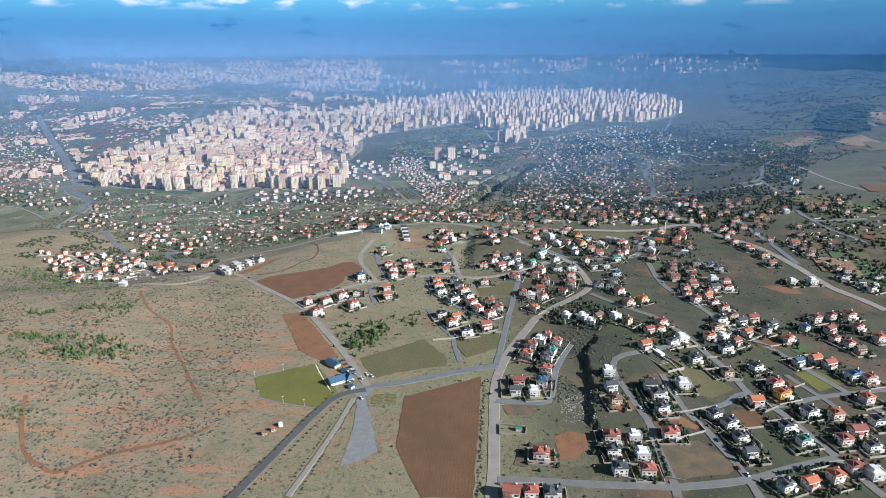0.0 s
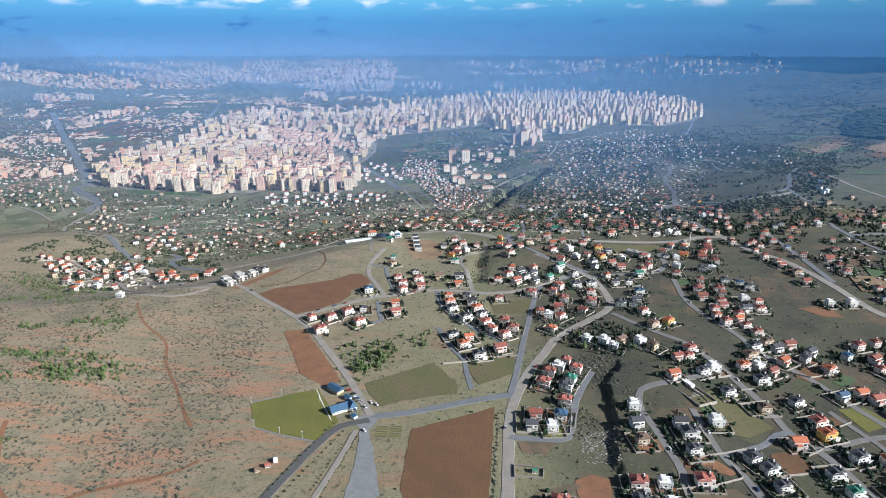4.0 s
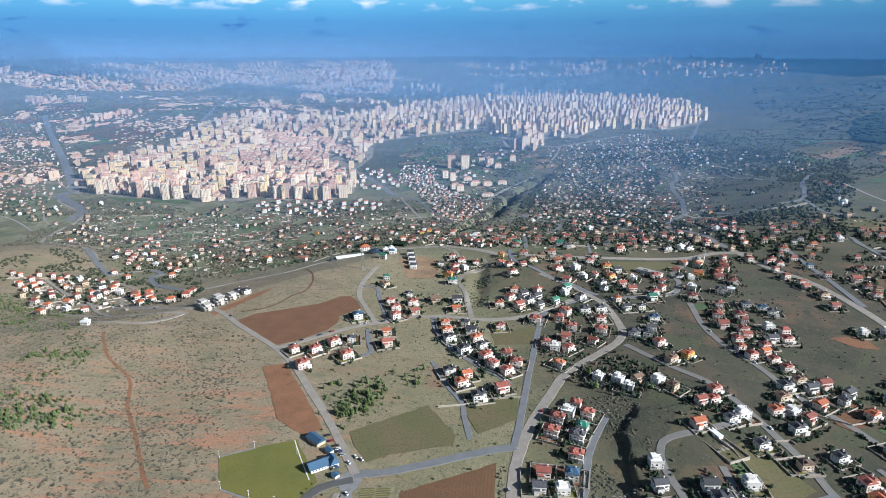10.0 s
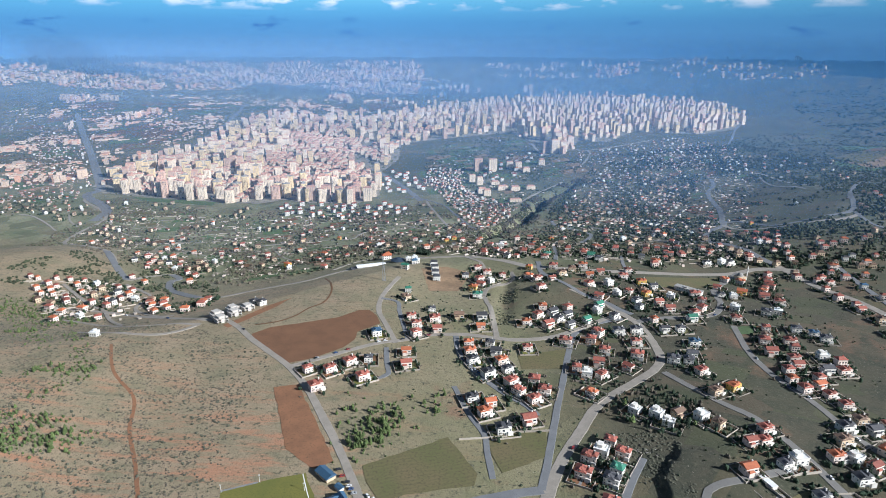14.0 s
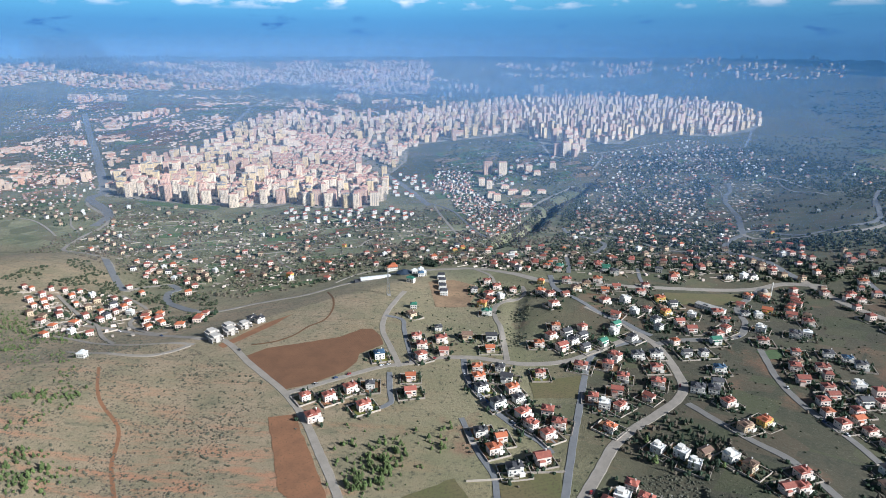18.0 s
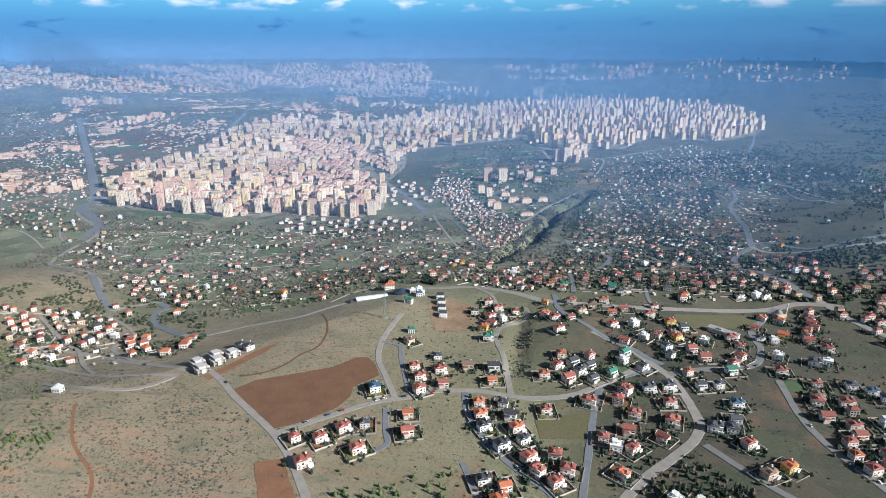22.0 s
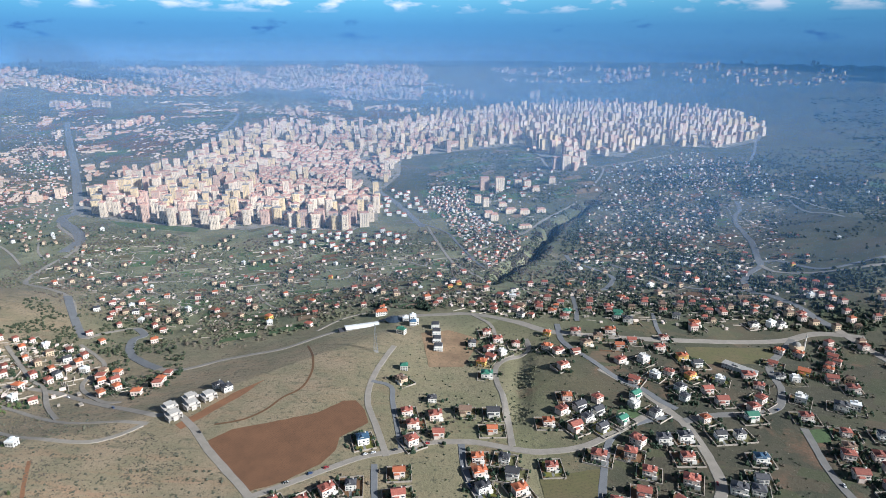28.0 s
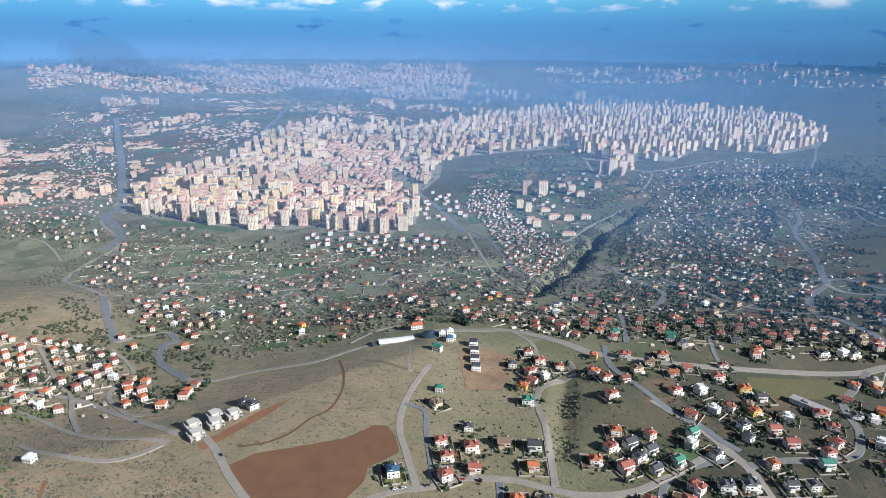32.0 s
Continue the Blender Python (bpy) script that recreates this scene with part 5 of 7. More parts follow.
PLOTS = ((20, 19), (24, 20), (19, 24))
FENCES = [fence_mesh(w, d) for w, d in PLOTS]
CROWD = {}
LAWNS = [[lawn_mesh(*PLOTS[k], mat, k * 5 + j) for j, mat in enumerate((MEADOW, SOIL_B, LAWN, RED))] for k in range(3)]
for street, rows in HOUSES.items():
    for n_row, row in enumerate(rows):
        kind, x, y = row.split()
        x, y = float(x), float(y)
        if any((x - px) ** 2 + (y - py) ** 2 < 121 for px, py, _ in BUILT):
            continue
        clear, bearing = road_near(x, y)
        rng = random.Random(row)
        turn = bearing % 90 - (90 if bearing % 90 > 45 else 0) + rng.uniform(-3, 3)
        if kind == "w" and street.startswith(("valley", "suburb")):
            kind = rng.choice("wttro")
        form = 2 if kind == "w" else rng.choice((0, 1, 3, 3))
        z = settle(x, y, 4) + 0.4
        if y > 1330:
            far = ("cottage", kind, 2 if form == 2 else rng.choice((0, 2)))
            CROWD.setdefault(kind, []).append((far, build_cottage, pose(x, y, z, 0, 0, turn) @ Matrix.Scale(rng.uniform(0.78, 1.05), 4)))
            BUILT.append((x, y, 8.0))
            continue
        size = rng.uniform(0.88, 1.12)
        modest = street.startswith(("hamlet", "rim_north", "valley", "suburb"))
        ob = put(("cottage", kind, 0 if form == 1 else 2) if modest else ("house", kind, form), lambda: build_cottage(kind, 0 if form == 1 else 2) if modest else build_house(kind, form), pose(x, y, z, 0, 0, turn))
        ob.matrix_basis = pose(x, y, z, 0, 0, turn) @ Matrix.Scale((0.98 if modest else 0.82) * size, 4)
        says = ROOFS[kind][2]
        tagged(ob, f"two-storey {'gabled' if form == 1 else 'white'} villa with {says}", "house", "villas of the hill suburb")
        BUILT.append((x, y, 8.0))
        if rng.random() < (0.3 if modest else 0.74):
            wall = tagged(new("garden_wall", FENCES[n_row % 3]), "low pale masonry wall round a villa's plot", "garden wall", "plot walls")
            wall.matrix_basis = pose(x, y, z - 0.3, 0, 0, turn)
            part("garden", LAWNS[n_row % 3][rng.choice((0, 0, 0, 1, 1, 2, 3))], None, wall, "small garden plot with shrubs")


# ---- walls along the plots ----
WALLS = (
    [(44, 418), (65, 414), (63, 404), (43, 405), (44, 418)],
    [(235, 515), (262, 519), (264, 515)],
    [(238, 500), (243, 480), (265, 482)],
    [(179, 423), (202, 430), (217, 436)],
    [(223, 407), (252, 412)],
    [(153, 394), (181, 398), (203, 405), (200, 416)],
    [(218, 369), (237, 374)],
    [(257, 387), (258, 377), (282, 384)],
    [(303, 554), (324, 543), (356, 552)],
    [(254, 414), (290, 418)],
    [(202, 519), (211, 504), (216, 475), (216, 464)],
    [(259, 445), (263, 432), (278, 440)],
    [(326, 505), (337, 509), (354, 519)],
    [(307, 469), (320, 475)],
    [(11, 575), (61, 581)],
    [(-11, 565), (27, 571)],
    [(51, 483), (49, 457), (91, 455), (97, 483)],
    [(63, 387), (61, 372), (81, 370), (82, 385)],
    [(123, 407), (123, 355), (140, 349)],
    [(158, 391), (154, 354), (167, 350)],
    [(286, 503), (304, 484)],
    [(264, 502), (238, 496)],
)
for n_wall, points in enumerate(WALLS):
    bm = bmesh.new()
    for (x0, y0), (x1, y1) in zip(points, points[1:]):
        run = math.hypot(x1 - x0, y1 - y0)
        n = max(1, int(run / 6))
        ux, uy = (y1 - y0) / run * 0.2, (x0 - x1) / run * 0.2
        for k in range(n):
            ax, ay, bx, by = (x0 + (x1 - x0) * k / n, y0 + (y1 - y0) * k / n, x0 + (x1 - x0) * (k + 1) / n, y0 + (y1 - y0) * (k + 1) / n)
            za, zb = ground(ax, ay), ground(bx, by)
            foot = [(ax - ux, ay - uy), (bx - ux, by - uy), (bx + ux, by + uy), (ax + ux, ay + uy)]
            tops = (za, zb, zb, za)
            solid(bm, [(x, y, z - 1.0) for (x, y), z in zip(foot, tops)][::-1], [(x, y, z + 1.7) for (x, y), z in zip(foot, tops)][::-1])
    bmesh.ops.recalc_face_normals(bm, faces=bm.faces[:])
    tagged(new("boundary_wall", mesh_of("boundary_wall", bm, WALL_T)), "pale masonry wall along the edge of a plot", "wall", "boundary walls")


# ---- smaller houses of the valley and the further suburb ----
def build_row_block(kind, form):
    """A low apartment block of four storeys with a tiled roof."""
    w, d, h = 15.0, 9.5, 9.0 + 3 * form
    bm = bmesh.new()
    box(bm, -w / 2, w / 2, -d / 2, d / 2, -2.5, h)
    for z in np.arange(1.0, h - 1.5, 3.0):
        for x in np.arange(-w / 2 + 1.8, w / 2 - 1, 3.0):
            box(bm, x - 0.7, x + 0.7, -d / 2 - 0.06, -d / 2 + 0.02, z, z + 1.4, 1)
        for y in (-2.5, 2.5):
            box(bm, w / 2 - 0.02, w / 2 + 0.06, y - 0.7, y + 0.7, z, z + 1.4, 1)
    block = new("apartment_block", mesh_of("apartment_block", bm, (PAINT, GLASS)))
    bm = bmesh.new()
    hip_roof(bm, -w / 2, w / 2, -d / 2, d / 2, h, 2.6)
    part("roof", bm, ROOFS[kind][0], block)
    return block


def build_shed(kind, form):
    w, d, h = (26.0, 15.0)[form % 2], 11.0, 5.0
    bm = bmesh.new()
    box(bm, -w / 2, w / 2, -d / 2, d / 2, -2.5, h)
    for x in np.arange(-w / 2 + 3, w / 2 - 2, 6):
        box(bm, x - 1.6, x + 1.6, -d / 2 - 0.06, -d / 2 + 0.02, 2.6, 4.0, 1)
    shed = new("works_hall", mesh_of("works_hall", bm, (PAINT, GLASS)))
    bm = bmesh.new()
    gable_roof(bm, -w / 2, w / 2, -d / 2, d / 2, h, 3.0)
    part("roof", bm, ROOFS[kind][0], shed)
    return shed


CELLS = {}


def claim(x, y, r):
    """Takes a free spot of that radius, or refuses it."""
    cx, cy = int(x // 40), int(y // 40)
    for a in (cx - 1, cx, cx + 1):
        for b in (cy - 1, cy, cy + 1):
            if any((x - px) ** 2 + (y - py) ** 2 < (r + pr) ** 2 for px, py, pr in CELLS.get((a, b), ())):
                return False
    CELLS.setdefault((cx, cy), []).append((x, y, r))
    return True


for x, y, r in BUILT:
    CELLS.setdefault((int(x // 40), int(y // 40)), []).append((x, y, r))
KEEP = [tuple(map(float, s.split())) for s in ("-92 485 22", "-104 515 14", "-82 476 8", "-61 965 34", "-160 1003 40", "-124 1017 22", "-104 965 12", "-128 914 12", "268 902 30", "361 975 16",
                                              "204 510 26", "-285 790 46", "-262 812 30", "-135 413 12")]
for x, y, r in KEEP:
    for k in range(int(r // 8) + 1):
        CELLS.setdefault((int(x // 40), int(y // 40)), []).append((x, y, r))
SETTLERS = {"village": ("rrrotdwo", (0, 0, 2), "small village house with a tiled roof", build_cottage, 6.0), "garden": ("wrrtotr", (1, 1, 0), "small whitewashed garden house among trees", build_cottage, 6.0),
            "suburb": ("rrdrtdwrto", (0, 2, 2), "detached two-storey house in a walled garden", build_cottage, 7.0), "row": ("rror", (0, 1), "low apartment block with a red tiled roof", build_row_block, 9.0),
            "shed": ("wwrbo", (0, 1), "long pale industrial hall", build_shed, 12.0)}
LOOP = [(668, 2061), (792, 1777), (809, 1541), (730, 1379), (681, 1306), (554, 1278), (469, 1332), (520, 1700)]
for zone, (gap, sort, poly) in ZONES.items():
    kinds, forms, says, builder, radius = SETTLERS[sort]
    rng = random.Random(zone)
    xs, ys = [p[0] for p in poly], [p[1] for p in poly]
    for gx in np.arange(min(xs), max(xs), gap):
        for gy in np.arange(min(ys), max(ys), gap):
            x, y = gx + rng.uniform(-0.42, 0.42) * gap, gy + rng.uniform(-0.42, 0.42) * gap
            lonely = 0.12 if sort != "garden" else 0.20
            if rng.random() < lonely + (0.35 if sort == "shed" and noise.noise((gx * 0.004, gy * 0.004, 5)) < 0.1 else 0) or not inside(x, y, poly):
                continue
            clear, bearing = road_near(x, y)
            if sort == "suburb" and inside(x, y, LOOP) and rng.random() < 0.93:
                continue
            if clear < radius * 0.95 or abs(x - gorge_x(y)) < 30 and 1250 < y < 2000:
                continue
            if not claim(x, y, radius):
                continue
            kind, form = rng.choice(kinds), rng.choice(forms)
            turn = (bearing if clear < 60 else 25 + 40 * noise.noise((x * 0.004, y * 0.004, 0))) + rng.choice((0, 90, 180)) + rng.uniform(-6, 6)
            turn = (turn + 45) % 90 - 45
            key, m = (sort if builder is not build_cottage else "cottage", kind, form), pose(x, y, settle(x, y, 4) + 0.5, 0, 0, turn)
            if y > 1120:
                m = m @ Matrix.Scale(rng.uniform(0.62, 0.88), 4)
            if y > 1120 or sort == "shed":
                CROWD.setdefault(kind, []).append((key, builder, m))
                continue
            ob = put(key, lambda: builder(kind, form), m)
            roof_says = ROOFS[kind][2].split(" and ")[0]
            tagged(ob, f"{says.split(' with ')[0]} with {roof_says}", "cottage" if builder is build_cottage else "building", zone.replace("_", " ") + " houses")


def joined_copies(name, rows, label):
    """Far houses of one roof colour in one mesh: key, builder, pose."""
    shapes, mats = {}, []
    verts, tris, idx, base = [], [], [], 0
    for key, builder, m in rows:
        if key not in shapes:
            whole = builder(key[1], key[2])
            bits = []
            for ob in (whole, *whole.children):
                me = ob.data
                me.calc_loop_triangles()
                v = np.array([p.co[:] for p in me.vertices])
                t = np.array([q.vertices[:] for q in me.loop_triangles])
                for mat in me.materials:
                    if mat not in mats:
                        mats.append(mat)
                bits.append((v, t, np.array([mats.index(me.materials[q.material_index]) for q in me.loop_triangles])))
            for ob in (*whole.children, whole):
                bpy.data.objects.remove(ob)
            shapes[key] = bits
        turn, off = np.array(m.to_3x3()), np.array(m.translation)
        for v, t, i in shapes[key]:
            verts.append(v @ turn.T + off)
            tris.append(t + base)
            idx.append(i)
            base += len(v)
    me = raw_mesh(name, np.concatenate(verts), np.concatenate(tris), mats, np.concatenate(idx))
    return tagged(new(name, me), label, "houses", kind="stuff")


for kind, rows in CROWD.items():
    joined_copies("far_houses_" + {"r": "red", "o": "orange", "t": "brown", "d": "dark", "w": "white", "g": "green", "b": "blue", "y": "ochre"}[kind], rows, "many small far houses with " + ROOFS[kind][2])


def joined_boxes(name, rows, mat, label, windows=True, roof=0.05, tiles=TILE_R):
    """Many far blocks in one mesh: x, y, z, turn, width, depth, height."""
    r = np.array(rows, float)
    c = np.array([(-1, -1, 0), (1, -1, 0), (1, 1, 0), (-1, 1, 0), (-1, -1, 1), (1, -1, 1), (1, 1, 1), (-1, 1, 1)], float)
    t = np.array([(4, 5, 6), (4, 6, 7), (0, 1, 5), (0, 5, 4), (1, 2, 6), (1, 6, 5), (2, 3, 7), (2, 7, 6), (3, 0, 4), (3, 4, 7)])
    shapes = [(r, c, 0)]
    if windows:
        for off in (-0.45, 0.0, 0.45):
            q = c * (0.05, 1.012, 0.92) + (off, 0, 0.04)
            shapes.append((r, q, 1))
            q = c * (1.012, 0.05, 0.92) + (0, off, 0.04)
            shapes.append((r, q, 1))
        shapes.append((r, c * (1.04 - roof, 1.04 - roof, roof) + (0, 0, 1.0), 2))
    verts, tris, idx = [], [], []
    base = 0
    for rr, q, m in shapes:
        p = q[None] * np.stack([rr[:, 4] / 2, rr[:, 5] / 2, rr[:, 6]], -1)[:, None]
        co, si = np.cos(rr[:, 3])[:, None], np.sin(rr[:, 3])[:, None]
        v = np.stack([p[..., 0] * co - p[..., 1] * si + rr[:, 0, None], p[..., 0] * si + p[..., 1] * co + rr[:, 1, None], p[..., 2] + rr[:, 2, None]], -1)
        verts.append(v.reshape(-1, 3))
        tris.append((t[None] + 8 * np.arange(len(rr))[:, None, None] + base).reshape(-1, 3))
        idx.append(np.full(len(rr) * 10, m))
        base += 8 * len(rr)
    me = raw_mesh(name, np.concatenate(verts), np.concatenate(tris), [mat, BAND, tiles], np.concatenate(idx))
    return tagged(new(name, me), label, "buildings", kind="stuff")


# ---- garden plots and lanes of the valley ----
VALE = [(-860, 1280), (-560, 1110), (-330, 1000), (-140, 1095), (-20, 1090), (20, 1250), (-60, 1450), (-160, 1600), (-620, 1520), (-900, 1600)]
MIDLAND = [(-60, 1560), (-120, 1850), (-200, 2150), (-140, 2460), (100, 2540), (200, 2380), (250, 2230), (330, 2130), (190, 1870), (90, 1640)]
WESTLAND = [(-1120, 1640), (-1200, 2000), (-1700, 2700), (-2200, 3300), (-2500, 3300), (-1900, 2200), (-1350, 1600)]
BEYOND = [(-1160, 2300), (-1240, 3000), (-900, 3200), (-560, 3250), (-450, 3700), (-1100, 3800), (-2100, 3400), (-1600, 2700)]
EASTLAND = [(820, 1500), (1000, 1900), (1300, 2400), (1900, 2600), (2400, 2400), (1700, 1700), (1200, 1300), (900, 1200)]
SUBURB = [(160, 1500), (330, 2100), (700, 2300), (760, 1900), (560, 1450), (480, 1180), (250, 1100), (120, 1250)]
RIGHT_EDGE = [(520, 640), (500, 900), (620, 1000), (700, 1200), (900, 1150), (800, 700)]
GREEN, OLIVE, DUG, PALE_PLOT = (VALE_GREEN, "green winter vegetable plots"), (MEADOW, "short olive meadow plots"), (SOIL_B, "dark dug garden plots"), (SAND, "bare pale earth plots")
rng = random.Random(404)
PLOT_ROWS = {}
for poly, count, wide, choice in ((VALE, 130, (8, 26), (GREEN, GREEN, OLIVE, DUG, PALE_PLOT)), (MIDLAND, 90, (12, 46), (GREEN, GREEN, GREEN, OLIVE, PALE_PLOT)), (WESTLAND, 90, (16, 60), (GREEN, OLIVE, DUG, PALE_PLOT)),
                                  (BEYOND, 70, (25, 90), (GREEN, DUG, DUG, OLIVE)), (EASTLAND, 45, (30, 110), (OLIVE, DUG, GREEN, PALE_PLOT)), (SUBURB, 110, (8, 22), (GREEN, OLIVE, DUG, DUG, PALE_PLOT)), (RIGHT_EDGE, 26, (14, 40), (DUG, GREEN, OLIVE, PALE_PLOT))):
    xs, ys = [p[0] for p in poly], [p[1] for p in poly]
    made = 0
    while made < count:
        x, y = rng.uniform(min(xs), max(xs)), rng.uniform(min(ys), max(ys))
        w = rng.uniform(*wide)
        d = w * rng.uniform(0.4, 0.8)
        if not inside(x, y, poly) or road_near(x, y)[0] < 0.55 * (w + d):
            continue
        a = radians(20 + 60 * noise.noise((x * 0.003, y * 0.003, 7)))
        PLOT_ROWS.setdefault(rng.choice(choice), []).append([(x + u * w * math.cos(a) - v * d * math.sin(a), y + u * w * math.sin(a) + v * d * math.cos(a)) for u, v in ((-1, -1), (1, -rng.uniform(0.6, 1)), (rng.uniform(0.7, 1), 1), (-1, rng.uniform(0.6, 1)))])
        made += 1
n_plot = 0
for (mat, says), quads in PLOT_ROWS.items():
    verts, tris = [], []
    for a, b, c, d in quads:
        base, n_plot, m = len(verts), n_plot + 1, 7
        for i in range(m):
            for j in range(m):
                u, v = i / (m - 1), j / (m - 1)
                x = (a[0] * (1 - u) + b[0] * u) * (1 - v) + (d[0] * (1 - u) + c[0] * u) * v + rng.uniform(-0.5, 0.5)
                y = (a[1] * (1 - u) + b[1] * u) * (1 - v) + (d[1] * (1 - u) + c[1] * u) * v + rng.uniform(-0.5, 0.5)
                verts.append((x, y, ground(x, y) + 0.35 + 0.0025 * n_plot))
        for i in range(m - 1):
            for j in range(m - 1):
                k = base + i * m + j
                tris += [(k, k + m, k + m + 1), (k, k + m + 1, k + 1)]
    tagged(new("field", raw_mesh("field", verts, tris, mat)), says, "fields", kind="structure")
for n_lane in range(130):
    land_of = VALE if n_lane < 60 else SUBURB if n_lane < 105 else MIDLAND
    x, y = (rng.uniform(-820, 0), rng.uniform(1040, 1560)) if n_lane < 60 else (rng.uniform(130, 740), rng.uniform(1150, 2250)) if n_lane < 105 else (rng.uniform(-160, 240), rng.uniform(1600, 2450))
    a = radians(rng.choice((15, 100)) + rng.uniform(-25, 25))
    pts = [(x, y)]
    for k in range(rng.randrange(3, 7)):
        a += rng.uniform(-0.35, 0.35)
        pts.append((pts[-1][0] + 24 * math.cos(a), pts[-1][1] + 24 * math.sin(a)))
    pts = [p for p in pts if inside(*p, land_of)]
    if len(pts) > 2:
        tagged(new("lane", ribbon(f"lane{n_lane}", spline(pts), rng.uniform(1.4, 2.6), 0.35, ROAD_G)), "narrow pale lane between garden walls", "lane", kind="structure")


rng = random.Random(91)
bits = []
for poly, count in ((VALE, 520), (SUBURB, 460), (ZONES["west_village"][2], 150), (ZONES["rim_strip"][2], 160), (ZONES["old_quarter"][2], 140), (MIDLAND, 120), (WESTLAND, 160), (RIGHT_EDGE, 60)):
    xs, ys = [p[0] for p in poly], [p[1] for p in poly]
    made = 0
    while made < count:
        x, y = rng.uniform(min(xs), max(xs)), rng.uniform(min(ys), max(ys))
        if not inside(x, y, poly) or road_near(x, y)[0] < 5:
            continue
        a = radians(20 + 60 * noise.noise((x * 0.003, y * 0.003, 7)) + rng.choice((0, 90)) + rng.uniform(-6, 6))
        bits.append((x, y, settle(x, y, 3) - 1.0, a, rng.uniform(6, 22), 0.45, rng.uniform(2.2, 2.8)))
        made += 1
joined_boxes("field_walls", bits, WALL_T, "low pale garden walls between the plots", False)


rng = random.Random(93)
SHEDS = ([], [])
for poly, count in ((VALE, 260), (SUBURB, 520), (ZONES["rim_strip"][2], 200), (ZONES["old_quarter"][2], 260), (MIDLAND, 160), (WESTLAND, 380), (RIGHT_EDGE, 120), (ZONES["north_suburb"][2], 240), (ZONES["west_village"][2], 90)):
    xs, ys = [p[0] for p in poly], [p[1] for p in poly]
    made = 0
    while made < count:
        x, y = rng.uniform(min(xs), max(xs)), rng.uniform(min(ys), max(ys))
        if not inside(x, y, poly) or road_near(x, y)[0] < 4 or noise.noise((x * 0.009, y * 0.009, 4.0)) < rng.uniform(-0.7, 0.3):
            made += rng.random() < 0.02
            continue
        a = radians(20 + 60 * noise.noise((x * 0.003, y * 0.003, 7)) + rng.choice((0, 90)) + rng.uniform(-9, 9))
        rng.choice(SHEDS).append((x, y, settle(x, y, 2) - 0.6, a, rng.uniform(2.5, 6.5), rng.uniform(2.2, 4.0), rng.uniform(2.8, 4.0)))
        made += 1
joined_boxes("garden_sheds", SHEDS[0], WALL_T, "small plain masonry sheds and outbuildings among the gardens", False)
joined_boxes("garden_stores", SHEDS[1], WARM, "small pinkish sheds and outbuildings among the gardens", False)


# ---- the apartment city ----
CITY_A = [(-1112, 1790), (-1040, 1735), (-916, 1708), (-831, 1688), (-751, 1674), (-673, 1660), (-574, 1654), (-524, 1700), (-455, 1669), (-322, 1676), (-279, 1771), (-326, 2028), (-494, 2280), (-617, 2452), (-717, 2820),
          (-883, 3045), (-1073, 2990), (-1120, 2771), (-1113, 2587), (-1110, 2357), (-1150, 2170), (-1165, 1926)]
CITY_M = [(-613, 2452), (-490, 2280), (-328, 2061), (-292, 2253), (-312, 2457), (-156, 2512), (102, 2589), (150, 3329), (146, 3944), (-199, 3516), (-508, 2975), (-775, 3053), (-712, 2820)]
CITY_B = [(106, 2589), (176, 2433), (244, 2365), (266, 2247), (343, 2427), (450, 2411), (588, 2612), (695, 2578), (841, 2561), (1018, 2724), (1118, 2917), (1204, 3212), (1248, 3554), (1118, 3833), (616, 4039), (162, 3944)]
LOW_RISE = [(-645, 1833), (-720, 2121), (-760, 2422), (-764, 2662), (-573, 2618), (-392, 2343), (-291, 2229), (-330, 2028), (-319, 1951), (-517, 1866)]


def tower_shape(w, d):
    """The outline of a tower, with stepped corners."""
    n = 2.2
    return [(-w / 2 + n, -d / 2), (w / 2 - n, -d / 2), (w / 2 - n, -d / 2 + n), (w / 2, -d / 2 + n), (w / 2, d / 2 - n), (w / 2 - n, d / 2 - n),
            (w / 2 - n, d / 2), (-w / 2 + n, d / 2), (-w / 2 + n, d / 2 - n), (-w / 2, d / 2 - n), (-w / 2, -d / 2 + n), (-w / 2 + n, -d / 2 + n)]


TOWERS = ((20.0, 17.0, 38.0), (24.0, 16.0, 34.0), (19.0, 17.0, 45.0))


def build_tower(colour, form):
    w, d, h = TOWERS[form]
    mat = (TOWER_A, TOWER_B, TOWER_C)[colour]
    foot = tower_shape(w, d)
    bm = bmesh.new()
    solid(bm, [(x, y, -3) for x, y in foot], [(x, y, h) for x, y in foot])
    tower = new("apartment_tower", mesh_of("apartment_tower", bm, mat))
    bm = bmesh.new()
    for z in np.arange(2.0, h - 1.5, 3.0):
        for x in np.arange(-w / 2 + 4.0, w / 2 - 3.5, 3.4):
            for s in (-1, 1):
                box(bm, x - 0.6, x + 0.6, s * d / 2 - 0.07, s * d / 2 + 0.07, z, z + 1.4)
        for y in np.arange(-d / 2 + 4.0, d / 2 - 3.5, 3.4):
            for s in (-1, 1):
                box(bm, s * w / 2 - 0.07, s * w / 2 + 0.07, y - 0.6, y + 0.6, z, z + 1.3)
    tagged(part("window_grid", bm, GLASS, tower), kind="stuff")
    bm = bmesh.new()
    box(bm, -w / 2 + 0.6, w / 2 - 0.6, -d / 2 + 2.4, d / 2 - 2.4, h + 0.003, h + 1.2)
    box(bm, -3, 3, -3, 3, h + 1.2, h + 4.2)
    part("roof", bm, ROOF_P if colour != 1 else GREY, tower)
    return tower


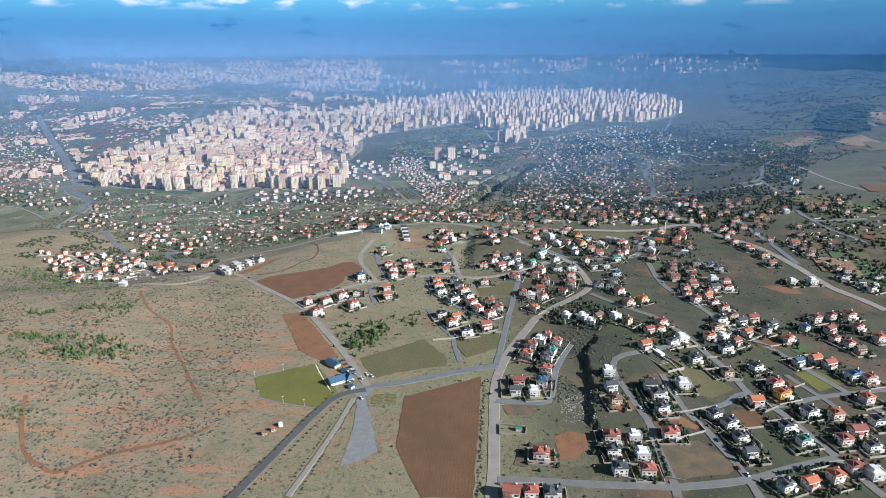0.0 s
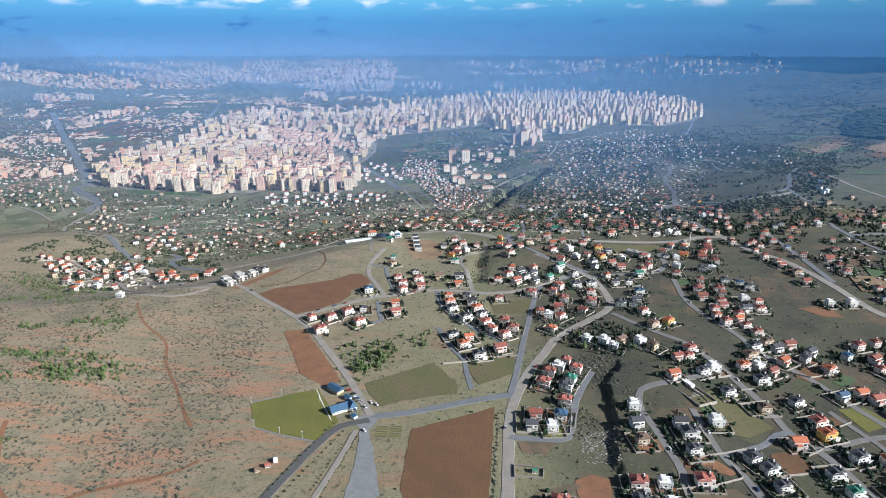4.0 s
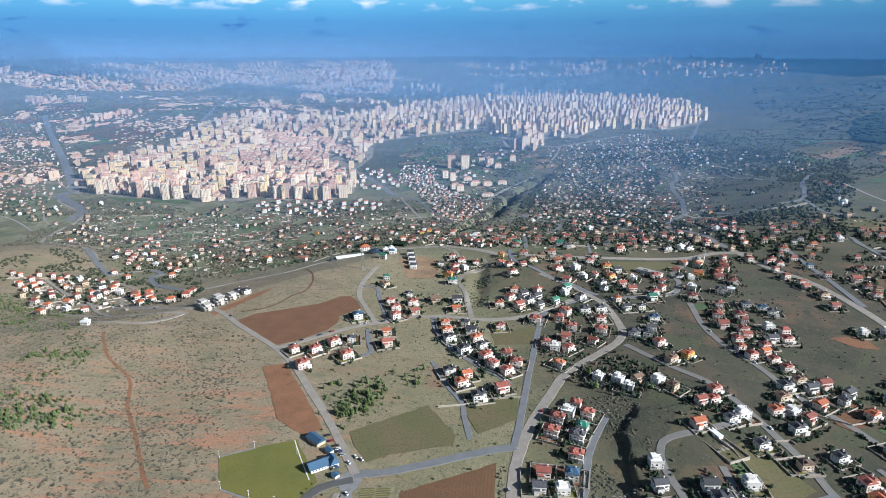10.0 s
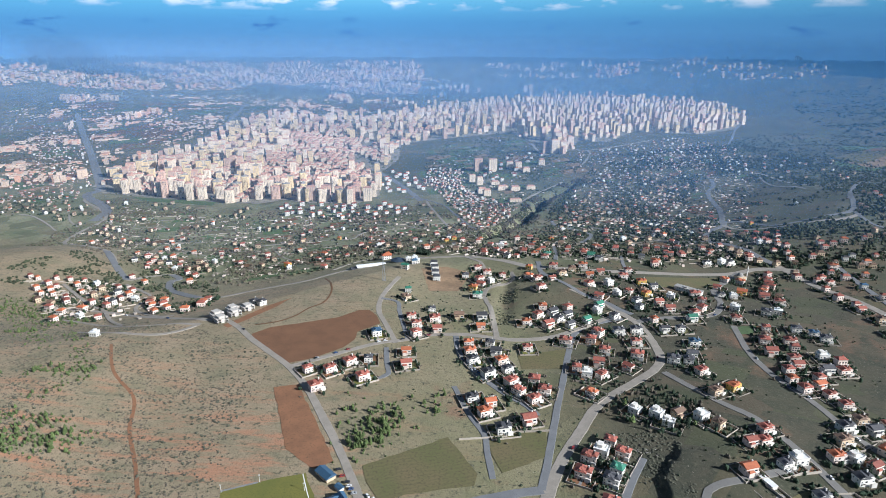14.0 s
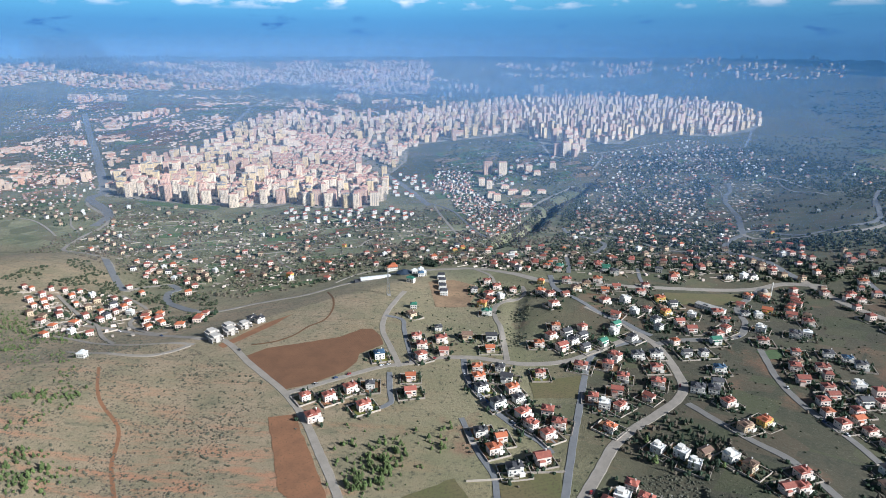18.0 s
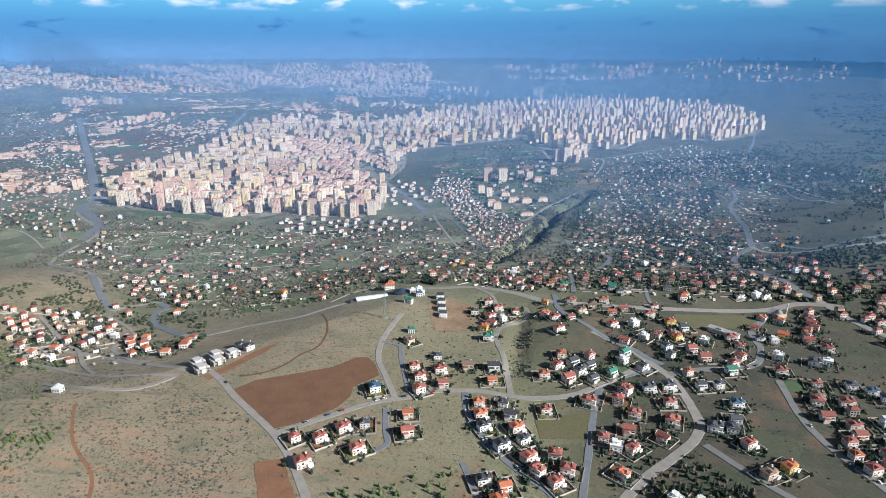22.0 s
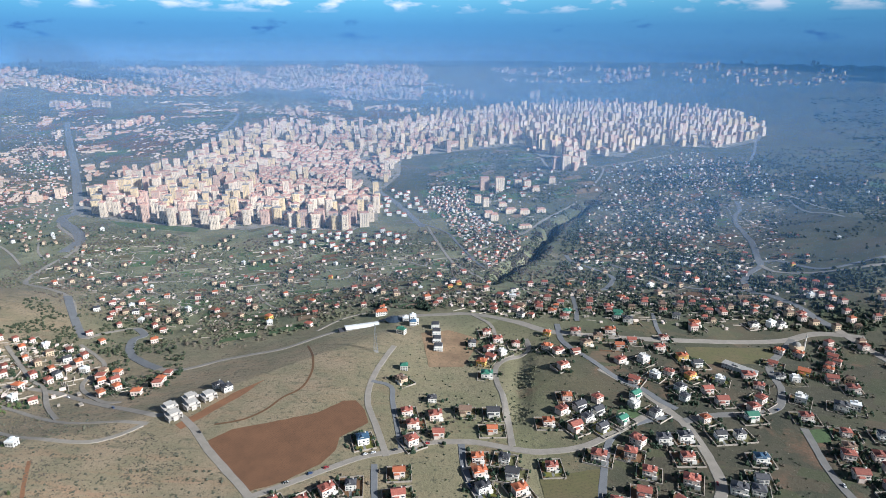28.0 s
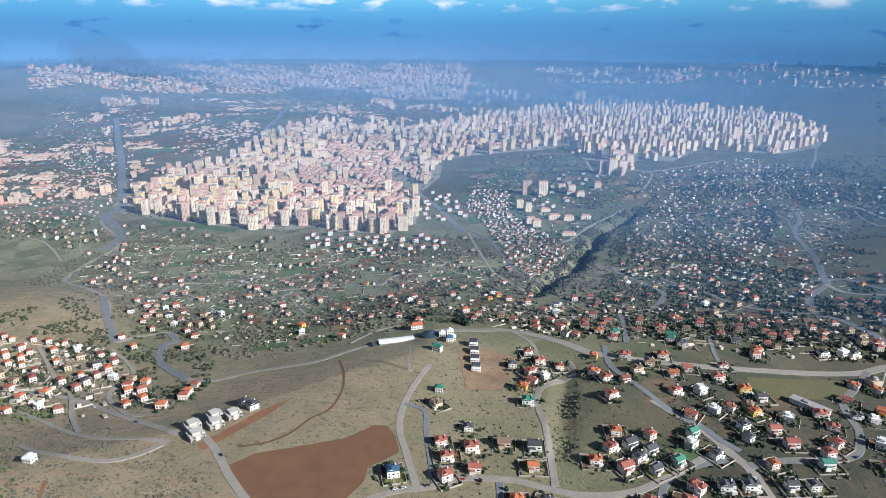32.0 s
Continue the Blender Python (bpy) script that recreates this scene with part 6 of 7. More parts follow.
REST = {0: [], 1: [], 2: [], 3: []}
for n_city, poly in enumerate((CITY_A, CITY_B, CITY_M)):
    tagged(new("city_ground", draped(f"city_ground{n_city}", poly, 0.5 + 0.05 * n_city, CITY_FLOOR, 24.0)), "pale streets and yards between the apartment towers", "ground", kind="structure")
for poly, gap, deep in ((CITY_A, 36, 44), (CITY_M, 37, 56), (CITY_B, 40, 64)):
    rng = random.Random(gap + deep)
    xs, ys = [p[0] for p in poly], [p[1] for p in poly]
    for gx in np.arange(min(xs), max(xs), gap):
        for gy in np.arange(min(ys), max(ys), deep):
            x, y = gx + rng.uniform(-0.24, 0.24) * gap, gy + rng.uniform(-0.42, 0.42) * deep
            if not inside(x, y, poly) or road_near(x, y)[0] < 13 or rng.random() < 0.05:
                continue
            heart = inside(x, y, LOW_RISE) and rng.random() < 0.86
            low = heart or rng.random() < (0.10 if poly is CITY_B else 0.34 if poly is CITY_M else 0.14)
            turn = (28 if poly is CITY_B else 16) + 14 * noise.noise((x * 0.003, y * 0.003, 3.0)) + rng.choice((0, 0, 0, 90))
            colour, form = rng.choice((0, 0, 0, 1, 1, 2)), rng.choice((0, 0, 1, 1, 2))
            z = settle(x, y, 10)
            if poly is CITY_A and y < 1860 and not low:
                ob = put(("tower", colour, form), lambda: build_tower(colour, form), pose(x, y, z, 0, 0, turn))
                tagged(ob, ("tall white", "tall cream", "tall pinkish")[colour] + " apartment tower with rows of windows", "tower", "city towers")
            elif low:
                for dx, dy in itertools.product((-0.26, 0.26), (-0.34, 0.0, 0.34)):
                    if rng.random() < 0.88:
                        px, py = x + dx * gap, y + dy * deep
                        REST[3].append((px, py, settle(px, py, 6) - 1, radians(turn), rng.uniform(11, 17), rng.uniform(9, 13), rng.uniform(8, 16)))
            else:
                w, d, h = TOWERS[form]
                tall, slim = (1.0, 0.84) if poly is CITY_A else (1.0, 0.74) if poly is CITY_M else (1.12, 0.74)
                REST[colour].append((x, y, z - 1, radians(turn), w * slim * rng.uniform(0.85, 1.1), d * slim, h * tall * rng.uniform(0.66, 1.14)))
OUTLIERS = ((-15, 2092, 26, 40), (30, 2082, 26, 42), (85, 2119, 20, 24), (112, 2103, 20, 26), (-1, 1821, 24, 14), (13, 1793, 20, 16), (57, 1865, 30, 12), (92, 1859, 26, 12), (136, 1880, 26, 10), (86, 1731, 34, 8), (215, 2289, 24, 40), (242, 2282, 22, 48), (275, 2298, 22, 38), (265, 2390, 24, 46), (308, 2375, 22, 34), (-32, 1966, 18, 22), (-9, 1929, 16, 24), (135, 2077, 22, 14), (36, 1933, 24, 10), (189, 2154, 20, 18), (-410, 1702, 22, 40), (-448, 1697, 22, 40), (-372, 1693, 22, 40), (-341, 1696, 20, 40), (-301, 1711, 22, 36))
for n_out, (x, y, w, h) in enumerate(OUTLIERS):
    REST[3 if h < 20 else 2 if h == 40 else 0].append((x, y, settle(x, y, 8) - 1, radians(16), w, 14 if w > 20 else 12, h))
joined_boxes("far_white_towers", REST[0], TOWER_A, "rows of white apartment towers of the city", tiles=ROOF_P)
joined_boxes("far_cream_towers", REST[1], TOWER_B, "rows of cream apartment towers of the city", tiles=GREY)
joined_boxes("far_pink_towers", REST[2], TOWER_C, "rows of pinkish apartment towers of the city", tiles=ROOF_P)
joined_boxes("low_blocks", REST[3], TOWER_A, "red-roofed low blocks in the heart of the city", roof=0.24, tiles=ROOF_P)

# the city on the plain beyond, up to the haze
FAR_CITY = {
    "dense": (21, 0.30, (13, 26), [(-2762, 3460), (-2649, 3563), (-2593, 3672), (-2393, 3623), (-1962, 3742), (-1535, 3926), (-1430, 4119), (-1066, 4096), (-766, 3999), (-434, 4050), (-400, 4396), (-480, 4796), (-1235, 4735), (-2305, 4399), (-2856, 4050), (-3076, 3867)]),
    "towers": (44, 0.85, (20, 36), [(-1112, 4270), (-1066, 4096), (-766, 3999), (-434, 4050), (-400, 4396), (-480, 4796), (-1069, 4721)]),
    "sparse": (30, 0.5, (16, 32), [(-387, 3928), (-33, 4110), (-38, 4424), (-400, 4396)]),
    "rows": (29, 0.6, (16, 32), [(-113, 4494), (1007, 4395), (1083, 4751), (-123, 4773)]),
    "thin": (36, 0.5, (14, 32), [(1027, 4488), (1311, 4296), (1811, 4137), (2052, 4114), (2168, 4358), (1996, 4583), (1456, 4801), (1093, 4801)]),
}
rng = random.Random(77)
OUT = {0: [], 1: []}
for quarter, (gap, share, rise, poly) in FAR_CITY.items():
    xs, ys = [p[0] for p in poly], [p[1] for p in poly]
    for gx in np.arange(min(xs), max(xs), gap):
        for gy in np.arange(min(ys), max(ys), gap * 1.5):
            x, y = gx + rng.uniform(-0.5, 0.5) * gap, gy + rng.uniform(-0.7, 0.7) * gap
            open_land = 0.25 if quarter == "dense" else 0.12 if quarter == "towers" else -0.05
            if not inside(x, y, poly) or noise.noise((x * 0.004, y * 0.008, 9.0)) > open_land + rng.uniform(-0.1, 0.2):
                continue
            tall = rng.random() < share
            w, d, h = (rng.uniform(11, 18), rng.uniform(11, 15), rng.uniform(*rise)) if tall else (rng.uniform(10, 26), rng.uniform(9, 15), rng.uniform(4, 10))
            OUT[rng.choice((0, 0, 1))].append((x, y, float(height(x, y)) - 2, radians(14 + rng.choice((0, 90)) + rng.uniform(-15, 15)), w, d, h))
for x, y, w, h in ((-2290, 3420, 14, 34), (-2270, 3425, 14, 34), (-2250, 3428, 14, 32), (-2100, 3480, 16, 32), (-2080, 3485, 16, 34), (-2055, 3490, 16, 30), (-2030, 3496, 16, 32), (250, 4130, 26, 42), (284, 4140, 26, 46)):
    OUT[0].append((x, y, float(height(x, y)) - 2, 0.1, w, 14, h))
joined_boxes("plain_city_pale", OUT[0], FAR_PALE, "distant pale city blocks spread over the plain", False)
joined_boxes("plain_city_pink", OUT[1], FAR_TAN, "distant pinkish city blocks spread over the plain", False)

# works, halls and small estates along the highway, in loose clusters
LAND_W = [(-2500, 3500), (-2300, 2500), (-1500, 1700), (-1180, 1900), (-1190, 2500), (-1160, 3080), (-860, 3150), (-560, 3200), (-300, 3800), (-900, 3980)]
PALE, PINKISH = [], []
for _ in range(620):
    x, y = rng.uniform(-2400, -300), rng.uniform(1650, 3950)
    if not inside(x, y, LAND_W) or noise.noise((x * 0.0022, y * 0.0022, 31.0)) < -0.12:
        continue
    turn, estate = radians(24 + rng.choice((0, 90)) + rng.uniform(-9, 9)), rng.random()
    for k in range(rng.randrange(3, 17)):
        u, v = rng.gauss(0, 46), rng.gauss(0, 15)
        px, py = x + u * math.cos(turn) - v * math.sin(turn), y + u * math.sin(turn) + v * math.cos(turn)
        if road_near(px, py)[0] < 16 or not inside(px, py, LAND_W):
            continue
        if estate < 0.72:
            size = (rng.uniform(7, 14), rng.uniform(6, 10), rng.uniform(3.5, 7))
        elif estate < 0.90:
            size = (rng.uniform(18, 46), rng.uniform(10, 18), rng.uniform(5, 8))
        else:
            size = (rng.uniform(12, 18), rng.uniform(11, 14), rng.uniform(16, 30))
        rng.choice((PALE, PALE, PINKISH)).append((px, py, settle(px, py, 8) - 1, turn + rng.choice((0, 1.571)), *size))
joined_boxes("plain_halls", PALE, FAR_PALE, "pale halls and small houses scattered over the plain", False)
joined_boxes("plain_estates", PINKISH, FAR_TAN, "pinkish halls and small houses scattered over the plain", False)


# ---- trees and scrub ----
def clump(rng, n=9):
    """A small uneven tuft: a squashed ball of a few facets with broken outline."""
    bm = bmesh.new()
    bmesh.ops.create_icosphere(bm, subdivisions=1, radius=1.0)
    for v in bm.verts:
        v.co *= rng.uniform(0.55, 1.25)
        v.co.z = v.co.z * 0.8 + 0.35
    bmesh.ops.triangulate(bm, faces=bm.faces[:])
    bm.verts.index_update()
    verts = np.array([v.co[:] for v in bm.verts])
    tris = np.array([[v.index for v in f.verts] for f in bm.faces])
    bm.free()
    return verts, tris


def scatter(name, spots, mat, label, category, tufts=1, seed=1):
    """Many tufts in one mesh: spots of x, y, size, height."""
    rng = random.Random(seed)
    shapes = [clump(rng) for _ in range(6)]
    verts, tris, base = [], [], 0
    for k, (x, y, s, h) in enumerate(spots):
        z = ground(x, y)
        for t in range(tufts):
            v, f = shapes[rng.randrange(6)]
            a = rng.uniform(0, 6.28)
            ca, sa = math.cos(a), math.sin(a)
            ox, oy, oz, q = (0, 0, 0, 1) if t == 0 else (rng.uniform(-0.7, 0.7) * s, rng.uniform(-0.7, 0.7) * s, rng.uniform(0.0, 0.7) * h, rng.uniform(0.45, 0.75))
            p = v * (s * q, s * q, h * q)
            verts.append(np.stack([p[:, 0] * ca - p[:, 1] * sa + x + ox, p[:, 0] * sa + p[:, 1] * ca + y + oy, p[:, 2] + z + oz - 0.2], -1))
            tris.append(f + base)
            base += len(v)
    me = raw_mesh(name, np.concatenate(verts), np.concatenate(tris), mat)
    return tagged(new(name, me), label, category, kind="stuff")


def free(x, y, gap):
    return road_near(x, y)[0] > gap and not any(inside(x, y, p) for _, p in FIELDS.values())


def spots_in(poly, count, seed, size, rise, gap=1.5, patchy=0.0, scale=0.02):
    rng = random.Random(seed)
    xs, ys = [p[0] for p in poly], [p[1] for p in poly]
    out, tries = [], 0
    while len(out) < count and tries < count * 8:
        tries += 1
        x, y = rng.uniform(min(xs), max(xs)), rng.uniform(min(ys), max(ys))
        if not inside(x, y, poly) or (inside(x, y, LOOP) and rng.random() < 0.9) or noise.noise((x * scale, y * scale, seed)) < patchy * rng.uniform(-0.6, 1.0):
            continue
        if free(x, y, gap):
            s = rng.uniform(*size)
            out.append((x, y, s, s * rng.uniform(*rise)))
    return out


HILL = [(-520, 330), (-200, 330), (-175, 420), (-190, 600), (-200, 680), (-290, 740), (-460, 820), (-700, 860), (-760, 620)]
scatter("hill_scrub", spots_in(HILL, 13000, 3, (0.35, 1.05), (0.6, 1.0), patchy=0.5), SCRUB, "low bare brown scrub on the dry hillside", "scrub", 1, 3)
scatter("hill_bushes", spots_in(HILL, 3200, 4, (0.6, 1.6), (0.7, 1.1), patchy=0.8), HEATH, "dull grey-green bushes on the dry hillside", "scrub", 2, 4)
VALLEY = [(-900, 1250), (-560, 1080), (-330, 960), (-140, 1075), (60, 1060), (250, 1120), (130, 1500), (-160, 1700), (-620, 1560), (-980, 1700)]
scatter("valley_trees", spots_in(VALLEY, 4200, 5, (1.3, 3.0), (0.8, 1.3), patchy=0.25, scale=0.012), ORCHARD, "dark leafless orchard trees filling the valley", "trees", 2, 5)
scatter("valley_bare_trees", spots_in(VALLEY, 3200, 6, (1.4, 3.2), (0.8, 1.3), patchy=0.25, scale=0.012), SCRUB, "bare brown orchard trees of the valley", "trees", 2, 6)
EAST = [(60, 1030), (300, 1060), (420, 1010), (620, 1050), (850, 1400), (1200, 2000), (900, 2350), (400, 2250), (180, 1700)]
scatter("suburb_trees", spots_in(EAST, 8200, 7, (1.4, 3.8), (0.9, 1.5), patchy=0.7, scale=0.012), LEAF, "dark garden trees between the further houses", "trees", 2, 7)
scatter("suburb_bare_trees", spots_in(EAST, 1200, 8, (1.5, 3.2), (0.8, 1.2), patchy=0.2, scale=0.01), SCRUB, "bare brown garden trees between the further houses", "trees", 2, 8)
PLAT = [(-60, 330), (440, 330), (620, 900), (420, 1000), (60, 1000), (-120, 900), (-60, 620), (10, 560)]
scatter("plateau_bushes", spots_in(PLAT, 1300, 9, (0.35, 1.2), (0.7, 1.3), patchy=1.0, gap=2.0), LEAF, "scattered bushes between the plots", "scrub", 2, 9)
WEST = [(-760, 930), (-400, 830), (-330, 900), (-480, 1090), (-700, 1150)]
scatter("hamlet_trees", spots_in(WEST, 900, 10, (1.2, 2.8), (0.9, 1.3)), LEAF, "dark garden trees round the hillside hamlet", "trees", 2, 10)
PLAIN = [(-2100, 2950), (-1100, 1700), (-900, 1500), (-1300, 1500), (-2300, 2700)]
scatter("plain_trees", spots_in(PLAIN, 1800, 11, (2.0, 4.0), (0.8, 1.2), patchy=0.4, scale=0.006), LEAF, "tree rows between the houses of the plain", "trees", 1, 11)
SLOPES = [(1250, 2350), (2000, 1900), (3200, 2300), (3200, 3800), (1750, 3900), (1500, 3200)]
scatter("rim_evergreens", spots_in([(-169, 1107), (-148, 1124), (-89, 1105), (-77, 1057), (-101, 1076), (-127, 1070)], 130, 57, (1.2, 2.2), (1.6, 3.0)), CYPRESS, "tall dark evergreens beside the rim restaurant", "trees", 3, 57)
scatter("midland_trees", spots_in(MIDLAND, 1500, 51, (1.6, 4.0), (0.8, 1.2), patchy=0.6, scale=0.01), LEAF, "dark trees along the lanes below the city", "trees", 2, 51)
scatter("city_trees", spots_in(CITY_A, 700, 52, (2.0, 4.5), (0.8, 1.2), patchy=0.6, scale=0.01) + spots_in(CITY_M, 500, 53, (2.0, 4.5), (0.8, 1.2), patchy=0.6, scale=0.01), LEAF, "dark trees in the yards between the apartment towers", "trees", 1, 52)
scatter("edge_trees", spots_in(RIGHT_EDGE, 900, 54, (1.4, 3.6), (1.0, 1.6), patchy=0.6, scale=0.02), LEAF, "dark trees along the avenue and the railway cutting", "trees", 2, 54)
scatter("far_woods", spots_in(SLOPES, 3600, 41, (3, 9), (0.5, 0.8), patchy=1.0, scale=0.0028) + spots_in([(1520, 2525), (1633, 2650), (1953, 3043), (1797, 2629), (1452, 2102), (1381, 2094), (1326, 2160)], 1700, 44, (8, 17), (0.4, 0.7), patchy=0.3, scale=0.004), CYPRESS, "dark woods in the folds of the far slopes", "woods", 1, 41)
MEADS = [(850, 1500), (1300, 1900), (1500, 2500), (1100, 2600), (700, 2350), (800, 2000)]
scatter("far_hedges", spots_in(MEADS, 1900, 42, (2, 4.5), (0.7, 1.1), patchy=0.9, scale=0.009), LEAF, "dark hedges and copses between the far fields", "trees", 2, 42)
scatter("plain_copses", spots_in(LAND_W, 1500, 43, (2.5, 5.5), (0.6, 0.9), patchy=0.8, scale=0.004), LEAF, "dark tree rows between the works of the plain", "trees", 1, 43)
GORGE = [(-14, 1230), (-2, 1300), (70, 1518), (128, 1757), (205, 1910), (290, 2000), (320, 1980), (240, 1860), (192, 1757), (132, 1518), (60, 1300), (30, 1230)]
scatter("gorge_rocks", spots_in(GORGE, 1700, 12, (1.5, 5.0), (0.6, 1.3), 0.5), ROCK, "dark broken rock of the gorge walls", "rock", 1, 12)
scatter("gorge_trees", spots_in(GORGE, 1500, 19, (1.5, 3.6), (0.8, 1.4), 0.5), LEAF, "dark trees lining the gorge", "trees", 2, 19)
scatter("ravine_thicket", spots_in([(18, 775), (44, 790), (56, 940), (36, 945), (24, 850)], 200, 13, (0.6, 1.5), (0.8, 1.3)), ORCHARD, "dark thicket in the small ravine", "thicket", 3, 13)
scatter("boulders", spots_in([(95, 420), (122, 420), (140, 560), (112, 560)], 260, 14, (0.4, 1.1), (0.5, 0.8)), STONE, "pale boulders strewn under the bank", "rock", 1, 14)

HEDGES = ((206, 499, 214, 467, 1.3), (176, 415, 189, 397, 1.3), (213, 414, 219, 398, 1.3), (215, 398, 218, 370, 1.3), (259, 437, 261, 415, 1.3), (263, 423, 259, 379, 1.3), (271, 405, 278, 399, 1.3), (300, 438, 294, 399, 1.3), (297, 402, 299, 380, 1.3), (290, 515, 294, 483, 1.3), (322, 533, 330, 508, 1.3), (354, 513, 357, 494, 1.3), (292, 466, 289, 442, 1.3), (161, 388, 158, 355, 1.3), (149, 402, 144, 366, 1.3), (231, 506, 236, 525, 1.3), (375, 494, 373, 476, 1.3), (402, 558, 409, 535, 1.3), (234, 356, 276, 368, 1.3), (291, 374, 292, 356, 1.3), (120, 397, 121, 360, 1.3), (164, 461, 163, 429, 1.3), (231, 579, 241, 546, 1.3), (273, 519, 294, 531, 1.3), (296, 438, 284, 442, 1.3))
scatter("bank_scrub", spots_in([(85, 400), (135, 400), (165, 580), (110, 580)], 700, 17, (0.4, 1.3), (0.6, 1.1)), HEATH, "rough scrub on the broken bank", "scrub", 1, 18)
rng = random.Random(67)
bare = []
for x, y, r in BUILT:
    for k in range(rng.choice((3, 5, 7))):
        a, q = rng.uniform(0, 6.28), rng.uniform(7.5, 18)
        p = (x + q * math.cos(a), y + q * math.sin(a))
        if road_near(*p)[0] > 0.8 and all(math.hypot(p[0] - b[0], p[1] - b[1]) > 6.8 for b in BUILT):
            s = rng.uniform(0.8, 1.8)
            bare.append((*p, s, s * rng.uniform(1.0, 1.6)))
scatter("bare_garden_trees", bare, SCRUB, "bare brown fruit trees round the villas", "trees", 3, 67)
rng = random.Random(68)
grove_dark, grove_bare = [], []
for k in range(330):
    x, y = rng.uniform(108, 196), rng.uniform(582, 662)
    if inside(x, y, [(106, 640), (122, 654), (160, 664), (196, 612), (186, 580), (150, 588), (108, 600)]) and road_near(x, y)[0] > 1.2 and all(math.hypot(x - b[0], y - b[1]) > 6.2 for b in BUILT):
        s = rng.uniform(0.8, 1.7)
        rng.choice((grove_dark, grove_bare)).append((x, y, s, s * rng.uniform(1.2, 2.6)))
scatter("grove_evergreens", grove_dark, CYPRESS, "tall dark evergreens round the white villas", "trees", 4, 68)
scatter("grove_bare_trees", grove_bare, SCRUB, "bare tall trees round the white villas", "trees", 4, 69)
rng = random.Random(66)
dark = []
for x, y, r in BUILT:
    for k in range(rng.choice((6, 9, 12, 16)) + (9 if x > 150 else 0)):
        a, q = rng.uniform(0, 6.28), rng.uniform(6.5, 15.5)
        p = (x + q * math.cos(a), y + q * math.sin(a))
        if road_near(*p)[0] > 0.8 and all(math.hypot(p[0] - b[0], p[1] - b[1]) > 6.3 for b in BUILT):
            s = rng.uniform(0.9, 2.0)
            dark.append((*p, s, s * rng.uniform(1.0, 2.2)))
for x0, y0, x1, y1, gap in HEDGES:
    n = int(math.hypot(x1 - x0, y1 - y0) / gap)
    for k in range(n):
        if rng.random() < 0.75:
            s = rng.uniform(0.7, 1.7)
            dark.append((x0 + (x1 - x0) * k / n + rng.uniform(-0.8, 0.8), y0 + (y1 - y0) * k / n + rng.uniform(-0.8, 0.8), s, s * rng.uniform(1.0, 2.0)))
scatter("garden_trees", dark, CYPRESS, "dark evergreen shrubs and trees in the villa gardens", "trees", 3, 66)

rng = random.Random(12)
row_spots = []
for x0, y0, x1, y1, spread, count in ((-374, 521, -308, 538, 16, 150), (-426, 552, -328, 557, 8, 70), (-404, 622, -354, 632, 12, 60), (-452, 605, -425, 612, 6, 30), (-650, 880, -480, 800, 28, 160), (-570, 730, -500, 760, 14, 60), (-84, 572, -84, 572, 44, 110), (-711, 907, -542, 818, 26, 150), (-552, 797, -429, 676, 14, 60), (-456, 749, -357, 630, 10, 50), (-441, 557, -377, 545, 8, 70), (-425, 526, -386, 508, 8, 30), (-363, 430, -334, 427, 10, 30), (-380, 580, -351, 614, 12, 26)):
    for k in range(count):
        t, s = rng.random(), rng.uniform(0.6, 1.25)
        x, y = x0 + (x1 - x0) * t + rng.gauss(0, spread * 0.45), y0 + (y1 - y0) * t + rng.gauss(0, spread * 0.5)
        if free(x, y, 1.5):
            row_spots.append((x, y, s, s * rng.uniform(1.5, 2.4)))
scatter("pine_saplings", row_spots, PINE, "young green pines planted in rows on the slope", "trees", 3, 15)


def line_of(x0, y0, x1, y1, gap, jitter, size, rise, seed):
    rng = random.Random(seed)
    n = max(2, int(math.hypot(x1 - x0, y1 - y0) / gap))
    out = []
    for k in range(n):
        s = rng.uniform(*size)
        out.append((x0 + (x1 - x0) * k / n + rng.uniform(-jitter, jitter), y0 + (y1 - y0) * k / n + rng.uniform(-jitter, jitter), s, s * rise))
    return out


scatter("field_hedge", line_of(37, 488, 30, 420, 1.7, 1.2, (0.5, 1.3), 1.1, 1) + line_of(30, 420, 23, 335, 1.7, 1.2, (0.5, 1.3), 1.1, 2), HEATH, "straggling hedge along the ploughed field", "hedge", 2, 16)
scatter("verge_trees", line_of(-97, 467, -150, 332, 5.5, 0.5, (0.7, 1.1), 1.6, 4) + line_of(-88, 456, -140, 330, 5.5, 0.5, (0.6, 1.0), 1.6, 5) + line_of(-74, 458, -100, 338, 3.0, 0.8, (0.5, 1.0), 1.3, 6) + line_of(-82, 452, -111, 338, 4.0, 0.8, (0.5, 1.0), 1.3, 7), LEAF, "small trees planted along the club road", "trees", 2, 17)


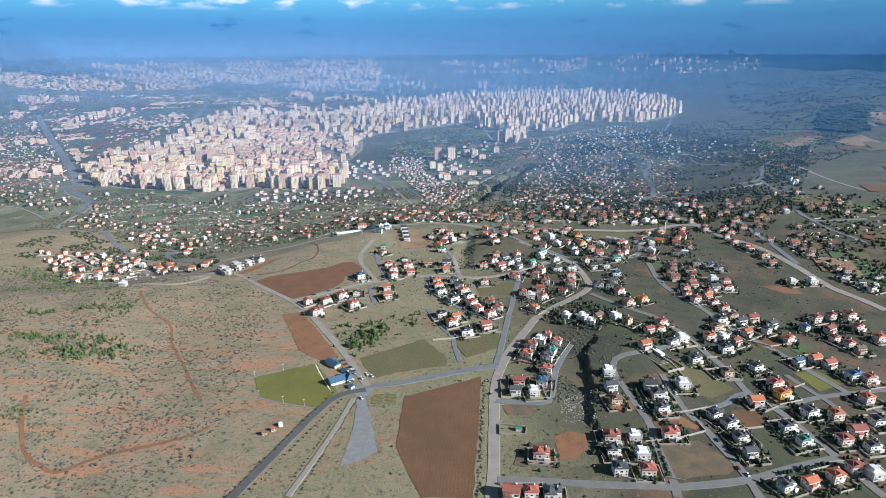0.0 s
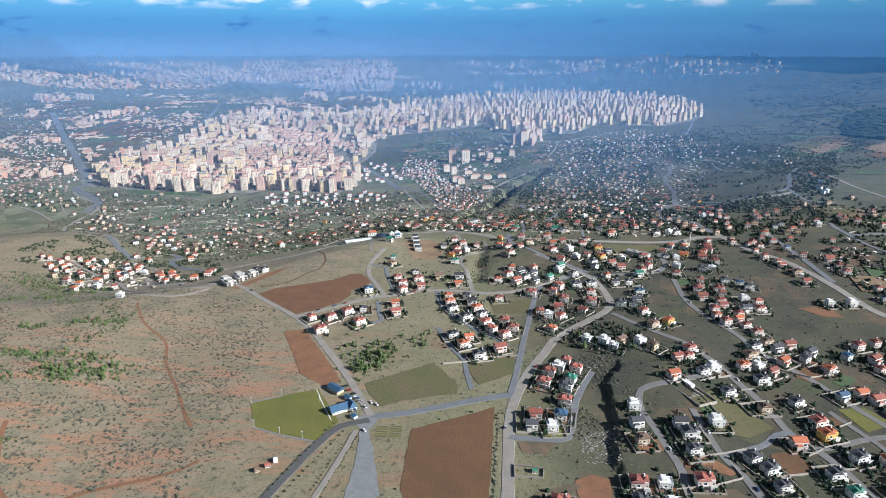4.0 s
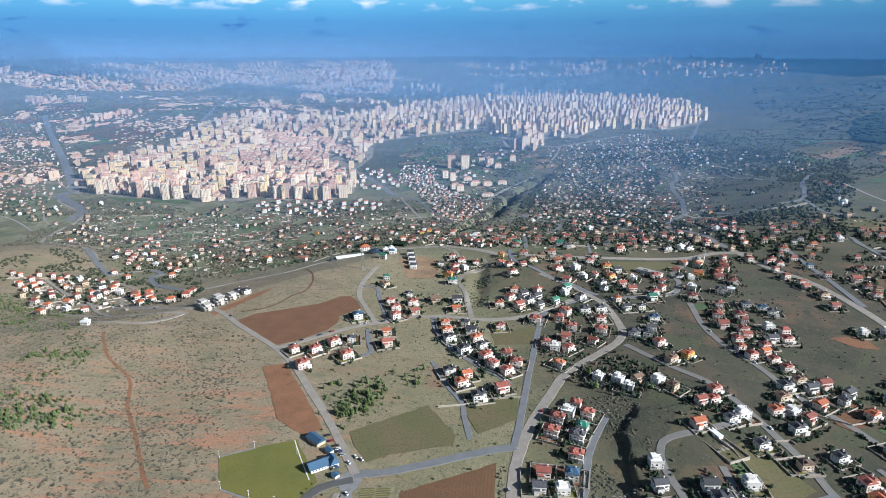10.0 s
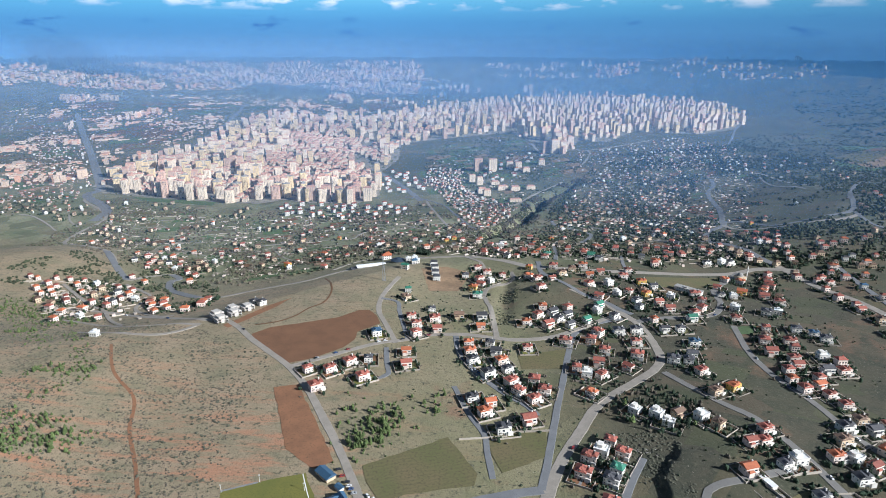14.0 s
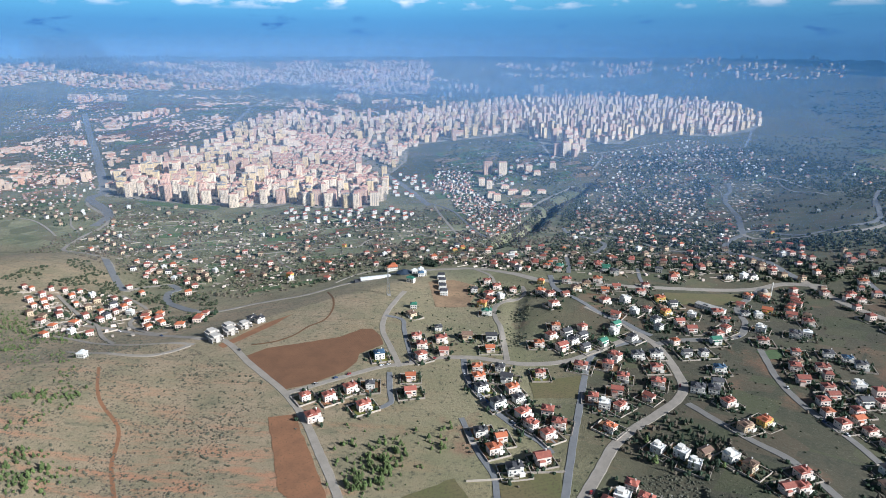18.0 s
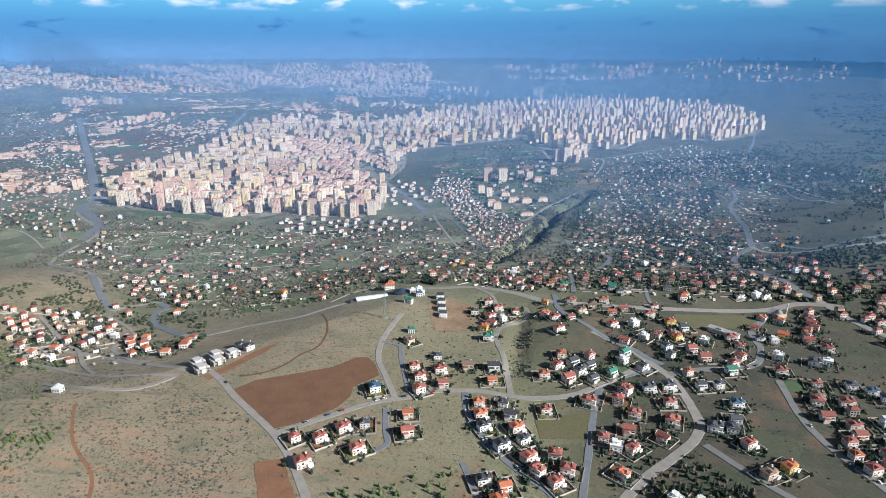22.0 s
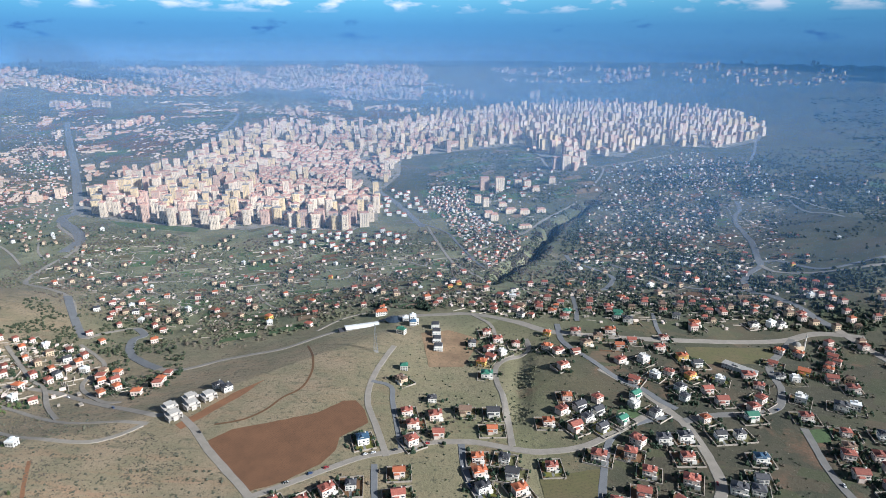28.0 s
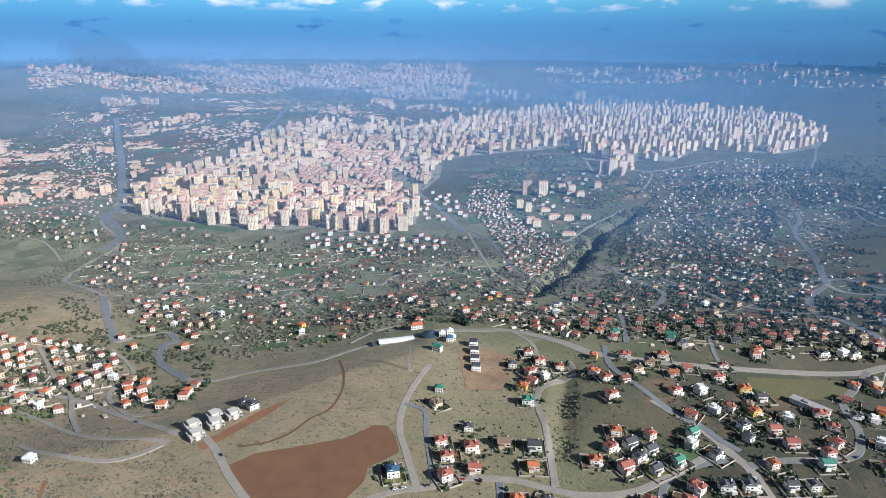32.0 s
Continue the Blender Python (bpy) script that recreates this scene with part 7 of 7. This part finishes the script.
def build_pine(form):
    """A pine: tapered trunk and a crown of drooping tufts in tiers."""
    rng = random.Random(form)
    tree = new("pine_tree")
    h, wide = ((6.0, 2.3), (7.5, 2.6), (4.5, 1.9), (10.0, 2.0), (8.5, 1.5))[form]
    bm = bmesh.new()
    bmesh.ops.create_cone(bm, cap_ends=True, segments=6, radius1=0.22, radius2=0.05, depth=h * 0.9, matrix=Matrix.Translation((0, 0, h * 0.45 - 0.5)))
    part("trunk", bm, BARK, tree)
    verts, tris, base = [], [], 0
    for k in range(34):
        t = (k + rng.random()) / 34
        z, r = h * (0.12 + 0.86 * t), wide * (1 - t) ** 0.8
        a = k * 2.4 + rng.uniform(-0.4, 0.4)
        v, f = clump(rng)
        s = (0.35 + 0.5 * (1 - t)) * wide * 0.42
        p = v * (s * 1.25, s * 1.25, s * 0.85) + (math.cos(a) * r * 0.62, math.sin(a) * r * 0.62, z)
        verts.append(p)
        tris.append(f + base)
        base += len(v)
    part("crown", raw_mesh("crown", np.concatenate(verts), np.concatenate(tris), PINE if form < 3 else CYPRESS), None, tree)
    return tree


def plant(spots, forms, label, group):
    for k, (x, y) in enumerate(spots):
        rng = random.Random(k * 7 + int(x))
        form = rng.choice(forms)
        m = pose(x, y, ground(x, y), 0, 0, rng.uniform(0, 360)) @ Matrix.Scale(rng.uniform(0.5, 0.9) if forms[0] != 3 else rng.uniform(0.7, 1.2), 4)
        tree = put(("pine", form), lambda: build_pine(form), m)
        tree.matrix_basis = m
        tagged(tree, label, "tree", group)


GROVE = [(-110, 572), (-97, 598), (-68, 612), (-54, 585), (-62, 562), (-80, 548), (-98, 538), (-106, 552)]
plant([s[:2] for s in spots_in(GROVE, 95, 21, (1, 1), (1, 1), 2)], (0, 1, 2), "dark green young pine in the plantation", "plantation pines")
plant([s[:2] for s in spots_in([(-120, 604), (-25, 640), (-30, 575), (-60, 560), (-110, 575)], 28, 22, (1, 1), (1, 1), 2)], (2, 2, 0), "small lone pine on rough grass", "lone pines")
for n_row, (x0, y0, x1, y1, spread, count) in enumerate(((-372, 522, -310, 537, 14, 50), (-424, 552, -330, 557, 7, 24), (-402, 622, -356, 632, 10, 18), (-450, 605, -425, 612, 6, 8), (-640, 870, -480, 800, 24, 24), (-560, 730, -500, 760, 12, 10))):
    rng = random.Random(n_row + 50)
    row = []
    for k in range(count):
        t = rng.random()
        row.append((x0 + (x1 - x0) * t + rng.gauss(0, spread * 0.4), y0 + (y1 - y0) * t + rng.gauss(0, spread * 0.6)))
    plant(row, (0, 1, 2), "green pine in a hillside terrace row", "hillside pines")
rng = random.Random(5)
garden = []
for x, y, r in BUILT:
    for k in range(rng.choice((0, 0, 0, 0, 1)) if y < 700 else 0):
        a = rng.uniform(0, 6.28)
        p = (x + 9.3 * math.cos(a), y + 9.3 * math.sin(a))
        if free(*p, 1.0) and all(math.hypot(p[0] - q[0], p[1] - q[1]) > 8.0 for q in BUILT):
            garden.append(p)
garden += [(130 + 7.5 * k + rng.uniform(-2, 2), 588 + rng.uniform(-6, 6)) for k in range(9)] + [(128 + 7 * k + rng.uniform(-2, 2), 619 + rng.uniform(-4, 4)) for k in range(9)]
plant(garden, (3, 4, 1), "tall dark conifer in a villa garden", "garden conifers")


# ---- trails, special buildings, cars ----
for name, (width, points) in TRAILS.items():
    tagged(new(name, ribbon(name, spline(points, 4.0), width * 0.95, 0.16, RED if name != "trail_c" else SOIL_B)), "narrow worn earth track across the slope", "track", kind="structure")


def at(x, y, turn=0.0, drop=4.0, up=0.3):
    return pose(x, y, settle(x, y, drop) + up, 0, 0, turn)


def windows_on(thing, spots):
    for x, y, z, turn in spots:
        part("window", PANE, None, thing).matrix_basis = pose(x, y, z, 0, 0, turn)


def club_house():
    """The blue-roofed club house with its steep wing and gate, beside the pitch."""
    house = tagged(new("club_house"), "white club house with steep blue metal roofs beside the pitch", "building")
    house.matrix_basis = at(-95, 486, 32, 6) @ Matrix.Scale(0.80, 4)
    bm = bmesh.new()
    box(bm, -11, 7, -5.5, 5.5, -3, 3.6)
    part("outer_wall", bm, PAINT, house)
    bm = bmesh.new()
    gable_roof(bm, -11, 7, -5.5, 5.5, 3.6, 4.2, 1.4)
    part("roof", bm, TILE_B, house)
    bm = bmesh.new()
    box(bm, 7.01, 15, -7.5, 6, -3, 3.8)
    part("wing", bm, PAINT, house)
    bm = bmesh.new()
    solid(bm, [(6.4, -9, 3.8), (15.8, -9, 3.8), (15.8, 7.2, 3.8), (6.4, 7.2, 3.8)], [(10.9, -7.5, 10.2), (11.1, -7.5, 10.2), (11.1, 4.5, 8.0), (10.9, 4.5, 8.0)])
    part("wing_roof", bm, TILE_B, house)
    bm = bmesh.new()
    box(bm, 9, 12.5, -14, -9.1, 3.0, 3.3)
    for x in (9.2, 12.1):
        box(bm, x, x + 0.25, -13.8, -13.5, -3, 3.0)
    part("porch", bm, TILE_B, house)
    windows_on(house, [(x, -5.5, 0.9, 0) for x in (-9, -6, -3, 0, 3)] + [(15, y, 0.9, 90) for y in (-4, 0, 4)])
    hall = tagged(new("store_hall"), "white store with a dark blue gabled roof", "building")
    hall.matrix_basis = at(-105, 516, -42, 5) @ Matrix.Scale(0.78, 4)
    bm = bmesh.new()
    box(bm, -9, 9, -5, 5, -3, 3.4)
    part("outer_wall", bm, CREAM, hall)
    bm = bmesh.new()
    gable_roof(bm, -9, 9, -5, 5, 3.4, 3.0, 0.8)
    part("roof", bm, TILE_B, hall)
    windows_on(hall, [(x, -5, 0.9, 0) for x in (-6, -2, 2, 6)])
    for x, y, w in ((-92, 503, 7.0), (-82, 475, 5.0)):
        hut = tagged(new("kiosk"), "small kiosk with a blue sheet roof", "building")
        hut.matrix_basis = at(x, y, -40, 3) @ Matrix.Scale(0.8, 4)
        bm = bmesh.new()
        box(bm, -w / 2, w / 2, -2.5, 2.5, -2, 2.7)
        part("outer_wall", bm, PAINT, hut)
        bm = bmesh.new()
        gable_roof(bm, -w / 2, w / 2, -2.5, 2.5, 2.7, 1.5)
        part("roof", bm, TILE_B, hut)


def terrace_row():
    """Four new stepped houses with dark flat roofs on the cut slope."""
    def one():
        house = new("terrace_house")
        bm = bmesh.new()
        box(bm, -7, 7, -6.5, 6.5, -3, 6.2)
        part("outer_wall", bm, PAINT, house)
        bm = bmesh.new()
        box(bm, -5.5, 6, -5, 6, 6.2, 9.0)
        part("attic", bm, PAINT, house)
        bm = bmesh.new()
        solid(bm, [(-6.3, -5.8, 9.0), (6.8, -5.8, 9.0), (6.8, 6.8, 9.0), (-6.3, 6.8, 9.0)], [(-5.3, -4.8, 9.9), (5.8, -4.8, 9.9), (5.8, 5.8, 9.9), (-5.3, 5.8, 9.9)])
        part("roof", bm, TILE_D, house)
        for z in (3.0, 6.2):
            bm = bmesh.new()
            box(bm, -6, 6, -8.3, -6.51, z, z + 0.25)
            box(bm, -6, 6, -8.3, -8.2, z + 0.25, z + 1.2)
            part("balcony", bm, WHITE, house)
        windows_on(house, [(x, -6.5, z, 0) for x in (-4.5, 0, 4.5) for z in (0.7, 3.7)] + [(7, y, z, 90) for y in (-3, 3) for z in (0.7, 3.7)])
        return house
    for x, y in ((-66, 990), (-63, 972), (-61, 955), (-58, 938)):
        house = put("terrace", one, at(x, y, 4, 5))
        house.matrix_basis = at(x, y, 4, 5) @ Matrix.Scale(0.74, 4)
        tagged(house, "new white terraced house with a dark flat roof", "house", "new terrace row")


def shells():
    """The unfinished concrete houses, and two finished with dark roofs."""
    def one():
        shell = new("unfinished_house")
        for k in range(3):
            bm = bmesh.new()
            box(bm, -7, 7, -6, 6, k * 3.0 - 0.25, k * 3.0)
            part("slab", bm, BLOCKWORK, shell)
        for x in (-6.5, -2.2, 2.2, 6.1):
            for y in (-5.6, 0, 5.2):
                bm = bmesh.new()
                box(bm, x, x + 0.4, y, y + 0.4, -3, 6.0)
                part("column", bm, BLOCKWORK, shell)
        for k in range(2):
            for q in ((-5.8, 5.8, 5.62, 5.9), (-6.4, -6.15, -5, 5), (-2, 2, -5.4, -5.15), (6.15, 6.4, -5, 3)):
                bm = bmesh.new()
                box(bm, *q, k * 3.0 + 0.003, k * 3.0 + 2.7)
                part("infill_panel", bm, BLOCKWORK, shell, "pale block infill")
        bm = bmesh.new()
        box(bm, -4, 3, -4, 4, 6.003, 8.4)
        box(bm, -4.6, 3.6, -4.6, 4.6, 8.4, 8.65)
        box(bm, 3.6, 6.5, -5.6, -5.3, 6.003, 7.6)
        part("roof_frame", bm, BLOCKWORK, shell)
        return shell
    for x, y in ((-299, 780), (-288, 766), (-288, 799), (-280, 785), (-271, 802)):
        shell = put("shell", one, at(x, y, 48, 4))
        shell.matrix_basis = at(x, y, 48, 4) @ Matrix.Scale(0.95, 4)
        tagged(shell, "unfinished grey concrete house on bare earth", "house", "unfinished houses")
    for x, y in ((-273, 828), (-260, 819)):
        villa = put(("house", "d", 0), lambda: build_house("d", 0), at(x, y, 48, 5))
        villa.matrix_basis = at(x, y, 48, 5) @ Matrix.Scale(0.85, 4)
        tagged(villa, "two-storey white villa with dark slate-grey roof", "house", "unfinished houses")


def rim_buildings():
    hall = tagged(new("long_hall"), "long low hall with a white sheet roof", "building")
    hall.matrix_basis = at(-158, 1003, 22, 8)
    bm = bmesh.new()
    box(bm, -24, 18, -6, 6, -6, 4)
    part("outer_wall", bm, GREY, hall)
    bm = bmesh.new()
    gable_roof(bm, -24, 18, -6, 6, 4, 1.8, 0.8)
    part("roof", bm, WHITE, hall)
    bm = bmesh.new()
    box(bm, -33, -24.02, -5, 5, -6, 2.6)
    part("annex", bm, TILE_D, hall)
    cafe = tagged(new("restaurant"), "ten-sided restaurant with a low navy roof", "building")
    cafe.matrix_basis = at(-122, 1016, 15, 8)
    bm = bmesh.new()
    bmesh.ops.create_cone(bm, cap_ends=True, segments=10, radius1=9, radius2=9, depth=9, matrix=Matrix.Translation((0, 0, 0)))
    part("outer_wall", bm, CREAM, cafe)
    bm = bmesh.new()
    bmesh.ops.create_cone(bm, cap_ends=True, segments=10, radius1=11.5, radius2=5.5, depth=2.4, matrix=Matrix.Translation((0, 0, 5.7)))
    bmesh.ops.create_cone(bm, cap_ends=True, segments=10, radius1=5.0, radius2=2.5, depth=1.4, matrix=Matrix.Translation((0, 0, 7.6)))
    part("roof", bm, NAVY, cafe)
    for x, y, kind, turn in ((-104, 966, "g", -20), (-92, 1002, "w", 10), (-98, 1024, "w", 15), (-90, 880, "g", 5), (-150, 1090, "o", 10), (-398, 708, "w", 0), (-106, 1013, "w", 12), (-95, 997, "b", 12), (-107, 968, "g", 5)):
        ob = put(("cottage", kind, 0), lambda: build_cottage(kind, 0), at(x, y, turn, 4))
        tagged(ob, "white house with " + ROOFS[kind][2], "house", "rim houses")
    for x, y, kind, turn in ((-135, 413, "r", 20), (-141, 408, "t", 20), (-131, 419, "w", 110), (58, 411, "g", 0)):
        hut = put(("cottage", kind, 1), lambda: build_cottage(kind, 1), at(x, y, turn, 4))
        hut.matrix_basis = at(x, y, turn, 3) @ Matrix.Scale(0.55, 4)
        tagged(hut, "small garden hut with " + ROOFS[kind][2], "hut", "garden huts")
    house = put(("row", "o", 0), lambda: build_row_block("o", 0), at(-145, 1052, 18, 6))
    tagged(house, "long cream block with an orange tiled roof on the rim", "building", "rim houses")
    school = tagged(new("school"), "long flat-roofed white school building", "building")
    school.matrix_basis = at(268, 902, -42, 6) @ Matrix.Scale(0.78, 4)
    bm = bmesh.new()
    box(bm, -22, 22, -6, 6, -4, 7)
    part("outer_wall", bm, PAINT, school)
    bm = bmesh.new()
    box(bm, -22.6, 22.6, -6.6, 6.6, 7, 7.6)
    box(bm, -8, -2, -3, 3, 7.6, 9.2)
    part("roof", bm, GREY, school)
    windows_on(school, [(x, -6, z, 0) for x in np.arange(-20, 21, 4.0) for z in (1, 4.2)])
    mosque = tagged(new("mosque"), "small pale mosque with a dome and minaret", "mosque")
    mosque.matrix_basis = at(361, 975, 20, 6) @ Matrix.Scale(0.8, 4)
    bm = bmesh.new()
    box(bm, -7, 7, -7, 7, -4, 7)
    part("outer_wall", bm, CREAM, mosque)
    bm = bmesh.new()
    bmesh.ops.create_uvsphere(bm, u_segments=16, v_segments=8, radius=5.6, matrix=Matrix.Translation((0, 0, 7)))
    part("dome", bm, GREY, mosque)
    bm = bmesh.new()
    bmesh.ops.create_cone(bm, cap_ends=True, segments=10, radius1=1.1, radius2=0.9, depth=24, matrix=Matrix.Translation((8.4, -6, 10)))
    bmesh.ops.create_cone(bm, cap_ends=True, segments=10, radius1=1.5, radius2=1.5, depth=0.6, matrix=Matrix.Translation((8.4, -6, 17)))
    bmesh.ops.create_cone(bm, cap_ends=True, segments=10, radius1=1.1, radius2=0.02, depth=4, matrix=Matrix.Translation((8.4, -6, 24)))
    part("minaret", bm, PAINT, mosque)


def mast():
    """The lattice mast on the ridge."""
    tower = tagged(new("lattice_mast"), "slim galvanised lattice mast on a concrete footing", "mast")
    tower.matrix_basis = at(-127, 914, 20, 2, 0.1)
    h = 34.0

    def half(z):
        return 1.9 * (1 - z / h) + 0.35

    def bar(bm, p, q, r=0.10):
        p, q = Vector(p), Vector(q)
        m = Matrix.Translation((p + q) / 2) @ (q - p).to_track_quat("Z", "Y").to_matrix().to_4x4()
        bmesh.ops.create_cone(bm, cap_ends=True, segments=5, radius1=r, radius2=r, depth=(q - p).length, matrix=m)
    signs = ((-1, -1), (1, -1), (1, 1), (-1, 1))
    for sx, sy in signs:
        bm = bmesh.new()
        bar(bm, (sx * half(0), sy * half(0), -0.5), (sx * half(h), sy * half(h), h), 0.14)
        part("leg", bm, STEEL, tower)
    for k in range(11):
        z0, z1 = h * k / 11, h * (k + 1) / 11
        bm = bmesh.new()
        for (ax, ay), (bx, by) in zip(signs, signs[1:] + signs[:1]):
            bar(bm, (ax * half(z0), ay * half(z0), z0), (bx * half(z1), by * half(z1), z1), 0.07)
            bar(bm, (ax * half(z1), ay * half(z1), z1), (bx * half(z1), by * half(z1), z1), 0.07)
        part("bracing", bm, STEEL, tower)
    bm = bmesh.new()
    box(bm, -3, 3, -3, 3, -1.5, 0.15)
    part("footing", bm, GREY, tower)


def plaza():
    """The walled plot with rows of pale paving squares and a white cabin."""
    yard = tagged(new("paved_plot"), "walled plot with rows of pale paving squares", "plot")
    yard.matrix_basis = pose(204, 509, settle(204, 509, 12) + 1.6, 0, 0, -68)
    bm = bmesh.new()
    box(bm, -19, 19, -9, 9, -6, 0)
    part("paving_bed", bm, MEADOW, yard)
    bm = bmesh.new()
    box(bm, -1.6, 1.6, -1.3, 1.3, 0.003, 0.12)
    tile = mesh_of("slab", bm, STONE)
    for i in range(6):
        for j in range(4):
            part("slab", tile, None, yard).matrix_basis = pose(-15.5 + i * 4.1, -6.3 + j * 4.1, 0)
    for q in ((-19.4, 19.4, -9.4, -9), (-19.4, 19.4, 9, 9.4), (-19.4, -19, -9, 9), (19, 19.4, -9, 9)):
        bm = bmesh.new()
        box(bm, *q, -6, 1.3)
        part("edge_wall", bm, WALL_T, yard)
    cabin = tagged(new("cabin"), "long white flat-roofed cabin in a paved plot", "cabin")
    cabin.matrix_basis = yard.matrix_basis @ pose(-11, 5.4, 0)
    bm = bmesh.new()
    box(bm, -6, 6, -2.2, 2.2, -0.5, 3.0)
    part("outer_wall", bm, PAINT, cabin)
    bm = bmesh.new()
    box(bm, -6.3, 6.3, -2.5, 2.5, 3.0, 3.25)
    part("roof", bm, WHITE, cabin)


def build_car(n):
    car = new("car")
    bm = bmesh.new()
    solid(bm, [(-2.1, -0.85, 0.3), (2.1, -0.85, 0.3), (2.1, 0.85, 0.3), (-2.1, 0.85, 0.3)], [(-2.05, -0.8, 0.95), (2.0, -0.8, 0.85), (2.0, 0.8, 0.85), (-2.05, 0.8, 0.95)])
    box(bm, -1.4, 0.6, -0.62, 0.62, 1.42, 1.48)
    part("body", bm, CAR_PAINTS[n], car)
    bm = bmesh.new()
    solid(bm, [(-1.95, -0.78, 0.9), (1.15, -0.78, 0.9), (1.15, 0.78, 0.9), (-1.95, 0.78, 0.9)], [(-1.45, -0.63, 1.42), (0.6, -0.63, 1.42), (0.6, 0.63, 1.42), (-1.45, 0.63, 1.42)])
    part("cabin_glass", bm, GLASS, car)
    for x in (-1.3, 1.3):
        for y in (-0.8, 0.8):
            bm = bmesh.new()
            bmesh.ops.create_cone(bm, cap_ends=True, segments=10, radius1=0.32, radius2=0.32, depth=0.2, matrix=Matrix.Translation((x, y, 0.32)) @ Matrix.Rotation(radians(90), 4, "X"))
            part("wheel", bm, RUBBER, car)
    return car


CAR_SAYS = ("white", "black", "red", "silver", "dark blue")


def park(x, y, turn, n):
    m = pose(x, y, ground(x, y) + 0.48, 0, 0, turn)
    tagged(put(("car", n), lambda: build_car(n), m), CAR_SAYS[n] + " car parked on the roadside", "car", "parked cars")


for k, (x, y) in enumerate(((-97, 523), (-93, 516), (-88, 510), (-86, 506), (-84, 503), (-81, 499), (-71, 497), (-66, 494), (-75, 490), (-71, 457))):
    park(x, y, 20 if k < 6 else -50, (1, 2, 1, 0, 4, 3, 0, 0, 0, 0)[k])
rng = random.Random(31)
for k in range(46):
    line, width = TRACKS[rng.choice((0, 2, 3, 6, 9, 14, 15, 16, 17, 18, 20, 28))]
    i = rng.randrange(3, len(line) - 3)
    d = line[i + 1] - line[i - 1]
    side = np.array((d[1], -d[0])) / np.hypot(*d) * (width / 2 - 1.3) * rng.choice((-1, 1))
    p = line[i] + side
    park(float(p[0]), float(p[1]), math.degrees(math.atan2(d[1], d[0])), rng.choice((0, 0, 0, 1, 3, 4, 2)))


def pitch_edges():
    """The pale path round the pitch, the line across it, lamp posts, and the nursery beds."""
    _, poly = FIELDS["pitch"]
    for k, (a, b) in enumerate(zip(poly, poly[1:])):
        if k < 1 or k > 3:
            tagged(new("pitch_path", ribbon(f"pitch_path{k}", spline([a, b], 5.0), 1.6, 0.28, GRAVEL)), "pale gravel path along the pitch's edge", "path", kind="structure")
    tagged(new("pitch_line", ribbon("pitch_line", spline([(-122, 517), (-113, 497), (-100, 471)], 4.0), 0.7, 0.26, WHITE)), "white line across the grass pitch", "line", kind="structure")
    for n_post, (x, y) in enumerate(((-173, 494), (-160, 461), (-137, 452), (-118, 447), (-116, 500), (-150, 506))):
        post = tagged(new("lamp_post"), "slim white lamp post at the pitch's edge", "lamp post", "pitch lamps")
        post.matrix_basis = pose(x, y, ground(x, y))
        bm = bmesh.new()
        bmesh.ops.create_cone(bm, cap_ends=True, segments=6, radius1=0.16, radius2=0.09, depth=6.5, matrix=Matrix.Translation((0, 0, 3.0)))
        part("pole", bm, WHITE, post)
        bm = bmesh.new()
        box(bm, -0.7, 0.7, -0.25, 0.25, 6.25, 6.5)
        part("lamp_head", bm, WHITE, post)
    for k in range(7):
        for j in range(2):
            bed = draped("bed", [(-62 + 11 * j, 449 + 2.2 * k), (-52.5 + 11 * j, 450 + 2.2 * k), (-52.5 + 11 * j, 451.1 + 2.2 * k), (-62 + 11 * j, 450.1 + 2.2 * k)], 0.3, LAWN if (k + j) % 3 else MEADOW)
            tagged(new("nursery_bed", bed), "narrow yellow-green nursery bed", "bed", kind="structure")


pitch_edges()
club_house()
terrace_row()
shells()
rim_buildings()
mast()
plaza()
